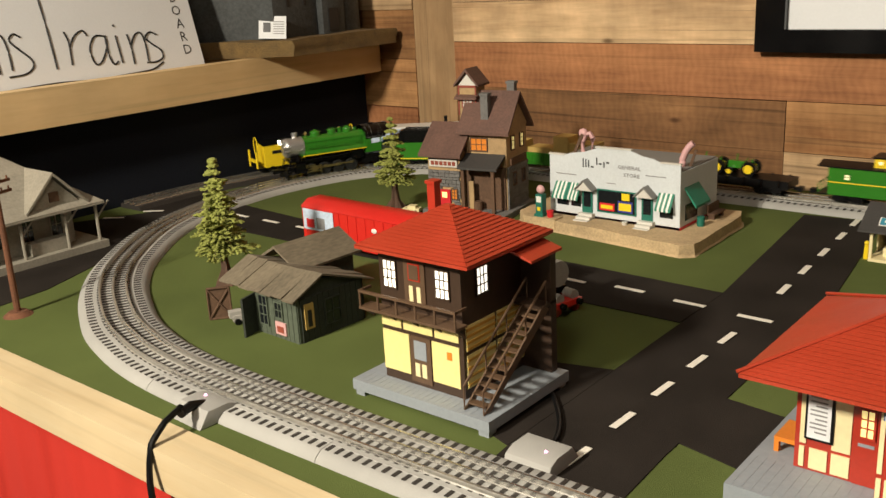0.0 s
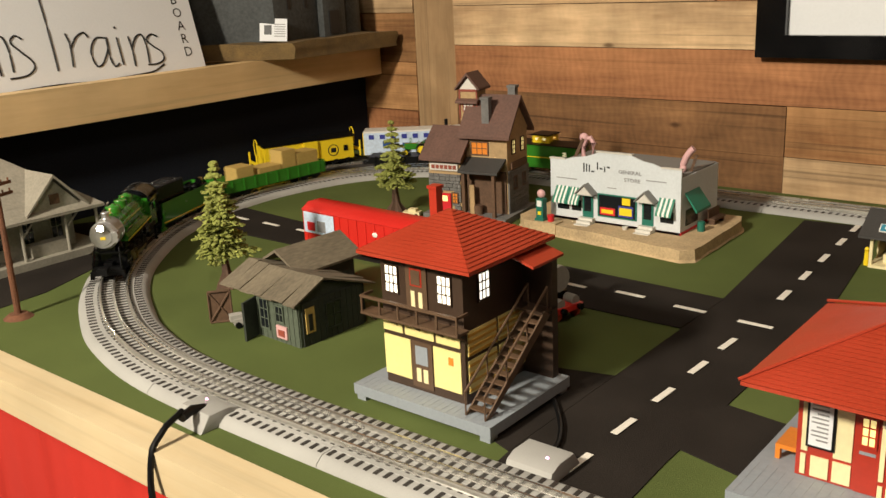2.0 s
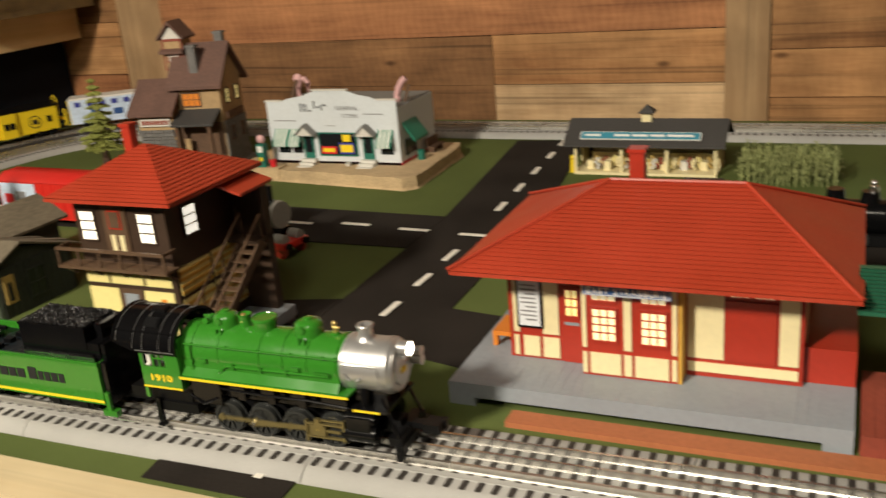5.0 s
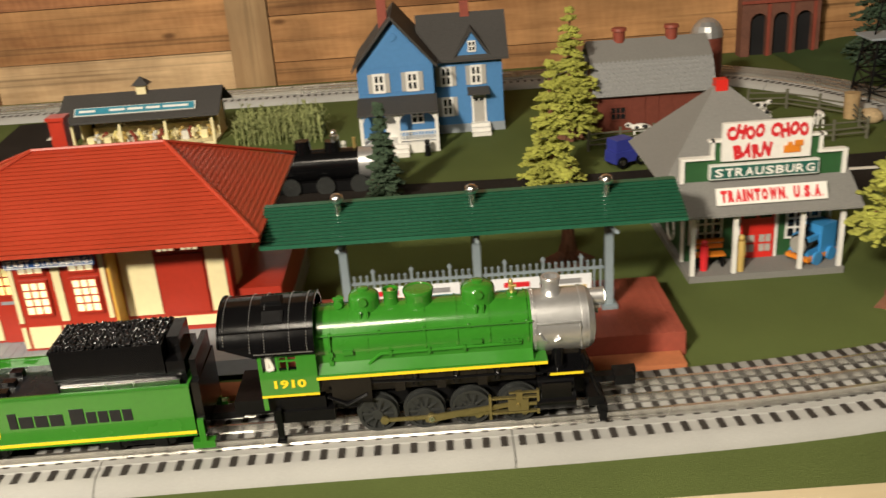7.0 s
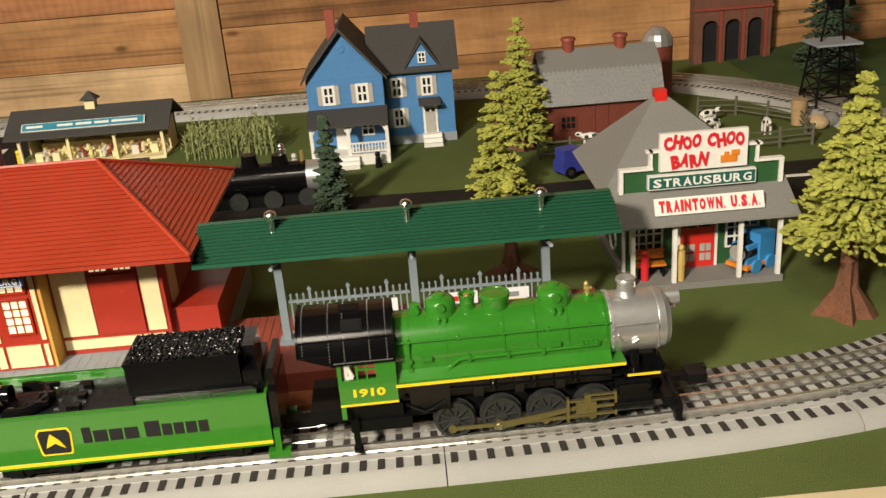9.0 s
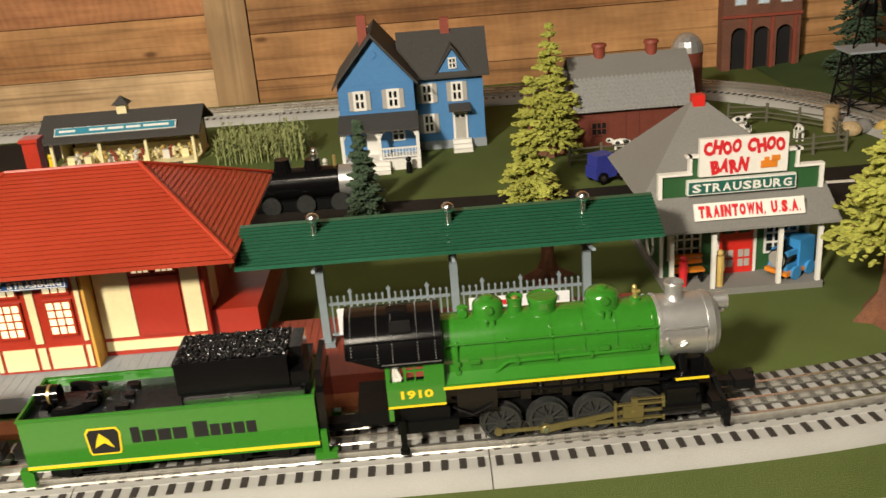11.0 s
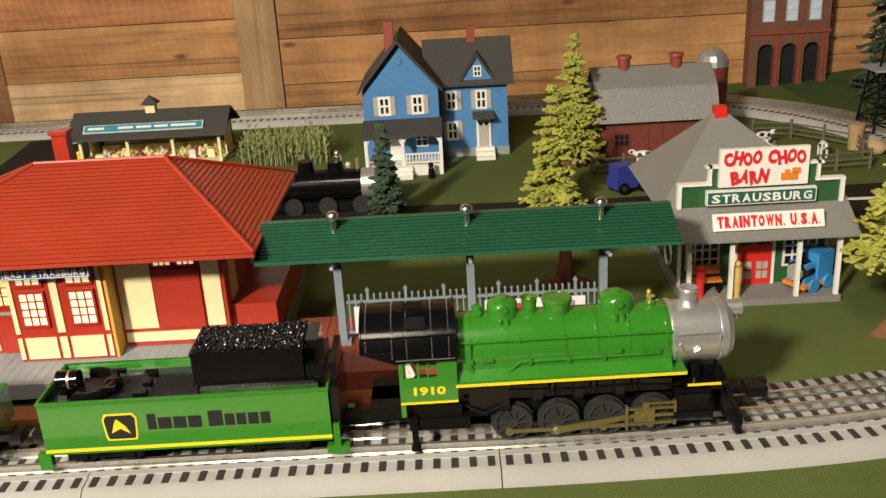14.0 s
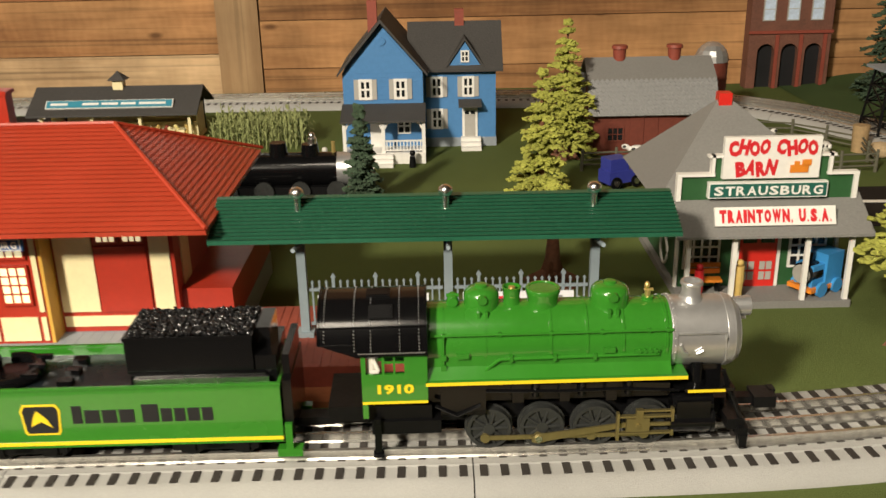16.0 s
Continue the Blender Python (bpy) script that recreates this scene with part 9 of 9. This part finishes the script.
    for k in range(14):
        a = 2 * math.pi * k / 14
        p, q = Vector((math.cos(a), 0, math.sin(a))) * 0.010, Vector((math.cos(a + 0.12), 0.004, math.sin(a + 0.12))) * 0.040
        s = Vector((-math.sin(a), 0.3, math.cos(a))) * 0.005
        vs = [bm.verts.new(Vector((0.006, -0.010, H + 0.088)) + v) for v in (p - s * 0.4, p + s * 0.4, q + s, q - s)]
        bm.faces.new(vs)
    wheel = part("wind_wheel", bm, BLACK_MATT, wt)
    sm = wheel.modifiers.new("thick", "SOLIDIFY")
    sm.thickness = 0.0008
    # grassy bank behind the curve
    bm = fresh()
    bmesh.ops.create_grid(bm, x_segments=40, y_segments=24, size=0.5, matrix=Matrix.Translation((1.42, 2.02, 0)) @ Matrix.Diagonal((0.60, 0.30, 1, 1)))
    for v in bm.verts:
        e = min(1, max(0, (v.co.x - 1.14) / 0.12)) * min(1, max(0, (v.co.y - 1.87) / 0.05))
        v.co.z = 0.0012 + e * 0.010 + e * noise.noise(v.co * 14) * 0.006
    solid("grassy_bank", bm, FELT_DARK, "uneven dark green grassy bank by the wall", "grass", kind="structure")
    v = thing("blue_toy_truck", pose(0.748, 1.570, 0.0025, 0, 0, 25), "deep blue toy truck parked behind the shop", "toy truck")
    part("body", box(-0.022, 0.022, -0.011, 0.011, 0.006, 0.020, 0.004), DEEP_BLUE, v)
    part("cabin", box(-0.020, 0.004, -0.010, 0.010, 0.018, 0.034, 0.004), DEEP_BLUE, v)
    for x in (-0.013, 0.014):
        for sgn in (-1, 1):
            bm = fresh()
            rod(bm, (x, sgn * 0.009, 0.007), (x, sgn * 0.0125, 0.007), 0.007, None, 16)
            w = part("tyre", bm, BLACK_MATT, v)
            bm = fresh()
            rod(bm, (x, sgn * 0.0125, 0.007), (x, sgn * 0.0132, 0.007), 0.0035, None, 12)
            part("hub", bm, CHROME, w)


farm()


# ---- trees ----
def tree(x, y, height, spread, bare, trunk_r, leaf, bark, seed, label, tiers=15, droop=0.35, roots=True, lean=0.0):
    rnd = random.Random(seed)
    t = thing("conifer_tree", pose(x, y, 0, 0, lean, rnd.uniform(0, 360)), label, "tree", "model trees")
    bm = fresh()
    rings = []
    for k in range(9):
        u = k / 8
        z = height * 0.97 * u
        r = trunk_r * (1 - 0.88 * u) + (trunk_r * 1.5 * (1 - u * 9) if u < 0.11 and roots else 0)
        rings.append([bm.verts.new(((r * (1 + 0.35 * math.sin(a * 5 + seed) * (u < 0.2))) * math.cos(a), (r * (1 + 0.35 * math.sin(a * 5 + seed) * (u < 0.2))) * math.sin(a), z)) for a in np.linspace(0, 2 * math.pi, 15)[:-1]])
    for a, b in zip(rings, rings[1:]):
        for i in range(14):
            bm.faces.new((a[i], a[(i + 1) % 14], b[(i + 1) % 14], b[i]))
    bm.faces.new(rings[0][::-1])
    bm.faces.new(rings[-1])
    part("trunk", bm, bark, t)
    limbs, crown = fresh(), fresh()
    for k in range(tiers):
        u = min(1.0, max(0.0, (k + rnd.uniform(-0.2, 0.2)) / (tiers - 1)))
        z = bare + (height - bare) * max(0, min(1, u))
        reach = spread * ((1 - u) ** 0.85 * 0.93 + 0.07)
        n = max(4, int(10 - 5 * u))
        for j in range(n):
            a = 2 * math.pi * (j + rnd.random() * 0.8) / n
            l = reach * rnd.uniform(0.62, 1.12)
            tip = Vector((l * math.cos(a), l * math.sin(a), z - l * droop * rnd.uniform(0.5, 1.3)))
            base = Vector((0, 0, z))
            rod(limbs, base, base.lerp(tip, 0.9), trunk_r * 0.10, trunk_r * 0.04, 5)
            side = Vector((-math.sin(a), math.cos(a), 0))
            m = max(3, int(l / 0.0048))
            for q in range(m):
                w = (q + 0.8) / m
                for lob in range(3):
                    off = (lob - 1) * rnd.uniform(0.15, 0.30) * l * (1 - abs(w - 0.55)) + rnd.uniform(-0.001, 0.001)
                    p = base.lerp(tip, w) + side * off + Vector((0, 0, rnd.uniform(-0.0015, 0.0012) - abs(off) * 0.25))
                    r = rnd.uniform(0.0024, 0.0044) * (0.75 + 0.5 * (1 - w))
                    mt = Matrix.Translation(p) @ Euler((rnd.uniform(-0.5, 0.5), rnd.uniform(-0.5, 0.5), a)).to_matrix().to_4x4() @ Matrix.Diagonal((1.5, 0.95, 0.55, 1))
                    bl = [mt @ (Vector(v) * r) for v in ICO_V]
                    vs = [crown.verts.new(v + Vector([rnd.uniform(-0.25, 0.25) * r for _ in range(3)])) for v in bl]
                    for f in ICO_F:
                        crown.faces.new([vs[i] for i in f])
    part("limbs", limbs, bark, t)
    ob = part("crown", crown, leaf, t)
    ob.data.polygons.foreach_set("use_smooth", [False] * len(ob.data.polygons))
    return t


def ico():
    b = fresh()
    bmesh.ops.create_icosphere(b, subdivisions=1, radius=1)
    v = [tuple(q.co) for q in b.verts]
    f = [tuple(w.index for w in q.verts) for q in b.faces]
    b.free()
    return v, f


ICO_V, ICO_F = ico()
tree(-0.722, 1.262, 0.182, 0.047, 0.062, 0.0062, LEAF_MID, TRUNK_DK, 11, "olive green model conifer on brown trunk by the shed")
tree(-0.787, 1.700, 0.168, 0.040, 0.062, 0.0075, LEAF_MID, TRUNK_DK, 12, "thin olive model conifer with flared roots", tiers=11, droop=0.25)
tree(0.652, 1.512, 0.142, 0.042, 0.004, 0.0065, LEAF_YEL, TRUNK, 13, "bright yellow-green model conifer by the road", tiers=14)
tree(0.703, 1.705, 0.168, 0.046, 0.025, 0.0070, LEAF_YEL, TRUNK, 14, "tall yellow-green model conifer beside the barn", tiers=15)
tree(0.464, 1.500, 0.112, 0.026, 0.012, 0.0040, LEAF_DK, TRUNK_DK, 15, "small dark green model fir", tiers=14, droop=0.5, roots=False)
tree(0.893, 1.168, 0.192, 0.054, 0.082, 0.0085, LEAF_YEL, TRUNK, 16, "broad yellow-green model conifer with thick bark", tiers=14)
tree(1.235, 1.985, 0.26, 0.060, 0.020, 0.0075, LEAF_DK, TRUNK_DK, 17, "tall dark green model fir by the wall", tiers=16, droop=0.5, roots=False)
tree(0.640, 1.300, 0.085, 0.012, 0.060, 0.0085, LEAF_YEL, TRUNK, 18, "brown tree trunk with flared roots behind the platform", tiers=3)


# ---- motion of the train and of its running gear ----
STOP = MAIN.near(0.711, 1.045) + MAIN.length
RUN = [(0.0, 2.264), (0.5, 2.108), (1.0, 1.945), (1.5, 1.775), (2.0, 1.608), (2.5, 1.448), (3.0, 1.288), (3.2, 1.223), (4.4, 0.825), (5.5, 0.436), (6.0, 0.296), (6.5, 0.181), (7.0, 0.094), (7.5, 0.039), (8.0, 0.007), (8.4, 0.002), (9.5, 0.0), (16.0, 0.0)]


def head_at(t):
    """Way run by the smokebox front, measured back from its stop."""
    ts = [r[0] for r in RUN]
    return float(np.interp(t, ts, [r[1] for r in RUN]))


def motions():
    times = [i / 10 for i in range(0, 96)] + [11.0, 13.0, 16.0]
    cars = ((LOCO, -0.112, 0.045), (TENDER, -0.346, 0.053), (GONDOLA, -0.604, 0.088), (FLAT, -0.972, 0.088), (GREEN_CABOOSE, -1.248, 0.055))
    for ob, back, half in cars:
        walk(ob, [(t, on_way(MAIN, STOP - head_at(t) + back, half, RAIL_TOP)) for t in times])
    fine = [i / 30 for i in range(0, 8 * 30 + 16)] + [12.0, 16.0]
    for w, x, sgn in LOCO_WHEELS:
        walk(w, [(t, pose(x, sgn * GAUGE, 0.0125) @ pose(0, 0, 0, 0, math.degrees(-head_at(t) / 0.0125) % 360, 0) @ pose(0, 0, 0, 0, 0, 0 if sgn < 0 else 180)) for t in fine])

    def crank(t, sgn):
        a = head_at(t) / 0.0125 - (0 if sgn < 0 else math.pi / 2) - 2.0
        return CRANK * math.cos(a), 0.0125 + CRANK * math.sin(a)

    for r, sgn in LOCO_RODS:
        walk(r, [(t, pose(crank(t, sgn)[0], sgn * 0.0218, crank(t, sgn)[1])) for t in fine])
    for r, sgn in LOCO_MAINS:
        rows = []
        for t in fine:
            px, pz = crank(t, sgn)
            rows.append((t, pose(0.002 + px, sgn * 0.0236, pz, 0, -math.degrees(math.asin((CROSS_Z - pz) / MAIN_ROD)), 0)))
        walk(r, rows)
    for r, sgn in LOCO_CROSSES:
        rows = []
        for t in fine:
            px, pz = crank(t, sgn)
            rows.append((t, pose(0.002 + px + math.sqrt(MAIN_ROD ** 2 - (CROSS_Z - pz) ** 2), sgn * 0.0252, CROSS_Z)))
        walk(r, rows)


motions()
